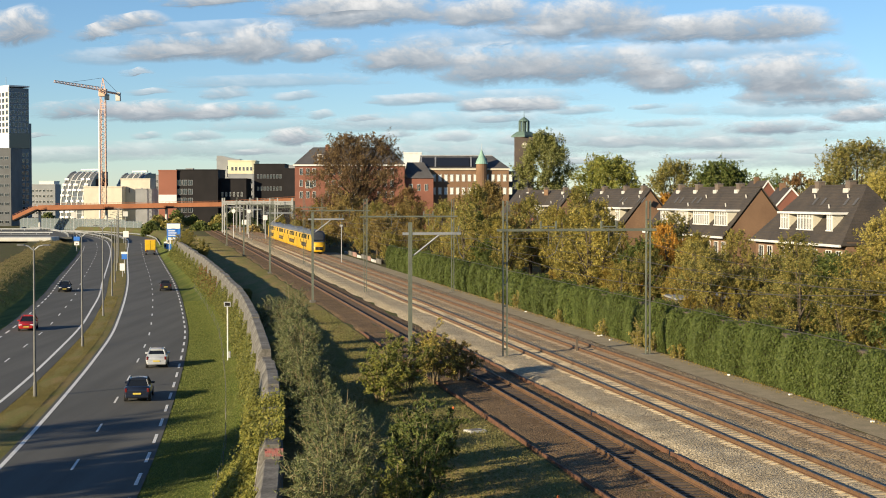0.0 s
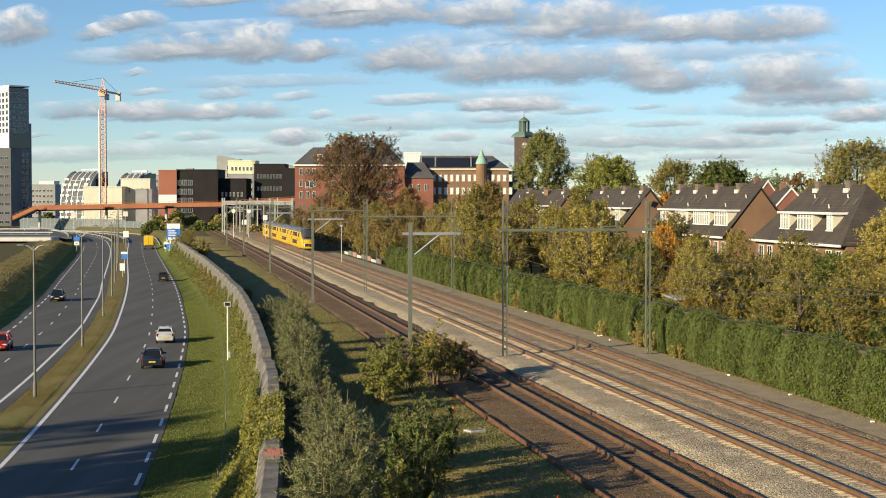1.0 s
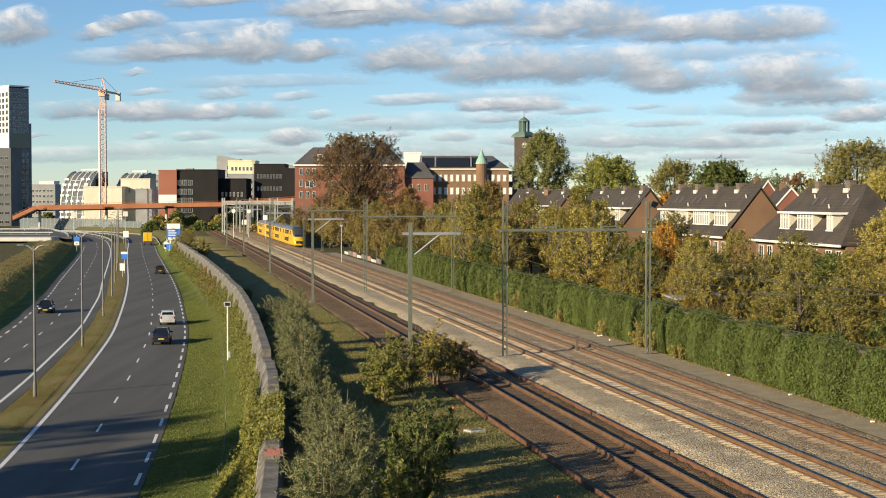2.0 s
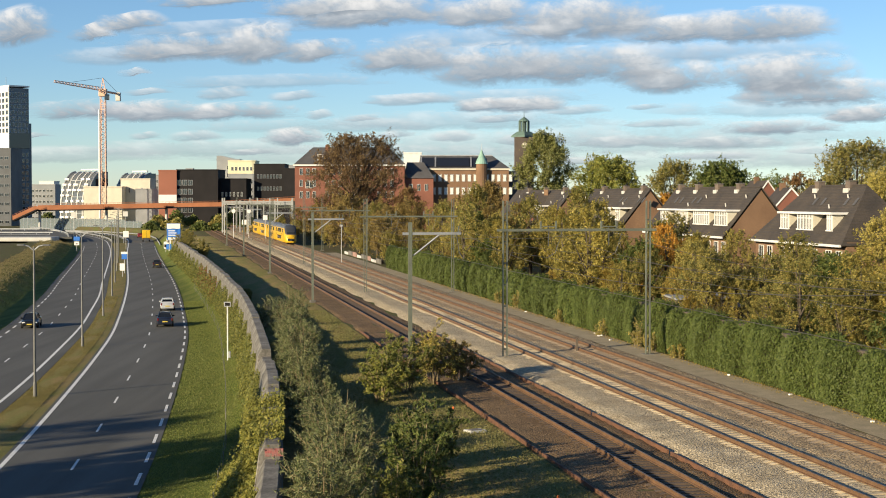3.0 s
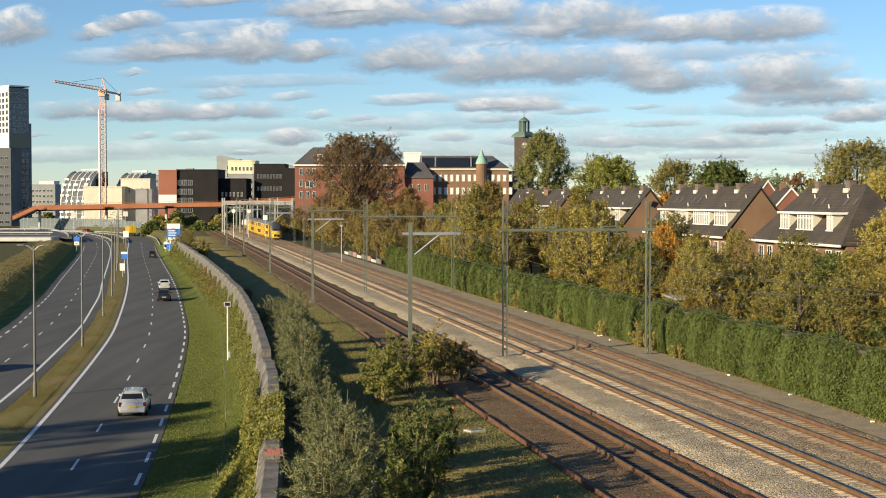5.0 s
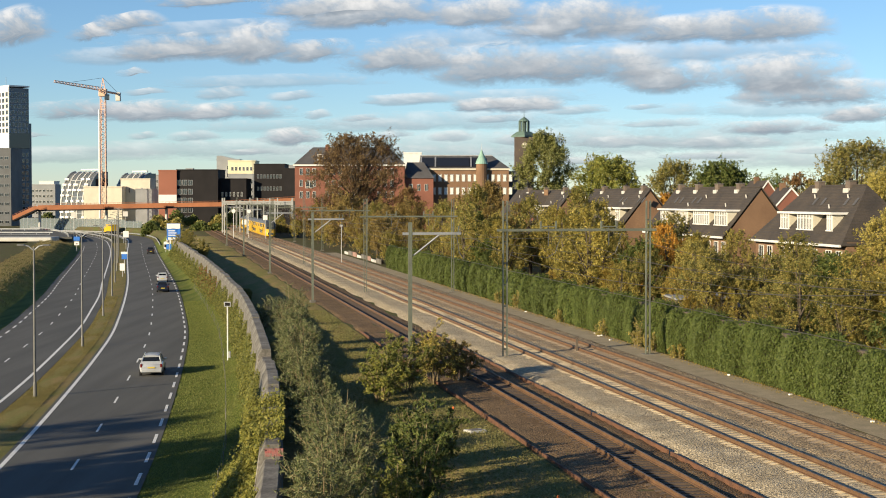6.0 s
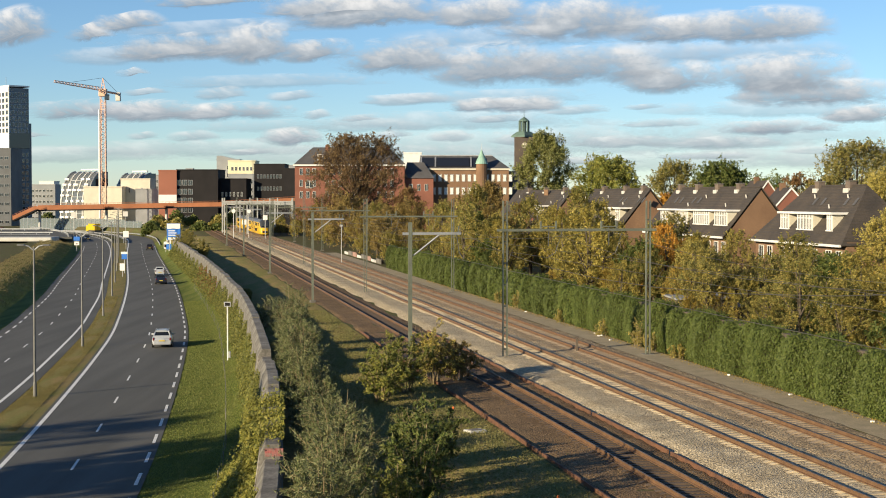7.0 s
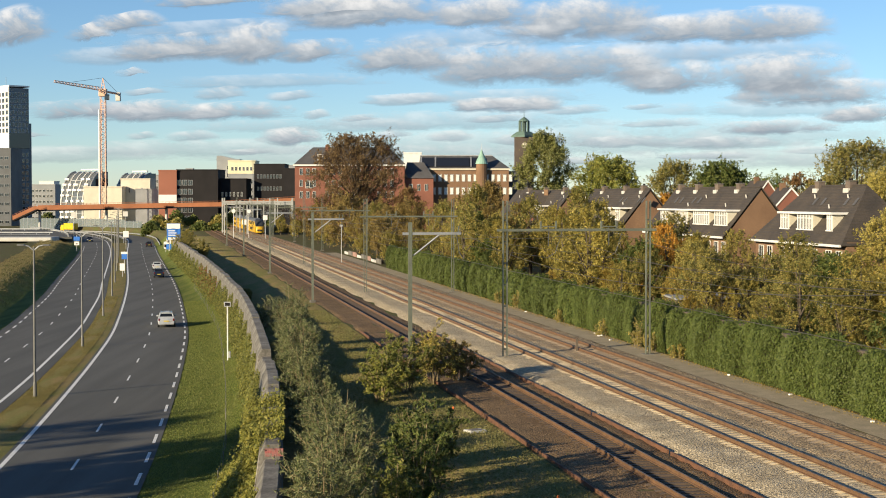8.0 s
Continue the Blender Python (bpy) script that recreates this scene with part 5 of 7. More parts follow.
def orange_bridge():
    """A cycle bridge with solid orange side panels on slim piers, rising from one end."""
    y = 560
    t = thing("cycle_bridge", "orange-brown steel cycle bridge spanning road and railway", "bridge")
    spans = [(-160.42, 6.09, -151.58, 10.09), (-151.58, 10.09, -127.16, 10.51), (-127.16, 10.51, -105.05, 10.93), (-105.05, 10.93, -83.01, 11.24), (-83.01, 11.24, -55.89, 12.96)]
    for i, (x0, z0, x1, z1) in enumerate(spans):
        th = (1.5, 1.75, 1.75, 1.6, 1.2)[i]
        for yy, dx in ((y, 0), (y + 4.2, 0)):
            bm = bmesh.new()
            prism(bm, [(x0, z0 - th), (x1 - 0.05, z1 - th), (x1 - 0.05, z1), (x0, z0)], yy + i * 3, yy + 0.25 + i * 3)
            part("side_panel", bm, M_ORANGE, t)
        bm = bmesh.new()
        prism(bm, [(x0, z0 - th - 0.5), (x1 - 0.05, z1 - th - 0.5), (x1 - 0.05, z1 - th), (x0, z0 - th)], y - 0.2 + i * 3, y + 4.6 + i * 3)
        part("deck", bm, M_BLACKB, t)
        bm = bmesh.new()
        tube(bm, [(x0, y + 0.1 + i * 3, z0 + 0.45), (x1, y + 0.1 + i * 3, z1 + 0.45)], 0.06, 5)
        for k in range(int((x1 - x0) / 1.5)):
            u = k * 1.5 / (x1 - x0)
            box(bm, x0 + k * 1.5 - 0.04, x0 + k * 1.5 + 0.04, y + 0.06 + i * 3, y + 0.14 + i * 3, z0 + (z1 - z0) * u, z0 + (z1 - z0) * u + 0.45)
        part("handrail", bm, M_ORANGE, t)
        if i:
            part("pier", rod([(x0, y + 2 + i * 3, 0), (x0, y + 2 + i * 3, z0 - th - 0.4)], 0.5, 10), M_LCONC, t)
    return t


orange_bridge()


# ---------------------------------------------------------------- terraced houses
M_CHIM = mat("sooty_chimney_brick", (0.15, 0.115, 0.09), (0.11, 0.085, 0.07), 0.8, 9, 0.9, 0, 0.3, 0.25)


def house_row(y0, y1, units, label, dormers, boards, chimneys, hips=(False, False), zr=14.6, ze=8.6):
    """A terrace parallel to the railway. Local x runs across (front at -), local y along the row."""
    ym = (y0 + y1) / 2
    L = (y1 - y0) * 1.017
    hd = 4.75
    t = thing("terraced_house", label, "house", "terraced houses", pose(75.7 - 0.187 * ym, ym, 0, 0, 0, math.degrees(math.atan(0.187))))
    part("wall", bx(-hd + 0.35, hd - 0.35, -L / 2, L / 2, 1.9, ze), M_BRICK2, t)
    ins = [4.6 if hips[0] else 0.0, 5.6 if hips[1] else 0.0]
    along = lambda v: (v - ym) * 1.017
    # gables
    for s in (-1, 1):
        if hips[0 if s < 0 else 1]:
            continue
        bm = bmesh.new()
        prism(bm, [(-hd + 0.35, ze), (hd - 0.35, ze), (0, zr - 0.35)], s * L / 2 - (0.25 if s > 0 else 0), s * L / 2 + (0.25 if s < 0 else 0))
        bmesh.ops.recalc_face_normals(bm, faces=bm.faces[:])
        part("gable", bm, M_BRICK2, t, "brown brick gable end")
    # roof slopes with thickness, rows of tiles as courses
    for s in (-1, 1):
        bm = bmesh.new()
        n = 18
        y_lo, y_hi = -L / 2 - 0.15, L / 2 + 0.15
        ex, ez = hd + 0.35, ze - 0.3
        rows = []
        for k in range(n):
            for u, up in ((k / n, 0.07), ((k + 1) / n, 0.0)):
                rows.append([bm.verts.new((s * ex * (1 - u), y_lo + ins[0] * u, ez + (zr - ez) * u + up)), bm.verts.new((s * ex * (1 - u), y_hi - ins[1] * u, ez + (zr - ez) * u + up))])
        for a, b in zip(rows, rows[1:]):
            bm.faces.new((a[0], a[1], b[1], b[0]))
        r = bmesh.ops.extrude_face_region(bm, geom=bm.faces[:])
        bmesh.ops.translate(bm, vec=(0, 0, -0.14), verts=[v for v in r["geom"] if isinstance(v, bmesh.types.BMVert)])
        bmesh.ops.recalc_face_normals(bm, faces=bm.faces[:])
        part("roof_slope", bm, M_TILE, t)
    for end in (0, 1):
        if not hips[end]:
            continue
        sg = 1 - 2 * end
        bm = bmesh.new()
        y_lo = sg * (-L / 2 - 0.15)
        ex, ez = hd + 0.35, ze - 0.3
        rows = []
        for k in range(18):
            for u, up in ((k / 18, 0.07), ((k + 1) / 18, 0.0)):
                rows.append([bm.verts.new((sx * ex * (1 - u) * 0.999, y_lo + sg * ins[end] * u, ez + (zr - ez) * u + up)) for sx in (-1, 1)])
        for a, b in zip(rows, rows[1:]):
            bm.faces.new((a[0], a[1], b[1], b[0]))
        r = bmesh.ops.extrude_face_region(bm, geom=bm.faces[:])
        bmesh.ops.translate(bm, vec=(0, 0, -0.14), verts=[v for v in r["geom"] if isinstance(v, bmesh.types.BMVert)])
        bmesh.ops.recalc_face_normals(bm, faces=bm.faces[:])
        part("roof_hip", bm, M_TILE, t)
    part("gutter", bx(-hd - 0.55, -hd - 0.3, -L / 2, L / 2, ze - 0.5, ze - 0.25), M_WHITE, t, "white gutter board")
    # ridge tiles
    bm = bmesh.new()
    tube(bm, [(0, -L / 2 + ins[0], zr), (0, L / 2 - ins[1], zr)], 0.14, 6)
    part("ridge", bm, M_TILE, t)
    pitch = (zr - ze + 0.3) / (hd + 0.35)
    zb, zt = ze + 1.25, ze + 2.85
    xb = -(hd + 0.35) + (zb - ze + 0.3) / pitch
    xt = -(hd + 0.35) + (zt - ze + 0.3) / pitch
    # flat white dormer roofs, some running over several windows
    roofs = []
    for k, (b0, b1) in enumerate(boards):
        roofs.append(part("dormer_roof", bx(xb - 0.55, xt + 0.3, along(b0), along(b1), zt + 0.03 * k, zt + 0.03 * k + 0.24, 0.02), M_WHITE, t, "flat white dormer roof"))
    for yc, wide, bi in dormers:
        y, d = along(yc), roofs[bi]
        for s in (-1, 1):
            bm = bmesh.new()
            prism(bm, [(xb - 0.15, zb), (xt + 0.2, zt), (xb - 0.15, zt)], y + s * wide / 2 - 0.06, y + s * wide / 2 + 0.06)
            bmesh.ops.recalc_face_normals(bm, faces=bm.faces[:])
            part("cheek", bm, M_CREAM, d)
        part("front", bx(xb - 0.16, xb - 0.1, y - wide / 2 + 0.06, y + wide / 2 - 0.06, zb - 0.05, zt), M_GLASS, d)
        n = max(2, int(wide / 0.75))
        for k in range(n + 1):
            yy = y - wide / 2 + 0.1 + k * (wide - 0.2) / n
            part("post", bx(xb - 0.23, xb - 0.14, yy - 0.1, yy + 0.1, zb - 0.05, zt), M_WHITE, d)
            if k < n:
                yc2 = yy + (wide - 0.2) / n / 2
                part("glazing_bar", bx(xb - 0.2, xb - 0.15, yc2 - 0.02, yc2 + 0.02, zb, zt), M_WHITE, d)
        part("sill", bx(xb - 0.34, xb - 0.12, y - wide / 2 - 0.05, y + wide / 2 + 0.05, zb - 0.2, zb - 0.05), M_WHITE, d)
        part("rail", bx(xb - 0.24, xb - 0.15, y - wide / 2, y + wide / 2, zt - 0.5, zt - 0.4), M_WHITE, d)
    per = L / units
    for i in range(units):
        y = -L / 2 + per * (i + 0.5)
        for dy in (-1.3, 1.2):
            win_unit(t, -hd + 0.33, y + dy, ze - 2.5, 1.2, 1.5, 90)
            win_unit(t, -hd + 0.33, y + dy, ze - 5.4, 1.3, 1.7, 90)
    for i, yc in enumerate(chimneys):
        yy = along(yc)
        c = part("chimney", bx(-0.4, 0.4, yy - 0.55, yy + 0.55, zr - 1.0, zr + 0.45, 0.02), M_CHIM, t)
        part("cap", bx(-0.47, 0.47, yy - 0.62, yy + 0.62, zr + 0.45, zr + 0.55), M_CONC, c)
        part("flashing", bx(-0.66, -0.41, yy - 0.6, yy + 0.6, zr - 1.0, zr - 0.3), M_LCONC, c, "pale lead flashing")
        for k in (-0.3, 0.3):
            part("pot", rod([(0, yy + k, zr + 0.55), (0, yy + k, zr + 0.8)], [0.13, 0.1], 8), M_BLACKB, c)
        # roof lights beside the chimneys
        if i < 2:
            for dy in (2.2, 4.4):
                part("roof_light", bx(-0.5, 0.5, -0.28, 0.28, 0, 0.08), M_SLATE, t, "grey roof light", m=pose(-1.5, yy - dy, zr - 1.5 * pitch + 0.07, 0, -math.degrees(math.atan(pitch)), 0))
    # vent pipes standing out of the tiles
    for k in range(units):
        yv, xv = -L / 2 + ins[0] + 2 + k * (L - ins[0] - ins[1] - 3) / units, -1.1 - 0.9 * (k % 3)
        part("vent_pipe", rod([(xv, yv, zr + xv * pitch - 0.1), (xv - 0.1, yv, zr + xv * pitch + 0.4)], 0.09, 6), M_LCONC, t)
    part("drainpipe", rod([(-hd + 0.2, -L / 2 + 8, 2), (-hd + 0.2, -L / 2 + 8, ze - 0.4)], 0.06, 6), M_DARKST, t)
    return t


house_row(157, 181, 4, "brown brick terraced houses with hipped tile roof and white dormers", ((173.5, 2.3, 0), (168.1, 4.0, 0), (161.9, 1.3, 0)), ((160.8, 174.9),), (173.0, 165.2), (True, True))
house_row(190, 221, 6, "brown brick terraced houses with brick gable and white dormers", ((215.0, 3.0, 0), (208.0, 5.0, 0), (200.3, 5.8, 1), (193.3, 4.4, 1)), ((204.8, 217.0), (190.8, 204.6)), (219.0, 211.9, 204.3, 196.7))
house_row(233, 263, 5, "brown brick terraced houses with dark roof behind trees", ((241.5, 2.2, 0), (237.0, 2.2, 0)), ((234.5, 244.5),), (245.0, 236.0, 257.0))
house_row(277, 320, 7, "brown brick terraced houses with dark roof far along", ((300.0, 3.0, 0), (288.0, 3.0, 1)), ((297.5, 302.5), (285.0, 291.0)), (282.0, 296.0, 309.0))


def gable_house(x, y, w, depth, ze, zr, label, rot=0.0):
    """A house with its gable to the railway bridge, white verge boards."""
    t = thing("gabled_house", label, "house", "houses behind the terraces", pose(x, y, 0, 0, 0, rot))
    bm = bmesh.new()
    prism(bm, [(-w / 2, 1.9), (w / 2, 1.9), (w / 2, ze), (0, zr - 0.3), (-w / 2, ze)], 0, depth)
    bmesh.ops.recalc_face_normals(bm, faces=bm.faces[:])
    part("wall", bm, M_BRICK, t)
    for s in (-1, 1):
        bm = bmesh.new()
        a, b = (s * (w / 2 + 0.4), ze - 0.4), (0, zr)
        prism(bm, [a, b, (b[0], b[1] - 0.2), (a[0], a[1] - 0.2)], 0.1, depth + 0.2)
        bmesh.ops.recalc_face_normals(bm, faces=bm.faces[:])
        part("roof_slope", bm, M_TILE, t)
        bm = bmesh.new()
        prism(bm, [(a[0], a[1] + 0.05), (b[0], b[1] + 0.05), (b[0], b[1] - 0.25), (a[0], a[1] - 0.25)], -0.15, 0.08)
        bmesh.ops.recalc_face_normals(bm, faces=bm.faces[:])
        part("verge_board", bm, M_WHITE, t)
    part("chimney", bx(-0.4, 0.4, depth * 0.6, depth * 0.6 + 0.8, zr - 1, zr + 0.7), M_BRICK2, t)
    win_unit(t, 0, -0.02, ze - 1.5, 1.0, 1.4)
    return t


gable_house(50.3, 217, 6.4, 9, 11.0, 14.7, "red brick house with white gable boards behind the terrace")
gable_house(56.6, 262, 5.0, 9, 12.6, 16.2, "red brick house with tiled roof farther behind", 8)
gable_house(27.5, 290, 8.0, 12, 10.0, 14.0, "brown house with dark roof among trees", 80)


def far_scrub(x0, x1, y, zt, seed, label, material):
    """A belt of far bushes; nobody could count them."""
    rng = np.random.default_rng(seed)
    n = 6000
    x = rng.uniform(x0, x1, n)
    h = zt * (0.6 + 0.25 * np.sin(x * 0.31 + seed) + 0.2 * np.sin(x * 0.83))
    pts = np.stack([x, y + rng.uniform(-3, 3, n), 0.2 + rng.uniform(0, 1, n) ** 0.6 * h], 1)
    ob = part("far_scrub", leaves("far_scrub", pts, np.tile(np.array([-0.2, -0.6, 0.5]), (n, 1)), 0.5, rng, material, 0.6, 0.9), material)
    tagged(ob, label, "scrub", "", "stuff")


far_scrub(-160, -146, 600, 7.0, 1, "dark bushes under the cycle bridge", L_GREEN)
far_scrub(-108, -62, 585, 8.0, 2, "dark bushes beyond the railway junction", L_GREEN)
far_scrub(-100, -68, 500, 5.0, 7, "dark bushes between road and railway", L_GREEN)
far_scrub(-112, -78, 548, 6.5, 8, "dark bushes before the cycle bridge", L_OLIVE)
far_scrub(-62, -38, 470, 6.0, 3, "brown-green bushes beside the far tracks", L_RUSSET)
far_scrub(-112, -96, 640, 9.0, 4, "dark bushes before the far buildings", L_OLIVE)
far_scrub(80, 420, 420, 15.0, 5, "far belt of trees behind the houses", L_OLIVE)
far_scrub(100, 420, 500, 16.0, 6, "far belt of trees behind the houses", L_BROWN)


def junction_portal(y, x0, x1, h, n):
    """A wide pale portal over the tracks of the junction."""
    t = thing("junction_portal", "wide pale steel portal over the station tracks", "catenary portal", "junction portals", pose((x0 + x1) / 2, y, Z_G))
    w = x1 - x0
    for i in range(n):
        x = -w / 2 + w * i / (n - 1)
        part("mast", bx(x - 0.16, x + 0.16, -0.16, 0.16, -0.2, h - 0.8 * (i % 2)), M_PALE, t)
    bm = bmesh.new()
    for z in (h - 1.9, h - 1.2):
        box(bm, -w / 2, w / 2, -0.12, 0.12, z - 0.1, z + 0.1)
    for i in range(int(w / 1.4)):
        x = -w / 2 + i * 1.4
        tube(bm, [(x, 0, h - 1.9), (x + 0.7, 0, h - 1.2), (x + 1.4, 0, h - 1.9)], 0.05, 4)
    part("beam", bm, M_PALE, t)


M_PALE = mat("pale_mast_paint", (0.36, 0.37, 0.36), (0.29, 0.30, 0.29), 0.5, 8, 0.6, 0.2, 0.05, 0.12)
junction_portal(440, -64.0, -44.0, 10.8, 4)
junction_portal(470, -69.0, -47.0, 10.8, 5)
junction_portal(498, -73.0, -50.0, 10.8, 5)
junction_portal(525, -77.0, -53.0, 10.8, 6)


def signal(x, y, h, label, round_head):
    t = thing("railway_signal", label, "railway signal", "railway signals", pose(x, y, Z_G))
    part("post", rod([(0, 0, -0.2), (0, 0, h)], 0.09, 8), M_ZINC, t)
    if round_head:
        part("head", rod([(0, -0.12, h - 0.2), (0, 0.05, h - 0.2)], 0.55, 16), M_WHITE, t)
    else:
        part("head", bx(-0.6, 0.6, -0.1, 0.1, h - 1.2, h + 0.1, 0.04), M_WHITE, t)


signal(-56.3, 404, 7.6, "signal post with a white round head", True)
signal(-52.2, 404, 7.6, "signal post with a white round head", True)
signal(-52.9, 400, 5.0, "post with a white square board", False)
signal(-47.3, 400, 6.2, "post with a white square board", False)
sl = thing("platform_lamp", "grey post lamp with white head beside the tracks", "lamp post", m=pose(-16.9, 250, Z_G))
part("pole", rod([(0, 0, -0.2), (0, 0, 6.3)], 0.05, 8), M_ZINC, sl)
part("lamp_head", bx(-0.28, 0.28, -0.2, 0.2, 6.3, 6.6, 0.05), M_LCONC, sl)
gw = thing("graffiti_boards", "low pale boards with faded paint beside the tracks", "fence")
for i in range(8):
    y = 250 + i * 6.0
    part("board", bx(-0.05, 0.05, 0, 5.6, 0, 0.85 - 0.3 * (i % 3 == 1)), (M_CONC, M_LCONC, plain("faded_pink_paint", (0.34, 0.21, 0.17), 0.8))[i % 3], gw, m=pose(rail_x(y, 37.0), y, Z_G - 0.05, 0, 0, ANG))


def garden_shed(x, y, w, d, h, roof, label, rot):
    t = thing("garden_shed", label, "shed", "garden sheds", pose(x, y, Z_G, 0, 0, rot))
    part("wall", bx(-w / 2, w / 2, -d / 2, d / 2, -0.1, h), M_BARK, t)
    part("roof", bx(-w / 2 - 0.2, w / 2 + 0.2, -d / 2 - 0.2, d / 2 + 0.2, h, h + 0.14, 0.03), roof, t, m=pose(0, 0, 0, 3, 0, 0))
    part("door", bx(-0.45, 0.45, -d / 2 - 0.04, -d / 2, 0, 1.9), M_DARKST, t)


garden_shed(21.6, 128, 4.6, 3.0, 2.7, M_GREYB, "dark timber garden shed with grey felt roof", 12)
garden_shed(31.4, 119, 3.6, 2.6, 2.6, M_WHITE, "dark timber garden shed with white roof", 20)
garden_shed(24.5, 122, 3.4, 2.6, 2.4, M_SLATE, "dark timber garden shed with dark roof", 5)
mk = thing("track_post", "short dark brown post between the main tracks", "post", m=pose(9.65, 108, Z_RAIL - 0.3))
part("post", bx(-0.07, 0.07, -0.07, 0.07, 0, 1.05, 0.01), M_BARK, mk)
for x, y in ((4.3, 55.8), (0.55, 79.5)):
    mk = thing("marker_peg", "small orange marker peg in the grass", "marker", "marker pegs", pose(x, y, Z_G - 0.12))
    part("peg", rod([(0, 0, -0.1), (0, 0, 0.26)], 0.05, 8), plain("orange_plastic", (0.7, 0.16, 0.03), 0.6), mk)
lr = random.Random(5)
for i in range(9):
    y = lr.uniform(72, 150)
    mk = thing("litter", "small white scrap of litter beside the path", "litter", "litter by the path", pose(rail_x(y, 34.9 + lr.uniform(0, 0.6)), y, Z_G + 0.09, 0, 0, lr.uniform(0, 180)))
    part("scrap", bx(-0.11, 0.11, -0.08, 0.08, 0, 0.09, 0.03), M_WHITE, mk)
mc = thing("manhole_cover", "pale square concrete cover in the grass", "manhole cover", m=pose(1.55, 72.5, Z_G - 0.08, 0, 0, 30))
part("slab", bx(-0.45, 0.45, -0.35, 0.35, -0.05, 0.08, 0.02), M_LCONC, mc)
part("lid", bx(-0.3, 0.3, -0.22, 0.22, 0.08, 0.1), M_CONC, mc)


def parked_van(x, y, label):
    """A white panel van seen from the side of its nose."""
    t = thing("parked_van", label, "van", "parked vans", pose(x, y, 1.45))
    bm = bmesh.new()
    prism(bm, [(-0.95, 0.35), (0.95, 0.35), (0.98, 1.2), (0.86, 2.3), (-0.86, 2.3), (-0.98, 1.2)], 0.0, 4.8)
    bmesh.ops.recalc_face_normals(bm, faces=bm.faces[:])
    bmesh.ops.bevel(bm, geom=bm.edges[:], offset=0.08, segments=2, affect="EDGES")
    part("body", bm, M_WHITE, t)
    part("windscreen", bx(-0.75, 0.75, -0.04, 0.02, 1.3, 2.0), M_GLASS, t)
    for sx in (-0.85, 0.85):
        for wy in (0.9, 3.8):
            part("wheel", rod([(sx - 0.1, wy, 0.34), (sx + 0.1, wy, 0.34)], 0.34, 14), M_BLACK, t)


for i in range(6):
    parked_van(-141.0 + i * 2.75, 700 + (i % 2) * 1.5, "white van parked under the cycle bridge")


# ---------------------------------------------------------------- road furniture
M_LAMP = mat("grey_lamp_paint", (0.17, 0.17, 0.16), (0.13, 0.13, 0.125), 0.8, 10, 0.5, 0.3, 0.05, 0.12)


def street_lamp(y, x):
    t = thing("street_lamp", "tall grey street lamp with two heads on the median", "street lamp", "median street lamps", pose(x, y, 0.05))
    part("pole", rod([(0, 0, -0.2), (0, 0, 0.9), (0, 0, 1.0), (0, 0, 10.0)], [0.12, 0.12, 0.09, 0.055], 10), M_LAMP, t)
    for s in (-1, 1):
        part("arm", rod([(0, 0, 9.75), (s * 0.35, 0, 10.05), (s * 0.7, 0, 10.12)], 0.04, 6), M_ZINC, t)
        h = bx(s * 0.6 - (0.5 if s < 0 else 0), s * 0.6 + (0.5 if s > 0 else 0), -0.12, 0.12, 10.06, 10.17, 0.04)
        part("lamp_head", h, M_LAMP, t)
    return t


y = 99.8
while y < 440:
    mid = (road_r(y) - 4.4 + road_l(y) + 4.1) / 2
    street_lamp(y, mid)
    y += 33.3

vp = thing("sensor_post", "slim white post with a square panel on the verge", "post", m=pose(-17.1, 119, 0.1))
part("pole", rod([(0, 0, -0.2), (0, 0, 4.7)], 0.055, 8), M_WHITE, vp)
o = part("panel", bx(-0.28, 0.28, -0.05, 0.05, 4.55, 4.95, 0.03), M_ZINC, vp)
part("panel_face", bx(-0.2, 0.2, -0.062, -0.05, 4.63, 4.87), M_BLACKB, o)
part("cabinet", bx(0.07, 0.24, -0.1, 0.1, 0.5, 1.0, 0.02), M_ZINC, vp)

M_SIGNBLUE = plain("sign_blue", (0.03, 0.16, 0.55), 0.4)
M_SIGNYEL = plain("sign_yellow", (0.75, 0.55, 0.05), 0.4)
M_RED = plain("sign_red", (0.55, 0.04, 0.04), 0.4)


def direction_sign(x, y, w, z0, z1):
    t = thing("direction_sign", "large blue and white direction sign on two posts", "road sign", m=pose(x, y, 0.05))
    for s in (-0.32, 0.32):
        part("post", rod([(s * w, 0.1, -0.2), (s * w, 0.1, z1 - 0.2)], 0.08, 8), M_ZINC, t)
    p = part("panel", bx(-w / 2, w / 2, -0.04, 0.04, z0, z1, 0.02), M_SIGNBLUE, t, "blue sign panel")
    part("white_field", bx(-w / 2 + 0.06, w / 2 - 0.06, -0.055, -0.042, z0 + (z1 - z0) * 0.68, z1 - 0.06), M_WHITE, p)
    part("white_field", bx(-w / 2 + 0.3, w / 2 - 0.5, -0.055, -0.042, z0 + 0.1, z0 + (z1 - z0) * 0.16), M_WHITE, p)
    for k in range(3):
        part("text_bar", bx(-w / 2 + 0.35, w / 2 - 0.6 - 0.3 * k, -0.055, -0.042, z0 + (z1 - z0) * (0.27 + 0.13 * k), z0 + (z1 - z0) * (0.32 + 0.13 * k)), M_WHITE, p)
    return t


direction_sign(-61.5, 343, 3.1, 3.4, 7.2)


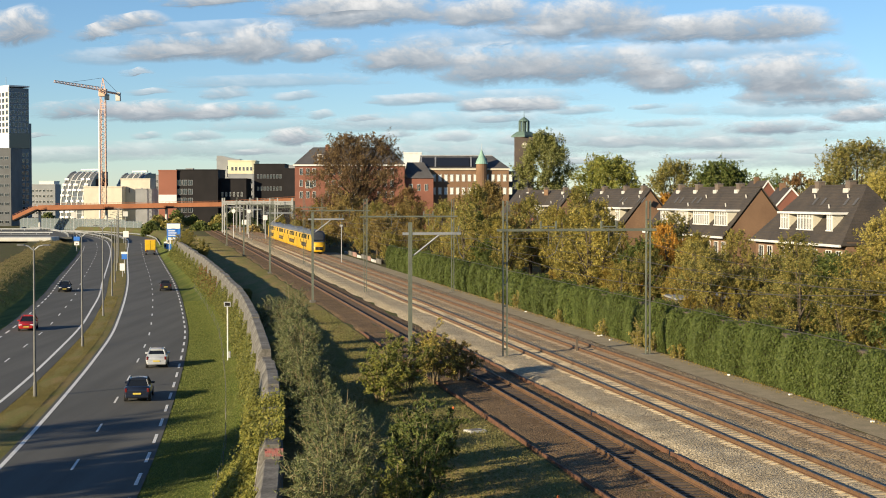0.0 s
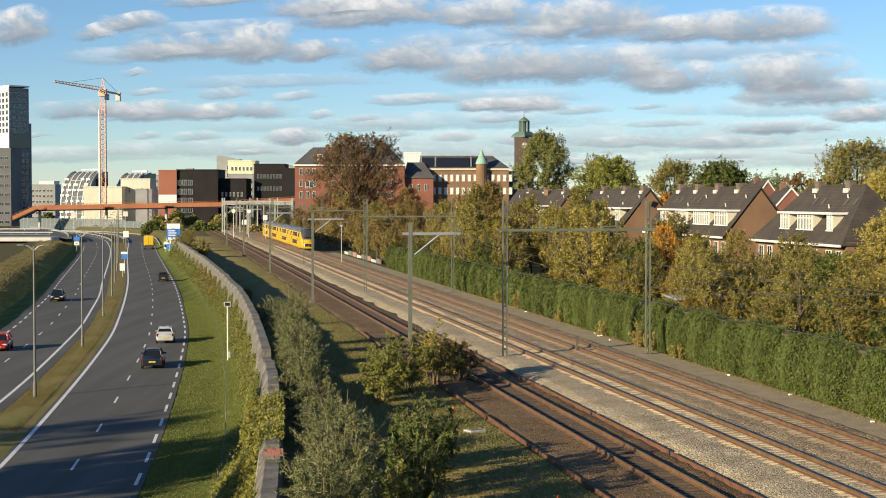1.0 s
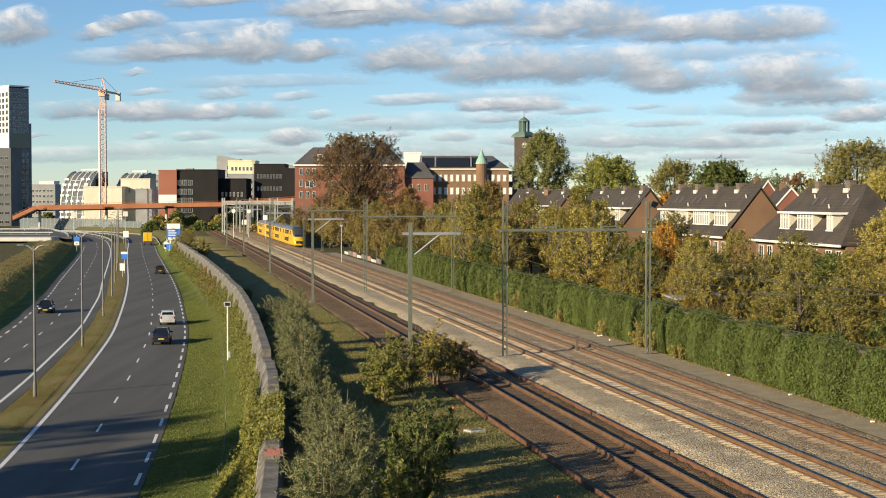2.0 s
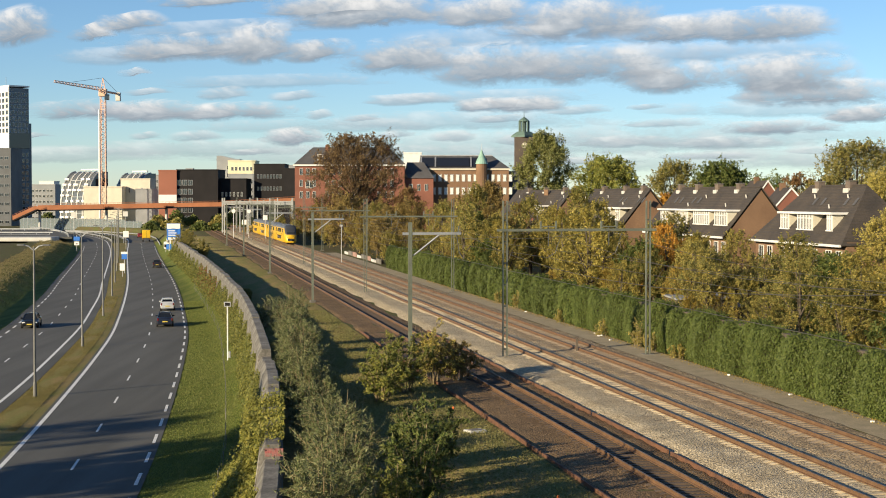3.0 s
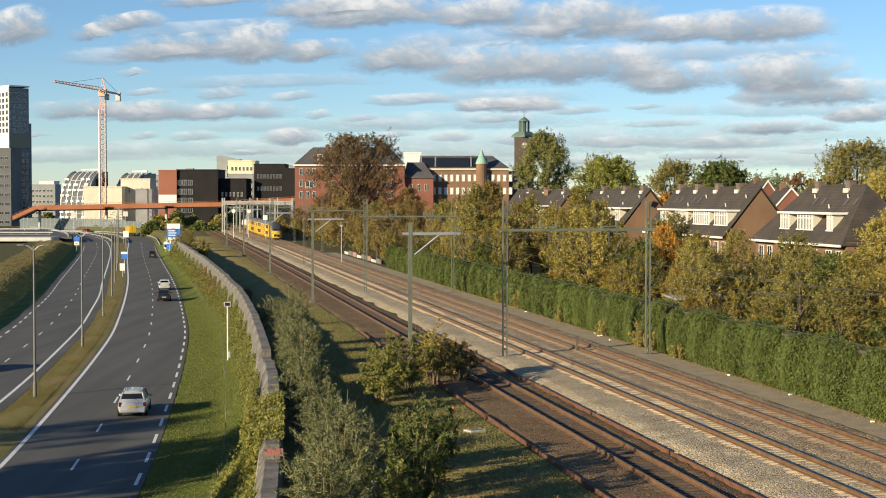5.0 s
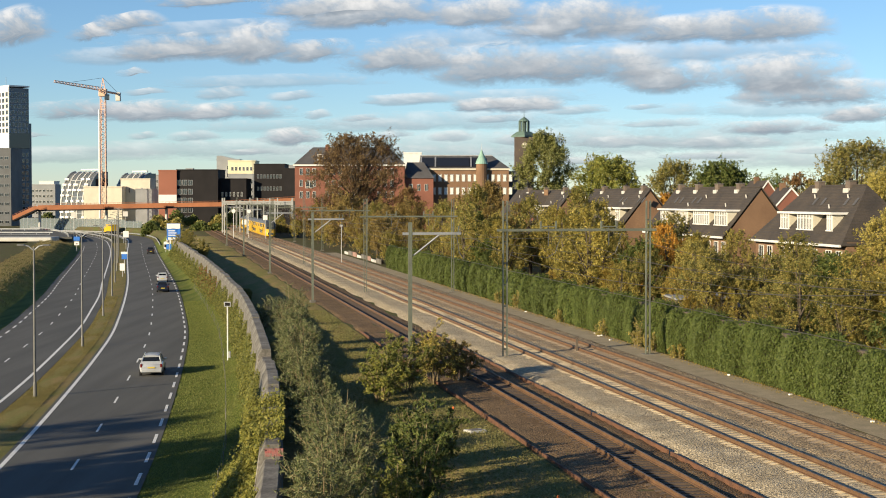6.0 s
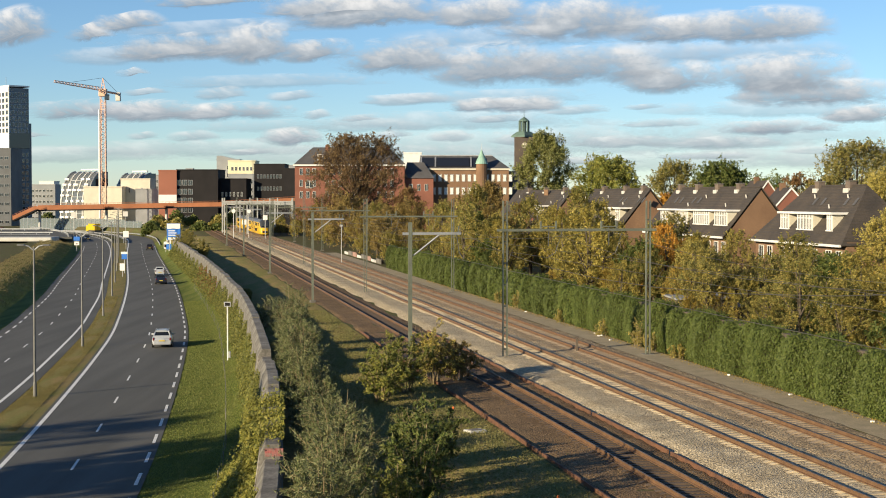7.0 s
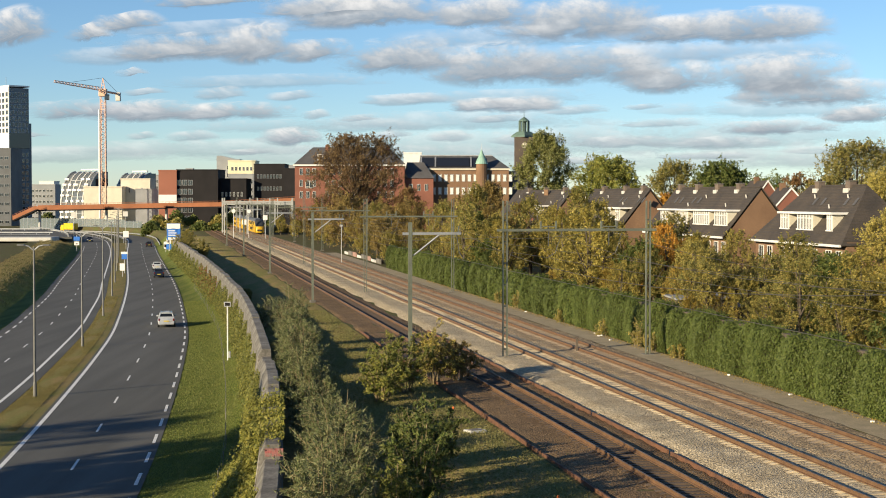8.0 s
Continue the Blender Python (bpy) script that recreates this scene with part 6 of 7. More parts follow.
def small_sign(name, label, x, y, h, panels):
    """A post with flat panels: (z0, z1, width, material)."""
    t = thing(name, label, "road sign", m=pose(x, y, 0.05))
    part("post", rod([(0, 0.06, -0.2), (0, 0.06, h)], 0.06, 8), M_ZINC, t)
    for z0, z1, w, m in panels:
        part("panel", bx(-w / 2, w / 2, -0.03, 0.03, z0, z1, 0.015), m, t)
    return t


small_sign("road_sign", "yellow and white sign with red bars on a post", -63.0, 345, 3.9, [(2.5, 3.7, 1.0, M_WHITE), (2.75, 3.3, 0.6, M_SIGNYEL), (1.2, 2.4, 1.2, M_SIGNBLUE)])
small_sign("road_sign", "yellow and white sign with red bars on a post", -64.6, 350, 3.0, [(1.2, 2.8, 0.9, M_WHITE), (1.5, 2.2, 0.7, M_RED)])
small_sign("road_sign", "blue arrow sign with white plate on the median", -55.6, 262, 3.8, [(2.4, 3.3, 0.95, M_SIGNBLUE), (3.3, 3.7, 1.15, M_WHITE)])
small_sign("road_sign", "white plate on a post in the median", -53.4, 250, 2.3, [(1.0, 2.2, 0.85, M_WHITE)])
small_sign("road_sign", "white square sign on a grey post", -80.2, 380, 4.7, [(3.0, 4.6, 1.4, M_WHITE)])
small_sign("road_sign", "blue sign with red and white marker", -89.0, 365, 4.0, [(2.6, 3.6, 1.5, M_SIGNBLUE), (1.5, 2.4, 1.2, M_WHITE), (1.7, 2.0, 0.5, M_RED)])
small_sign("road_sign", "white back of a sign on a tall post", -118.0, 480, 8.6, [(6.6, 8.4, 1.6, M_LCONC)])
small_sign("road_sign", "white back of a sign on a tall post", -101.0, 478, 8.8, [(7.0, 8.6, 1.6, M_LCONC)])


def guard_rail(f, off, y0, y1, z=0.75, label="pale steel guard rail along the road"):
    t = thing("guard_rail", label, "guard rail")
    bm = bmesh.new()
    ys = np.arange(y0, y1 + 0.1, 6.0)
    a = [(f(y) + off, y, z) for y in ys]
    rings = []
    for p in a:
        rings.append([bm.verts.new((p[0] + dx, p[1], p[2] + dz)) for dx, dz in ((0, -0.32), (0.06, -0.2), (0, -0.1), (0.06, 0), (-0.03, 0), (-0.03, -0.32))])
    for r, s in zip(rings, rings[1:]):
        for k in range(6):
            bm.faces.new((r[k], r[(k + 1) % 6], s[(k + 1) % 6], s[k]))
    bmesh.ops.recalc_face_normals(bm, faces=bm.faces[:])
    part("rail", bm, M_ZINC, t)
    me = bm_mesh("post", bx(-0.05, 0.05, -0.08, 0.08, -0.9, 0.0), M_ZINC)
    for p in a:
        part("post", me, M_ZINC, t, m=pose(*p))


guard_rail(road_r, 4.9, 400, 568)
guard_rail(road_r, -4.9, 430, 560)
guard_rail(road_l, 4.6, 430, 570)


def noise_screen():
    """Glass panes between steel posts, behind the curve of the road."""
    t = thing("noise_screen", "pale green glass noise screen between grey posts", "noise screen")
    g = mat("frosted_green_glass", (0.20, 0.235, 0.245), (0.155, 0.185, 0.195), 0.2, 3, 0.25, 0, 0.02, 0.06)
    g.node_tree.nodes["Principled BSDF"].inputs["Alpha"].default_value = 0.65
    x0, y0, x1, y1 = -166.0, 590.0, -108.0, 540.0
    n = 30
    ang = math.degrees(math.atan2(y1 - y0, x1 - x0))
    L = math.hypot(x1 - x0, y1 - y0) / n
    pane = bm_mesh("pane", bx(0.08, L - 0.08, -0.03, 0.03, 0, 4.2), g)
    post = bm_mesh("post", bx(-0.08, 0.08, -0.1, 0.1, -0.5, 4.5), M_ZINC)
    for i in range(n):
        u = i / n
        z = 0.2 + (0.6 if u < 0.85 else 0)
        h = pose(x0 + (x1 - x0) * u, y0 + (y1 - y0) * u, z, 0, 0, ang)
        part("pane", pane, g, t, m=h)
        part("post", post, M_ZINC, t, m=h)


noise_screen()


def flyover():
    """A pale concrete deck edge over a dark underpass beside the left carriageway."""
    t = thing("flyover", "pale concrete flyover deck over a dark underpass", "flyover", kind="structure")
    part("deck", bx(-170, -111.5, 428, 437, 0.5, 1.75, 0.35), M_LCONC, t)
    part("pier", bx(-119, -116, 430, 432, -2.2, 0.5, 0.1), M_LCONC, t)
    part("pier", bx(-140, -137, 430, 432, -2.2, 0.5, 0.1), M_LCONC, t)
    part("handrail", rod([(-170, 428.3, 2.5), (-112, 428.3, 2.5)], 0.06, 6), M_ZINC, t)


flyover()
ribbon("flyover_road", lambda y: -320.0, lambda y: road_l(y) - 7.0, 437.2, 558, 8, 1.55, M_ASPH, "grey asphalt road on the flyover behind the bank", "road", 0.5)
guard_rail(lambda y: road_l(y) - 7.0, -1.0, 440, 556, 2.3, "pale steel guard rail on the flyover")
for y in (470.0, 520.0):
    gr = thing("guard_rail", "pale steel guard rail across the flyover", "guard rail")
    part("rail", bx(-320, road_l(y) - 12, y, y + 0.12, 2.0, 2.35), M_ZINC, gr)
    me = bm_mesh("post", bx(-0.06, 0.06, -0.1, 0.0, 1.5, 2.0), M_ZINC)
    for k in range(30):
        part("post", me, M_ZINC, gr, m=pose(road_l(y) - 13 - 4 * k, y, 0))
fence = thing("wire_fence", "low leaning wire fence with thin pale posts on the verge", "fence")
for i in range(34):
    y = 48 + i * 5.0
    k = random.Random(i).uniform
    x = wall_x(y) - 2.5
    part("post", rod([(x, y, -0.1), (x + k(-0.12, 0.12), y + k(-0.1, 0.1), 0.95)], 0.022, 6), M_CONC, fence)
for z in (0.5, 1.0):
    part("strand", rod([(wall_x(48 + i * 5.0) - 2.5, 48 + i * 5.0, z) for i in range(34)], 0.006, 4), M_DARKST, fence)


# ---------------------------------------------------------------- vehicles
M_TYRE, M_RIM = M_BLACK, plain("alloy_rim", (0.42, 0.43, 0.44), 0.35, 0.8)
M_CARGLASS = glassmat("car_glass", (0.012, 0.014, 0.016), 0.05)
M_TAIL = plain("red_tail_lamp", (0.13, 0.01, 0.01), 0.25)
M_HEAD = plain("clear_head_lamp", (0.75, 0.76, 0.78), 0.2)
M_PLATE = plain("yellow_plate", (0.62, 0.48, 0.08), 0.5)


def carpaint(name, c, metal=0.3):
    m = plain(name, c, 0.28, metal)
    m.node_tree.nodes["Principled BSDF"].inputs["Coat Weight"].default_value = 0.6
    return m


def loft(bm, stations, mi=0):
    """Rings across the car: (y, half width low, half width belt, z low, z belt, crown)."""
    rings = []
    for y, wl, wb, zl, zb, cr in stations:
        pts = [(-wl * 0.9, zl), (-wl, zl + 0.12), (-wb, (zl + zb) / 2 + 0.05), (-wb * 0.97, zb - 0.06), (-wb * 0.86, zb + cr * 0.6), (0, zb + cr), (wb * 0.86, zb + cr * 0.6), (wb * 0.97, zb - 0.06), (wb, (zl + zb) / 2 + 0.05), (wl, zl + 0.12), (wl * 0.9, zl)]
        rings.append([bm.verts.new((x, y, z)) for x, z in pts])
    n = len(rings[0])
    for a, b in zip(rings, rings[1:]):
        for k in range(n):
            f = bm.faces.new((a[k], a[(k + 1) % n], b[(k + 1) % n], b[k]))
            f.material_index, f.smooth = mi, True
    bm.faces.new(rings[0]).material_index = mi
    bm.faces.new(rings[-1][::-1]).material_index = mi
    bmesh.ops.recalc_face_normals(bm, faces=bm.faces[:])


def make_car(label, paint, kind="hatch", L=4.0, W=1.72, H=1.46):
    """A car facing +y, standing on z = 0. kind: hatch, saloon or estate."""
    t = thing("car", label, "car", "cars on the road")
    h = L / 2
    w = W / 2
    belt = 0.92
    bm = bmesh.new()
    rear_z = belt + (0.06 if kind == "saloon" else 0.0)
    loft(bm, [(-h, w * 0.80, w * 0.86, 0.34, 0.72, 0.03), (-h + 0.06, w * 0.88, w * 0.94, 0.27, rear_z - 0.04, 0.02), (-h + 0.5, w * 0.95, w, 0.22, rear_z, 0.02), (-0.3, w * 0.96, w, 0.20, belt, 0.02), (h - 1.2, w * 0.96, w * 0.99, 0.20, belt - 0.02, 0.03), (h - 0.5, w * 0.93, w * 0.95, 0.22, belt - 0.17, 0.05), (h - 0.08, w * 0.85, w * 0.86, 0.25, 0.66, 0.05), (h, w * 0.72, w * 0.74, 0.32, 0.55, 0.03)])
    part("body", bm, paint, t)
    yr0, yr1 = {"hatch": (-h + 0.12, -h + 0.72), "saloon": (-h + 0.7, -h + 1.4), "estate": (-h + 0.1, -h + 0.66)}[kind]
    yf0, yf1 = h - 1.05, h - 1.75
    wb, wt = w * 0.87, w * 0.64
    bm = bmesh.new()
    lo = [bm.verts.new(p) for p in ((-wb, yr0, belt - 0.03), (wb, yr0, belt - 0.03), (wb, yf0, belt - 0.05), (-wb, yf0, belt - 0.05))]
    hi = [bm.verts.new(p) for p in ((-wt, yr1, H - 0.05), (wt, yr1, H - 0.05), (wt, yf1, H - 0.04), (-wt, yf1, H - 0.04))]
    for i in range(4):
        bm.faces.new((lo[i], lo[(i + 1) % 4], hi[(i + 1) % 4], hi[i]))
    bm.faces.new(hi)
    bm.faces.new(lo[::-1])
    bmesh.ops.recalc_face_normals(bm, faces=bm.faces[:])
    part("windows", bm, M_CARGLASS, t, "dark glazed cabin").name = "cabin_glass"
    bm = bmesh.new()
    arch = [(-wt - 0.05, H - 0.12), (-wt * 0.9, H - 0.045), (-wt * 0.5, H - 0.008), (0, H), (wt * 0.5, H - 0.008), (wt * 0.9, H - 0.045), (wt + 0.05, H - 0.12)]
    prism(bm, arch, yr1 - 0.1, yf1 + 0.06)
    bmesh.ops.recalc_face_normals(bm, faces=bm.faces[:])
    for f in bm.faces:
        f.smooth = len(f.verts) == 4
    part("roof", bm, paint, t)
    for sx in (-1, 1):
        for a, b in ((yr0, yr1), (yf0, yf1)):
            part("pillar", rod([(sx * wb, a, belt - 0.04), (sx * wt, b, H - 0.04)], 0.055, 6), paint, t)
        part("pillar", rod([(sx * wb, -0.15, belt - 0.04), (sx * wt, -0.15, H - 0.04)], 0.045, 6), paint, t)
        part("mirror", bx(sx * (w + 0.02) - 0.11, sx * (w + 0.02) + 0.11, h - 1.5, h - 1.38, belt - 0.02, belt + 0.13, 0.03), paint, t)
        part("tail_lamp", bx(sx * w * 0.82 - 0.08, sx * w * 0.82 + 0.08, -h - 0.012, -h + 0.14, 0.66, 0.92, 0.03), M_TAIL, t)
        part("head_lamp", bx(sx * w * 0.66 - 0.17, sx * w * 0.66 + 0.17, h - 0.22, h - 0.02, 0.56, 0.68, 0.02), M_HEAD, t)
        for wy in (-h + 0.72, h - 0.82):
            wh = part("wheel", rod([(sx * (w - 0.2), wy, 0.31), (sx * (w + 0.005), wy, 0.31)], 0.31, 18), M_TYRE, t)
            part("rim", rod([(sx * (w - 0.05), wy, 0.31), (sx * (w + 0.015), wy, 0.31)], 0.2, 14), M_RIM, wh)
    part("rear_bumper", bx(-w * 0.86, w * 0.86, -h - 0.04, -h + 0.1, 0.30, 0.52, 0.04), paint, t)
    part("number_plate", bx(-0.26, 0.26, -h - 0.05, -h - 0.035, 0.52 if kind != "estate" else 0.6, 0.63 if kind != "estate" else 0.71), M_PLATE, t, "plain yellow plate")
    part("front_plate", bx(-0.26, 0.26, h + 0.0, h + 0.02, 0.38, 0.49), M_PLATE, t, "plain yellow plate")
    part("grille", bx(-0.4, 0.4, h - 0.05, h + 0.012, 0.5, 0.58), M_BLACK, t)
    if kind != "saloon":
        bm = bmesh.new()
        u = 0.3
        lo2 = [bm.verts.new((sx * w * 0.9, yr0 - 0.05 + dy, belt - 0.06)) for sx, dy in ((-1, 0), (1, 0), (1, 0.14), (-1, 0.14))]
        hi2 = [bm.verts.new((sx * (wb + (wt - wb) * u + 0.02), yr0 + (yr1 - yr0) * u - 0.05 + dy, belt + (H - belt) * u)) for sx, dy in ((-1, 0), (1, 0), (1, 0.14), (-1, 0.14))]
        for i in range(4):
            bm.faces.new((lo2[i], lo2[(i + 1) % 4], hi2[(i + 1) % 4], hi2[i]))
        bm.faces.new(hi2)
        bm.faces.new(lo2[::-1])
        bmesh.ops.recalc_face_normals(bm, faces=bm.faces[:])
        bmesh.ops.bevel(bm, geom=bm.edges[:], offset=0.025, segments=2, affect="EDGES")
        part("tailgate", bm, paint, t)
    part("rear_screen_bar", bx(-wt * 0.9, wt * 0.9, yr1 - 0.08, yr1 + 0.02, H - 0.09, H - 0.055), M_BLACK, t)
    return t


def make_truck():
    """A yellow box truck seen from behind."""
    t = thing("truck", "yellow box truck with grey chassis", "truck", "cars on the road")
    yel = carpaint("yellow_truck_paint", (0.72, 0.46, 0.02), 0.0)
    part("cargo_box", bx(-1.2, 1.2, -3.6, 1.6, 1.1, 3.45, 0.06), yel, t)
    part("rear_door", bx(-1.1, 1.1, -3.66, -3.6, 1.2, 3.3), yel, t)
    part("door_gap", bx(-0.03, 0.03, -3.68, -3.66, 1.2, 3.3), M_BLACK, t)
    bm = bmesh.new()
    prism(bm, [(1.75, 0.7), (3.6, 0.7), (3.6, 1.8), (3.2, 2.75), (1.75, 2.85)], -1.1, 1.1)
    bmesh.ops.rotate(bm, cent=(0, 0, 0), matrix=Matrix.Rotation(radians(90), 3, "Z"), verts=bm.verts)
    bmesh.ops.recalc_face_normals(bm, faces=bm.faces[:])
    part("cab", bm, yel, t)
    part("chassis", bx(-0.9, 0.9, -3.5, 3.3, 0.6, 1.05), M_DARKST, t)
    part("under_run_bar", bx(-1.15, 1.15, -3.62, -3.5, 0.5, 0.75), M_DARKST, t)
    for sx in (-1, 1):
        part("tail_lamp", bx(sx * 0.95 - 0.14, sx * 0.95 + 0.14, -3.66, -3.6, 0.8, 0.98), M_TAIL, t)
        for wy in (-2.3, 2.6):
            wh = part("wheel", rod([(sx * 0.75, wy, 0.46), (sx * 1.12, wy, 0.46)], 0.46, 18), M_TYRE, t)
            part("rim", rod([(sx * 1.0, wy, 0.46), (sx * 1.13, wy, 0.46)], 0.26, 12), M_RIM, wh)
    return t


CAR_SEDAN = make_car("dark blue saloon car driving on the road", carpaint("dark_blue_paint", (0.018, 0.024, 0.042)), "saloon", 4.3, 1.72, 1.43)
CAR_SILVER = make_car("silver-white hatchback car driving on the road", carpaint("silver_white_paint", (0.56, 0.58, 0.60)), "hatch", 3.9, 1.68, 1.45)
CAR_SMALL = make_car("small dark grey car driving on the road", carpaint("dark_grey_paint", (0.03, 0.028, 0.03)), "hatch", 3.7, 1.65, 1.5)
CAR_WAGON = make_car("silver estate car with roof rails driving on the road", carpaint("silver_paint", (0.50, 0.52, 0.54)), "estate", 4.6, 1.78, 1.5)
CAR_RED = make_car("bright red car with lit front driving on the road", carpaint("red_paint", (0.42, 0.02, 0.015), 0.0), "hatch", 3.9, 1.68, 1.45)
CAR_BLACK = make_car("black saloon car driving on the road", carpaint("black_paint", (0.012, 0.013, 0.015)), "saloon", 4.4, 1.75, 1.42)
CAR_FAR_RED = make_car("dark red car far ahead on the road", carpaint("dark_red_paint", (0.22, 0.02, 0.02), 0.0), "hatch", 3.9, 1.68, 1.45)
CAR_FAR = make_car("dark green car on the far curve", carpaint("dark_green_paint", (0.03, 0.06, 0.04)), "estate", 4.3, 1.74, 1.5)
CAR_ONCOMING = make_car("dark blue car coming round the far curve", carpaint("navy_paint", (0.02, 0.03, 0.06)), "hatch", 4.0, 1.7, 1.45)
TRUCK = make_truck()
for s in (-0.62, 0.62):
    part("roof_rail", rod([(s * 0.95, -1.6, 1.5), (s * 0.95, -1.4, 1.56), (s * 0.95, 0.3, 1.56), (s * 0.95, 0.5, 1.5)], 0.025, 6), M_DARKST, CAR_WAGON)


# ---------------------------------------------------------------- train
def make_train():
    """A four-coach double-deck train; its tail cab is at y = 0, the train lies towards +y."""
    t = thing("double_deck_train", "yellow double-deck train with dark windows and grey roof", "train")
    yel = mat("train_yellow", (0.62, 0.37, 0.015), (0.54, 0.32, 0.015), 0.2, 4, 0.4, 0, 0.03, 0.06)
    blue = plain("train_blue", (0.02, 0.04, 0.16), 0.4)
    grey = mat("train_roof_grey", (0.16, 0.17, 0.185), (0.12, 0.13, 0.145), 0.3, 5, 0.5, 0.2, 0.05, 0.12)
    L = 26.6
    prof = [(-1.38, 0.35), (-1.5, 0.75), (-1.5, 2.3), (-1.47, 3.3), (-1.33, 3.85)]
    roof = [(-1.33, 3.85), (-1.15, 4.25), (-0.75, 4.55), (0, 4.66), (0.75, 4.55), (1.15, 4.25), (1.33, 3.85)]
    win_up = bm_mesh("upper_window", bx(-0.04, 0.04, -1.1, 1.1, 0, 0.95, 0.03), M_CARGLASS)
    win_lo = bm_mesh("lower_window", bx(-0.04, 0.04, -1.1, 1.1, 0, 0.9, 0.03), M_CARGLASS)
    hood = mat("train_dark_hood", (0.05, 0.055, 0.065), (0.035, 0.04, 0.045), 0.3, 5, 0.5, 0.1, 0.05, 0.12)
    door = bm_mesh("door", bx(-0.035, 0.035, -0.7, 0.7, 0, 2.0, 0.03), yel)
    door_glass = bm_mesh("door_glass", bx(-0.05, 0.05, -0.4, 0.4, 0, 0.8, 0.02), M_CARGLASS)
    for c in range(4):
        y0 = c * (L + 0.7)
        a = y0 + (2.6 if c == 0 else 0.0)
        b = y0 + L - (2.6 if c == 3 else 0.0)
        bm = bmesh.new()
        prism(bm, prof + [(-x, z) for x, z in prof[::-1]], a, b)
        bmesh.ops.recalc_face_normals(bm, faces=bm.faces[:])
        coach = part("coach_body", bm, yel, t)
        bm = bmesh.new()
        prism(bm, roof, a, b)
        bmesh.ops.recalc_face_normals(bm, faces=bm.faces[:])
        part("roof", bm, grey, coach, "grey curved roof")
        for s in (-1, 1):
            for k in range(8):
                y = a + 3.4 + k * (b - a - 6.8) / 7
                if k in (1, 6):
                    part("door", door, yel, coach, "yellow double door", m=pose(s * 1.5, y, 0.7))
                    part("door_glass", door_glass, M_CARGLASS, coach, m=pose(s * 1.5, y, 1.7))
                    continue
                part("upper_window", win_up, M_CARGLASS, coach, m=pose(s * 1.46, y, 2.75, 0, -s * 3, 0))
                if k not in (0, 7):
                    part("lower_window", win_lo, M_CARGLASS, coach, m=pose(s * 1.5, y, 1.05))
            part("skirt", bx(s * 1.3 - 0.05, s * 1.3 + 0.05, a + 4.5, b - 4.5, 0.2, 0.5), M_DARKST, coach)
        for wy in (y0 + 3.6, y0 + L - 3.6):
            bm = bmesh.new()
            box(bm, -1.05, 1.05, wy - 1.6, wy + 1.6, 0.3, 0.6)
            for sy in (-1.25, 1.25):
                for sx in (-0.75, 0.75):
                    tube(bm, [(sx - 0.07, wy + sy, 0.45), (sx + 0.07, wy + sy, 0.45)], 0.45, 14)
            part("bogie", bm, M_DARKST, coach)
        if c < 3:
            part("gangway", bx(-1.1, 1.1, b, b + 0.7, 0.6, 3.9), M_BLACK, t)
        part("roof_unit", bx(-0.8, 0.8, y0 + 10, y0 + 14, 4.5, 4.78, 0.05), grey, coach)
    for end in (0, 1):
        y_tip, s = (0.0, 1) if end == 0 else (4 * L + 2.1, -1)
        bm = bmesh.new()
        st = [(0.0, 0.62, 0.35, 1.55), (0.12, 1.0, 0.32, 1.75), (0.6, 1.25, 0.3, 2.35), (1.6, 1.42, 0.33, 3.55), (2.3, 1.48, 0.35, 3.8), (2.6, 1.5, 0.35, 3.85)]
        rings = []
        for d, w, z0, z1 in st:
            zz = [(-w * 0.9, z0), (-w, z0 + 0.35), (-w, (z0 + z1) / 2), (-w * 0.92, z1), (w * 0.92, z1), (w, (z0 + z1) / 2), (w, z0 + 0.35), (w * 0.9, z0)]
            rings.append([bm.verts.new((x, y_tip + s * d, z)) for x, z in zz])
        for r, q in zip(rings, rings[1:]):
            for k in range(8):
                bm.faces.new((r[k], r[(k + 1) % 8], q[(k + 1) % 8], q[k])).smooth = True
        bm.faces.new(rings[0])
        bm.faces.new(rings[-1][::-1])
        bmesh.ops.recalc_face_normals(bm, faces=bm.faces[:])
        cab = part("cab", bm, yel, t, "rounded yellow driving cab")
        bm = bmesh.new()
        st = [(0.55, 1.05, 2.3, 2.34), (0.75, 1.2, 2.3, 2.7), (1.5, 1.33, 2.9, 3.85), (2.1, 1.34, 3.3, 4.35), (2.6, 1.33, 3.75, 4.62)]
        rings = []
        for d, w, z0, z1 in st:
            zz = [(-w, z0), (-w * 1.02, z0 + 0.6 * (z1 - z0)), (-w * 0.7, z1), (w * 0.7, z1), (w * 1.02, z0 + 0.6 * (z1 - z0)), (w, z0)]
            rings.append([bm.verts.new((x, y_tip + s * d, z)) for x, z in zz])
        for r, q in zip(rings, rings[1:]):
            for k in range(6):
                bm.faces.new((r[k], r[(k + 1) % 6], q[(k + 1) % 6], q[k])).smooth = True
        bm.faces.new(rings[0])
        bm.faces.new(rings[-1][::-1])
        bmesh.ops.recalc_face_normals(bm, faces=bm.faces[:])
        part("cab_hood", bm, hood, cab, "dark grey hood over the cab")
        o = part("windscreen", bx(-0.95, 0.95, -0.04, 0.04, -0.5, 0.5, 0.05), M_CARGLASS, cab, m=pose(0, y_tip + s * 1.0, 2.98, -s * 38, 0, 0))
        part("nose_panel", bx(-0.75, 0.75, -0.05, 0.05, -0.32, 0.32, 0.06), M_BLACK, cab, "black coupler recess", m=pose(0, y_tip + s * 0.03, 1.05, 0, 0, 0))
        part("coupler", rod([(0, y_tip - s * 0.45, 0.95), (0, y_tip + s * 0.1, 0.95)], 0.16, 10), M_DARKST, cab)
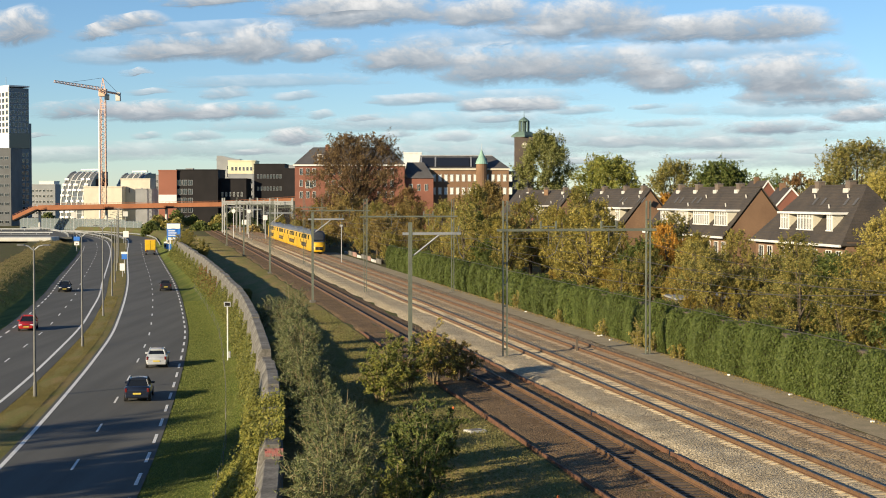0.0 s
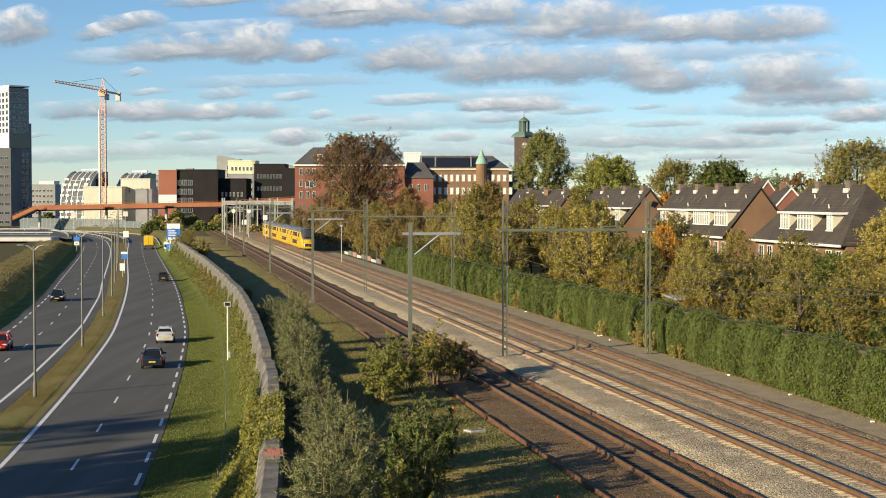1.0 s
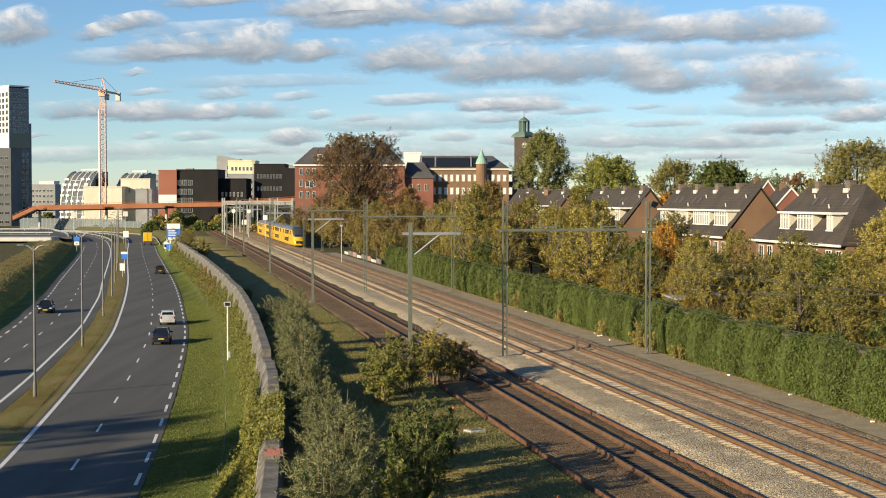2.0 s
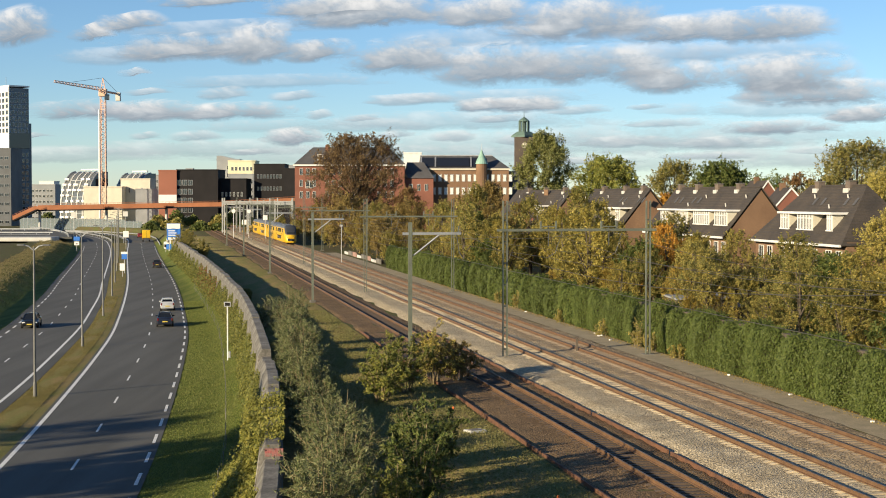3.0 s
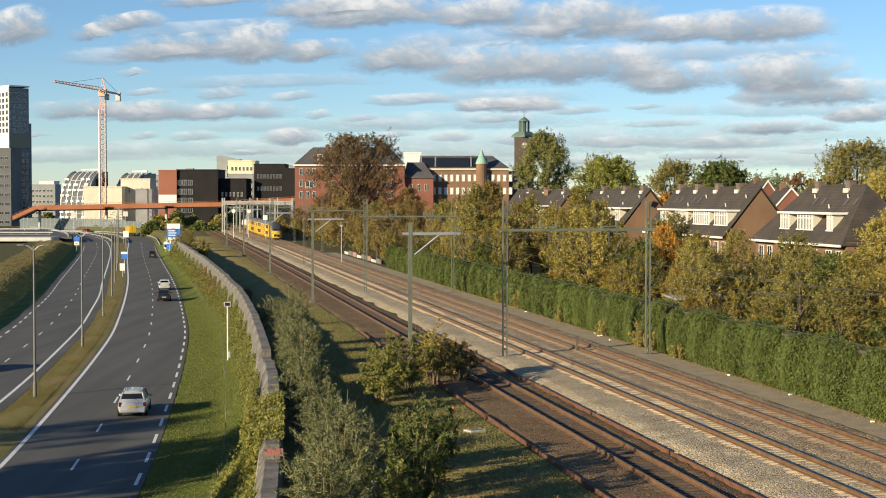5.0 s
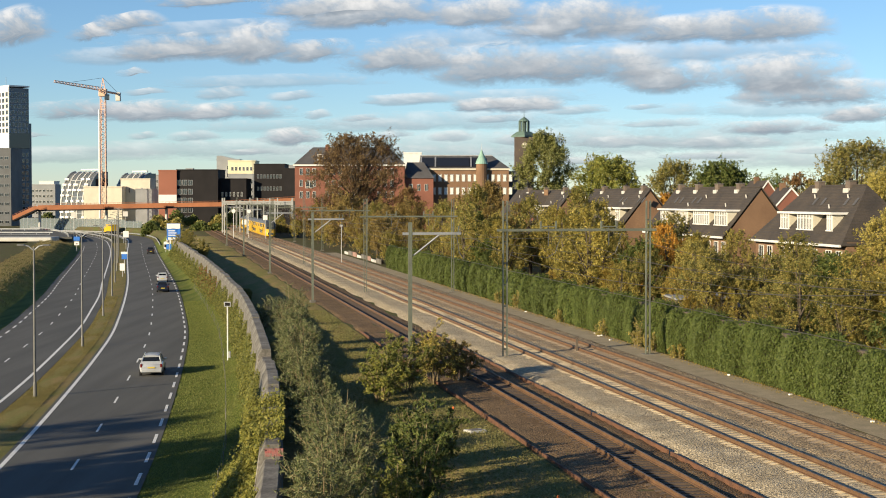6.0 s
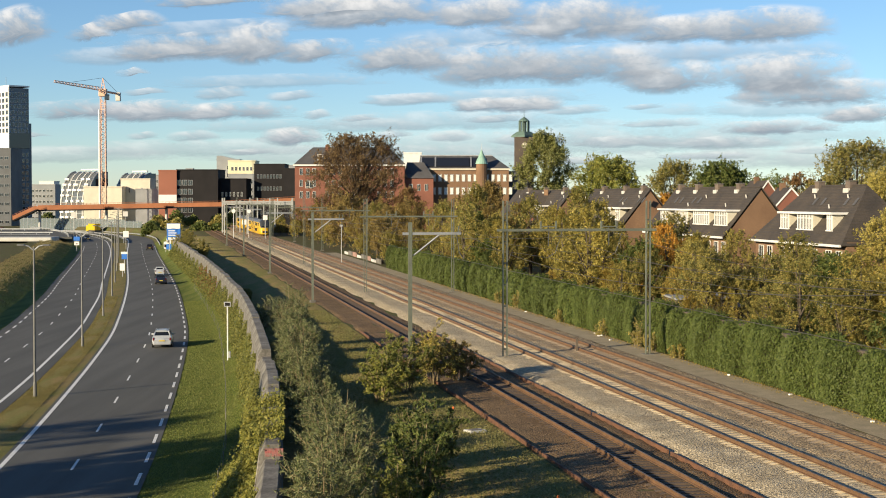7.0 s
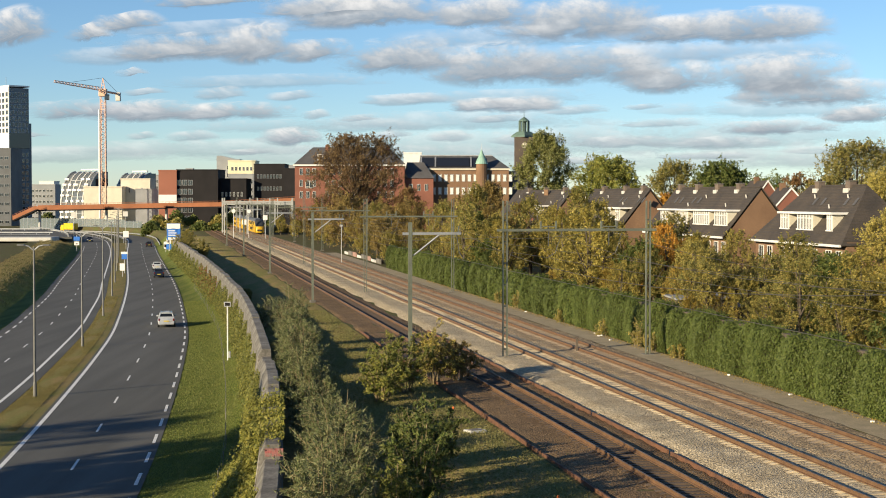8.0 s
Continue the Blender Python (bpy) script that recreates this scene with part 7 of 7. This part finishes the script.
        for sx in (-0.85, 0.85):
            part("lamp", bx(sx - 0.13, sx + 0.13, y_tip - 0.04 + s * 0.1, y_tip + 0.04 + s * 0.1, 1.45, 1.62, 0.03), M_TAIL if end == 0 else M_HEAD, cab)
    for y in (38.0, 66.0):
        part("pantograph", rod([(0, y, 4.6), (0, y + 1.0, 4.95), (0, y, 5.2)], 0.04, 6), M_DARKST, t)
    return t


TRAIN = make_train()
TRAIN.scale = (0.97, 1.0, 0.92)


# ---------------------------------------------------------------- clouds: a far backdrop
def cloud_material(name, cover):
    m = bpy.data.materials.new(name)
    m.use_nodes = True
    n, l = m.node_tree.nodes, m.node_tree.links
    n.remove(n["Principled BSDF"])
    uv = n.new("ShaderNodeUVMap")
    sep = n.new("ShaderNodeSeparateXYZ")
    l.new(uv.outputs["UV"], sep.inputs[0])
    tc, oi = n.new("ShaderNodeTexCoord"), n.new("ShaderNodeObjectInfo")
    off = n.new("ShaderNodeVectorMath")
    off.operation = "MULTIPLY_ADD"
    l.new(oi.outputs["Random"], off.inputs[0])
    off.inputs[1].default_value = (9000, 5000, 7000)
    l.new(tc.outputs["Object"], off.inputs[2])
    sq = n.new("ShaderNodeVectorMath")
    sq.operation = "MULTIPLY"
    sq.inputs[1].default_value = (1.0, 1.0, 1.5)
    l.new(off.outputs[0], sq.inputs[0])

    def math_(op, a, b, c=None):
        k = n.new("ShaderNodeMath")
        k.operation = op
        for i, v in enumerate((a, b, c)):
            if v is None:
                continue
            if isinstance(v, (int, float)):
                k.inputs[i].default_value = v
            else:
                l.new(v, k.inputs[i])
        return k.outputs[0]

    nz = []
    for sc, dt in ((0.0075, 6), (0.026, 4)):
        t = n.new("ShaderNodeTexNoise")
        t.inputs["Scale"].default_value, t.inputs["Detail"].default_value, t.inputs["Roughness"].default_value = sc, dt, 0.6
        l.new(sq.outputs[0], t.inputs["Vector"])
        nz.append(t.outputs["Fac"])
    u, v = sep.outputs[0], sep.outputs[1]
    low = math_("MULTIPLY", math_("MINIMUM", v, 0.0), 1.7)
    vv = math_("ADD", math_("MAXIMUM", v, 0.0), low)
    r2 = math_("ADD", math_("MULTIPLY", u, u), math_("MULTIPLY", vv, vv))
    env = math_("SUBTRACT", 1.0, r2)
    dens = math_("ADD", math_("MULTIPLY", math_("SUBTRACT", nz[0], 0.5), 2.6), math_("MULTIPLY", env, 1.15))
    dens = math_("ADD", dens, math_("MULTIPLY", math_("SUBTRACT", nz[1], 0.5), 0.9))
    dens = math_("MINIMUM", dens, math_("MULTIPLY", env, 1.6))
    al = n.new("ShaderNodeMapRange")
    al.interpolation_type = "SMOOTHSTEP"
    al.inputs["From Min"].default_value, al.inputs["From Max"].default_value = 0.04, 1.15
    l.new(dens, al.inputs["Value"])
    # sunlit tops and shaded bases are painted into the cloud's glow
    lit = math_("ADD", math_("MULTIPLY", v, 0.95), math_("MULTIPLY", math_("SUBTRACT", nz[0], 0.5), 1.6))
    lit = math_("ADD", lit, math_("MULTIPLY", math_("SUBTRACT", nz[1], 0.5), 0.5))
    ramp = n.new("ShaderNodeValToRGB")
    e = ramp.color_ramp.elements
    e[0].position, e[0].color = 0.18, (0.28, 0.34, 0.41, 1)
    e[1].position, e[1].color = 0.85, (1.05, 1.03, 1.0, 1)
    k = e.new(0.5)
    k.color = (0.56, 0.60, 0.64, 1)
    l.new(math_("ADD", math_("MULTIPLY", lit, 0.6), 0.36), ramp.inputs["Fac"])
    em, tr, mx = n.new("ShaderNodeEmission"), n.new("ShaderNodeBsdfTransparent"), n.new("ShaderNodeMixShader")
    l.new(ramp.outputs["Color"], em.inputs["Color"])
    em.inputs["Strength"].default_value = CLOUD_GLOW
    l.new(math_("MULTIPLY", al.outputs["Result"], cover), mx.inputs[0])
    l.new(tr.outputs[0], mx.inputs[1])
    l.new(em.outputs[0], mx.inputs[2])
    l.new(mx.outputs[0], n["Material Output"].inputs["Surface"])
    return m


CLOUD_GLOW = 0.64
M_CLOUD = cloud_material("cloud_bank", 0.95)
M_WISP = cloud_material("thin_cloud", 0.6)
# faint glow that paints haze over the sky
M_HAZE = cloud_material("thin_haze", 0.42)
CLOUDS = []


def cloud(x, z, w, h, y=4300.0, haze=False):
    """A glowing cloud bank, with haze a sheet of painted haze, w by h metres, part of the far sky backdrop."""
    bm = bmesh.new()
    uvl = bm.loops.layers.uv.new("UVMap")
    w, h = w * 1.15, h * 1.12
    n = 6
    g = [[bm.verts.new((w / 2 * (2 * i / n - 1), 60 * math.sin(i) + 40 * math.cos(j * 2), h / 2 * (2 * j / n - 1))) for i in range(n + 1)] for j in range(n + 1)]
    for j in range(n):
        for i in range(n):
            f = bm.faces.new((g[j][i], g[j][i + 1], g[j + 1][i + 1], g[j + 1][i]))
            for lp, (a, b) in zip(f.loops, ((i, j), (i + 1, j), (i + 1, j + 1), (i, j + 1))):
                lp[uvl].uv = (2 * a / n - 1, 2 * b / n - 1)
    ob = setting("cloud_backdrop", bm, M_HAZE if haze else M_CLOUD if h > 60 else M_WISP, "painted sheet of soft grey-white cloud and haze in a pale blue sky", "cloud")
    ob.location = (x, y, z)
    CLOUDS.append(ob)


cloud(-1211, 483, 256, 157)
cloud(-901, 510, 247, 79, 4360.0)
cloud(-1001, 473, 154, 74)
cloud(-742, 435, 523, 118, 4360.0)
cloud(-524, 434, 266, 162)
cloud(-370, 426, 276, 96, 4360.0)
cloud(-661, 567, 375, 61)
cloud(-338, 554, 395, 87, 4360.0)
cloud(-217, 527, 572, 131)
cloud(-1049, 255, 345, 87, 4360.0)
cloud(-847, 249, 365, 87)
cloud(-621, 252, 473, 74, 4360.0)
cloud(-626, 302, 187, 52)
cloud(-888, 369, 109, 33, 4360.0)
cloud(-416, 297, 162, 39)
cloud(-354, 247, 89, 39, 4360.0)
cloud(-103, 285, 296, 48)
cloud(-855, 186, 114, 33, 4360.0)
cloud(-702, 182, 162, 44)
cloud(-432, 179, 207, 74, 4360.0)
cloud(-231, 234, 122, 28)
cloud(-855, 313, 174, 28, 4360.0)
cloud(115, 523, 316, 127)
cloud(390, 510, 533, 175, 4360.0)
cloud(648, 476, 296, 114)
cloud(907, 493, 473, 148, 4360.0)
cloud(-112, 400, 385, 144)
cloud(163, 378, 444, 175, 4360.0)
cloud(406, 373, 523, 157)
cloud(665, 345, 345, 131, 4360.0)
cloud(964, 350, 464, 157)
cloud(1077, 303, 533, 114, 4360.0)
cloud(1206, 242, 227, 70)
cloud(640, 222, 241, 37, 4360.0)
cloud(964, 205, 375, 61)
cloud(115, 273, 227, 55, 4360.0)
cloud(236, 269, 256, 65)
cloud(390, 260, 207, 39, 4360.0)
cloud(260, 172, 227, 48)
cloud(519, 167, 326, 48, 4360.0)
cloud(794, 162, 395, 52)
cloud(34, 183, 138, 48, 4360.0)
cloud(163, 232, 187, 31)
cloud(600, 271, 122, 24, 4360.0)
cloud(762, 127, 316, 33)
cloud(438, 114, 296, 33, 4360.0)
cloud(1150, 143, 316, 35)
cloud(-128, 191, 118, 35, 4360.0)
cloud(-1163, 186, 118, 22)
cloud(-548, 140, 178, 26, 4360.0)
# thin glowing sheets that paint haze low over the town and higher up
cloud(300, 160, 1500, 110, 4420.0, True)
cloud(850, 190, 1300, 120, 4420.0, True)
cloud(1150, 130, 900, 110, 4420.0, True)
cloud(620, 110, 1400, 90, 4420.0, True)
cloud(-200, 130, 1200, 80, 4420.0, True)
cloud(-700, 150, 900, 70, 4420.0, True)
cloud(80, 230, 900, 80, 4420.0, True)
cloud(1000, 265, 800, 70, 4420.0, True)
cloud(-1100, 130, 700, 70, 4420.0, True)
cloud(150, 300, 700, 60, 4420.0, True)
cloud(-500, 345, 700, 60, 4420.0, True)
cloud(-900, 420, 500, 80, 4420.0, True)
cloud(-650, 500, 600, 70, 4420.0, True)
cloud(560, 420, 700, 100, 4420.0, True)
cloud(200, 470, 700, 90, 4420.0, True)
cloud(900, 430, 600, 90, 4420.0, True)
cloud(-350, 215, 800, 60, 4420.0, True)


# ---------------------------------------------------------------- what moves
def lane_rows(f, off, y0, speed, turn=0.0):
    """Rows along a lane: y0 at the start, then speed metres a second along y."""
    rows = []
    for i in range(17):
        t = i * 0.5
        y = y0 + speed * t
        x = f(y) + off
        a = math.degrees(math.atan2(-(f(y + 1) - f(y - 1)), 2))
        rows.append((t, pose(x, y, 0.045, 0, 0, a + turn)))
    return rows


def motions():
    """All that moves, keyed from start to end."""
    walk(CAR_SEDAN, lane_rows(road_r, 1.45, 99.2, 18.7))
    walk(CAR_SILVER, lane_rows(road_r, 1.75, 118.3, 19.5))
    walk(CAR_SMALL, lane_rows(road_r, 1.9, 214.0, 23.0))
    walk(CAR_WAGON, lane_rows(road_r, 1.6, -11.3, 20.8))
    walk(CAR_RED, lane_rows(road_l, -1.7, 150.5, -19.8, 180))
    walk(CAR_BLACK, lane_rows(road_l, -1.7, 211.8, -19.4, 180))
    rows = []
    for i in range(17):
        t = i * 0.5
        y = 287.0 + 19.0 * t
        a = math.degrees(math.atan(0.1855 + 3e-5 * (y + 50)))
        rows.append((t, pose(rail_x(y, OFF_D), y, Z_RAIL, 0, 0, a)))
    walk(TRAIN, rows)
    # the truck follows the far curve, where the road swings away
    key = [(0.0, 346.0), (1.0, 381.0), (2.0, 414.0), (3.0, 447.0), (4.0, 480.0), (5.0, 509.0), (6.0, 533.0), (7.0, 547.0), (8.0, 558.0)]
    rows = []
    for t, y in key:
        a = math.degrees(math.atan2(-(road_r(y + 1) - road_r(y - 1)), 2))
        rows.append((t, pose(road_r(y) + 1.7, y, 0.045, 0, 0, a)))
    walk(TRUCK, rows)
    walk(CAR_FAR_RED, [(t, pose(road_r(y + 42) + 1.7, y + 42, 0.045, 0, 0, math.degrees(math.atan2(-(road_r(y + 43) - road_r(y + 41)), 2)))) for t, y in key if y + 42 < 570] + [(8.0, pose(-190, 585, 0.045, 0, 0, 70))])
    walk(CAR_FAR, [(0.0, pose(-84, 575, 0.9, 0, 0, 80)), (8.0, pose(-240, 575, 0.9, 0, 0, 80))])
    walk(CAR_ONCOMING, lane_rows(road_l, -1.7, 584.0, -17.5, 180))
    for ob in CLOUDS:
        x, y, z = ob.location
        walk(ob, [(0.0, pose(x, y, z)), (8.0, pose(x - 14, y, z))])


motions()
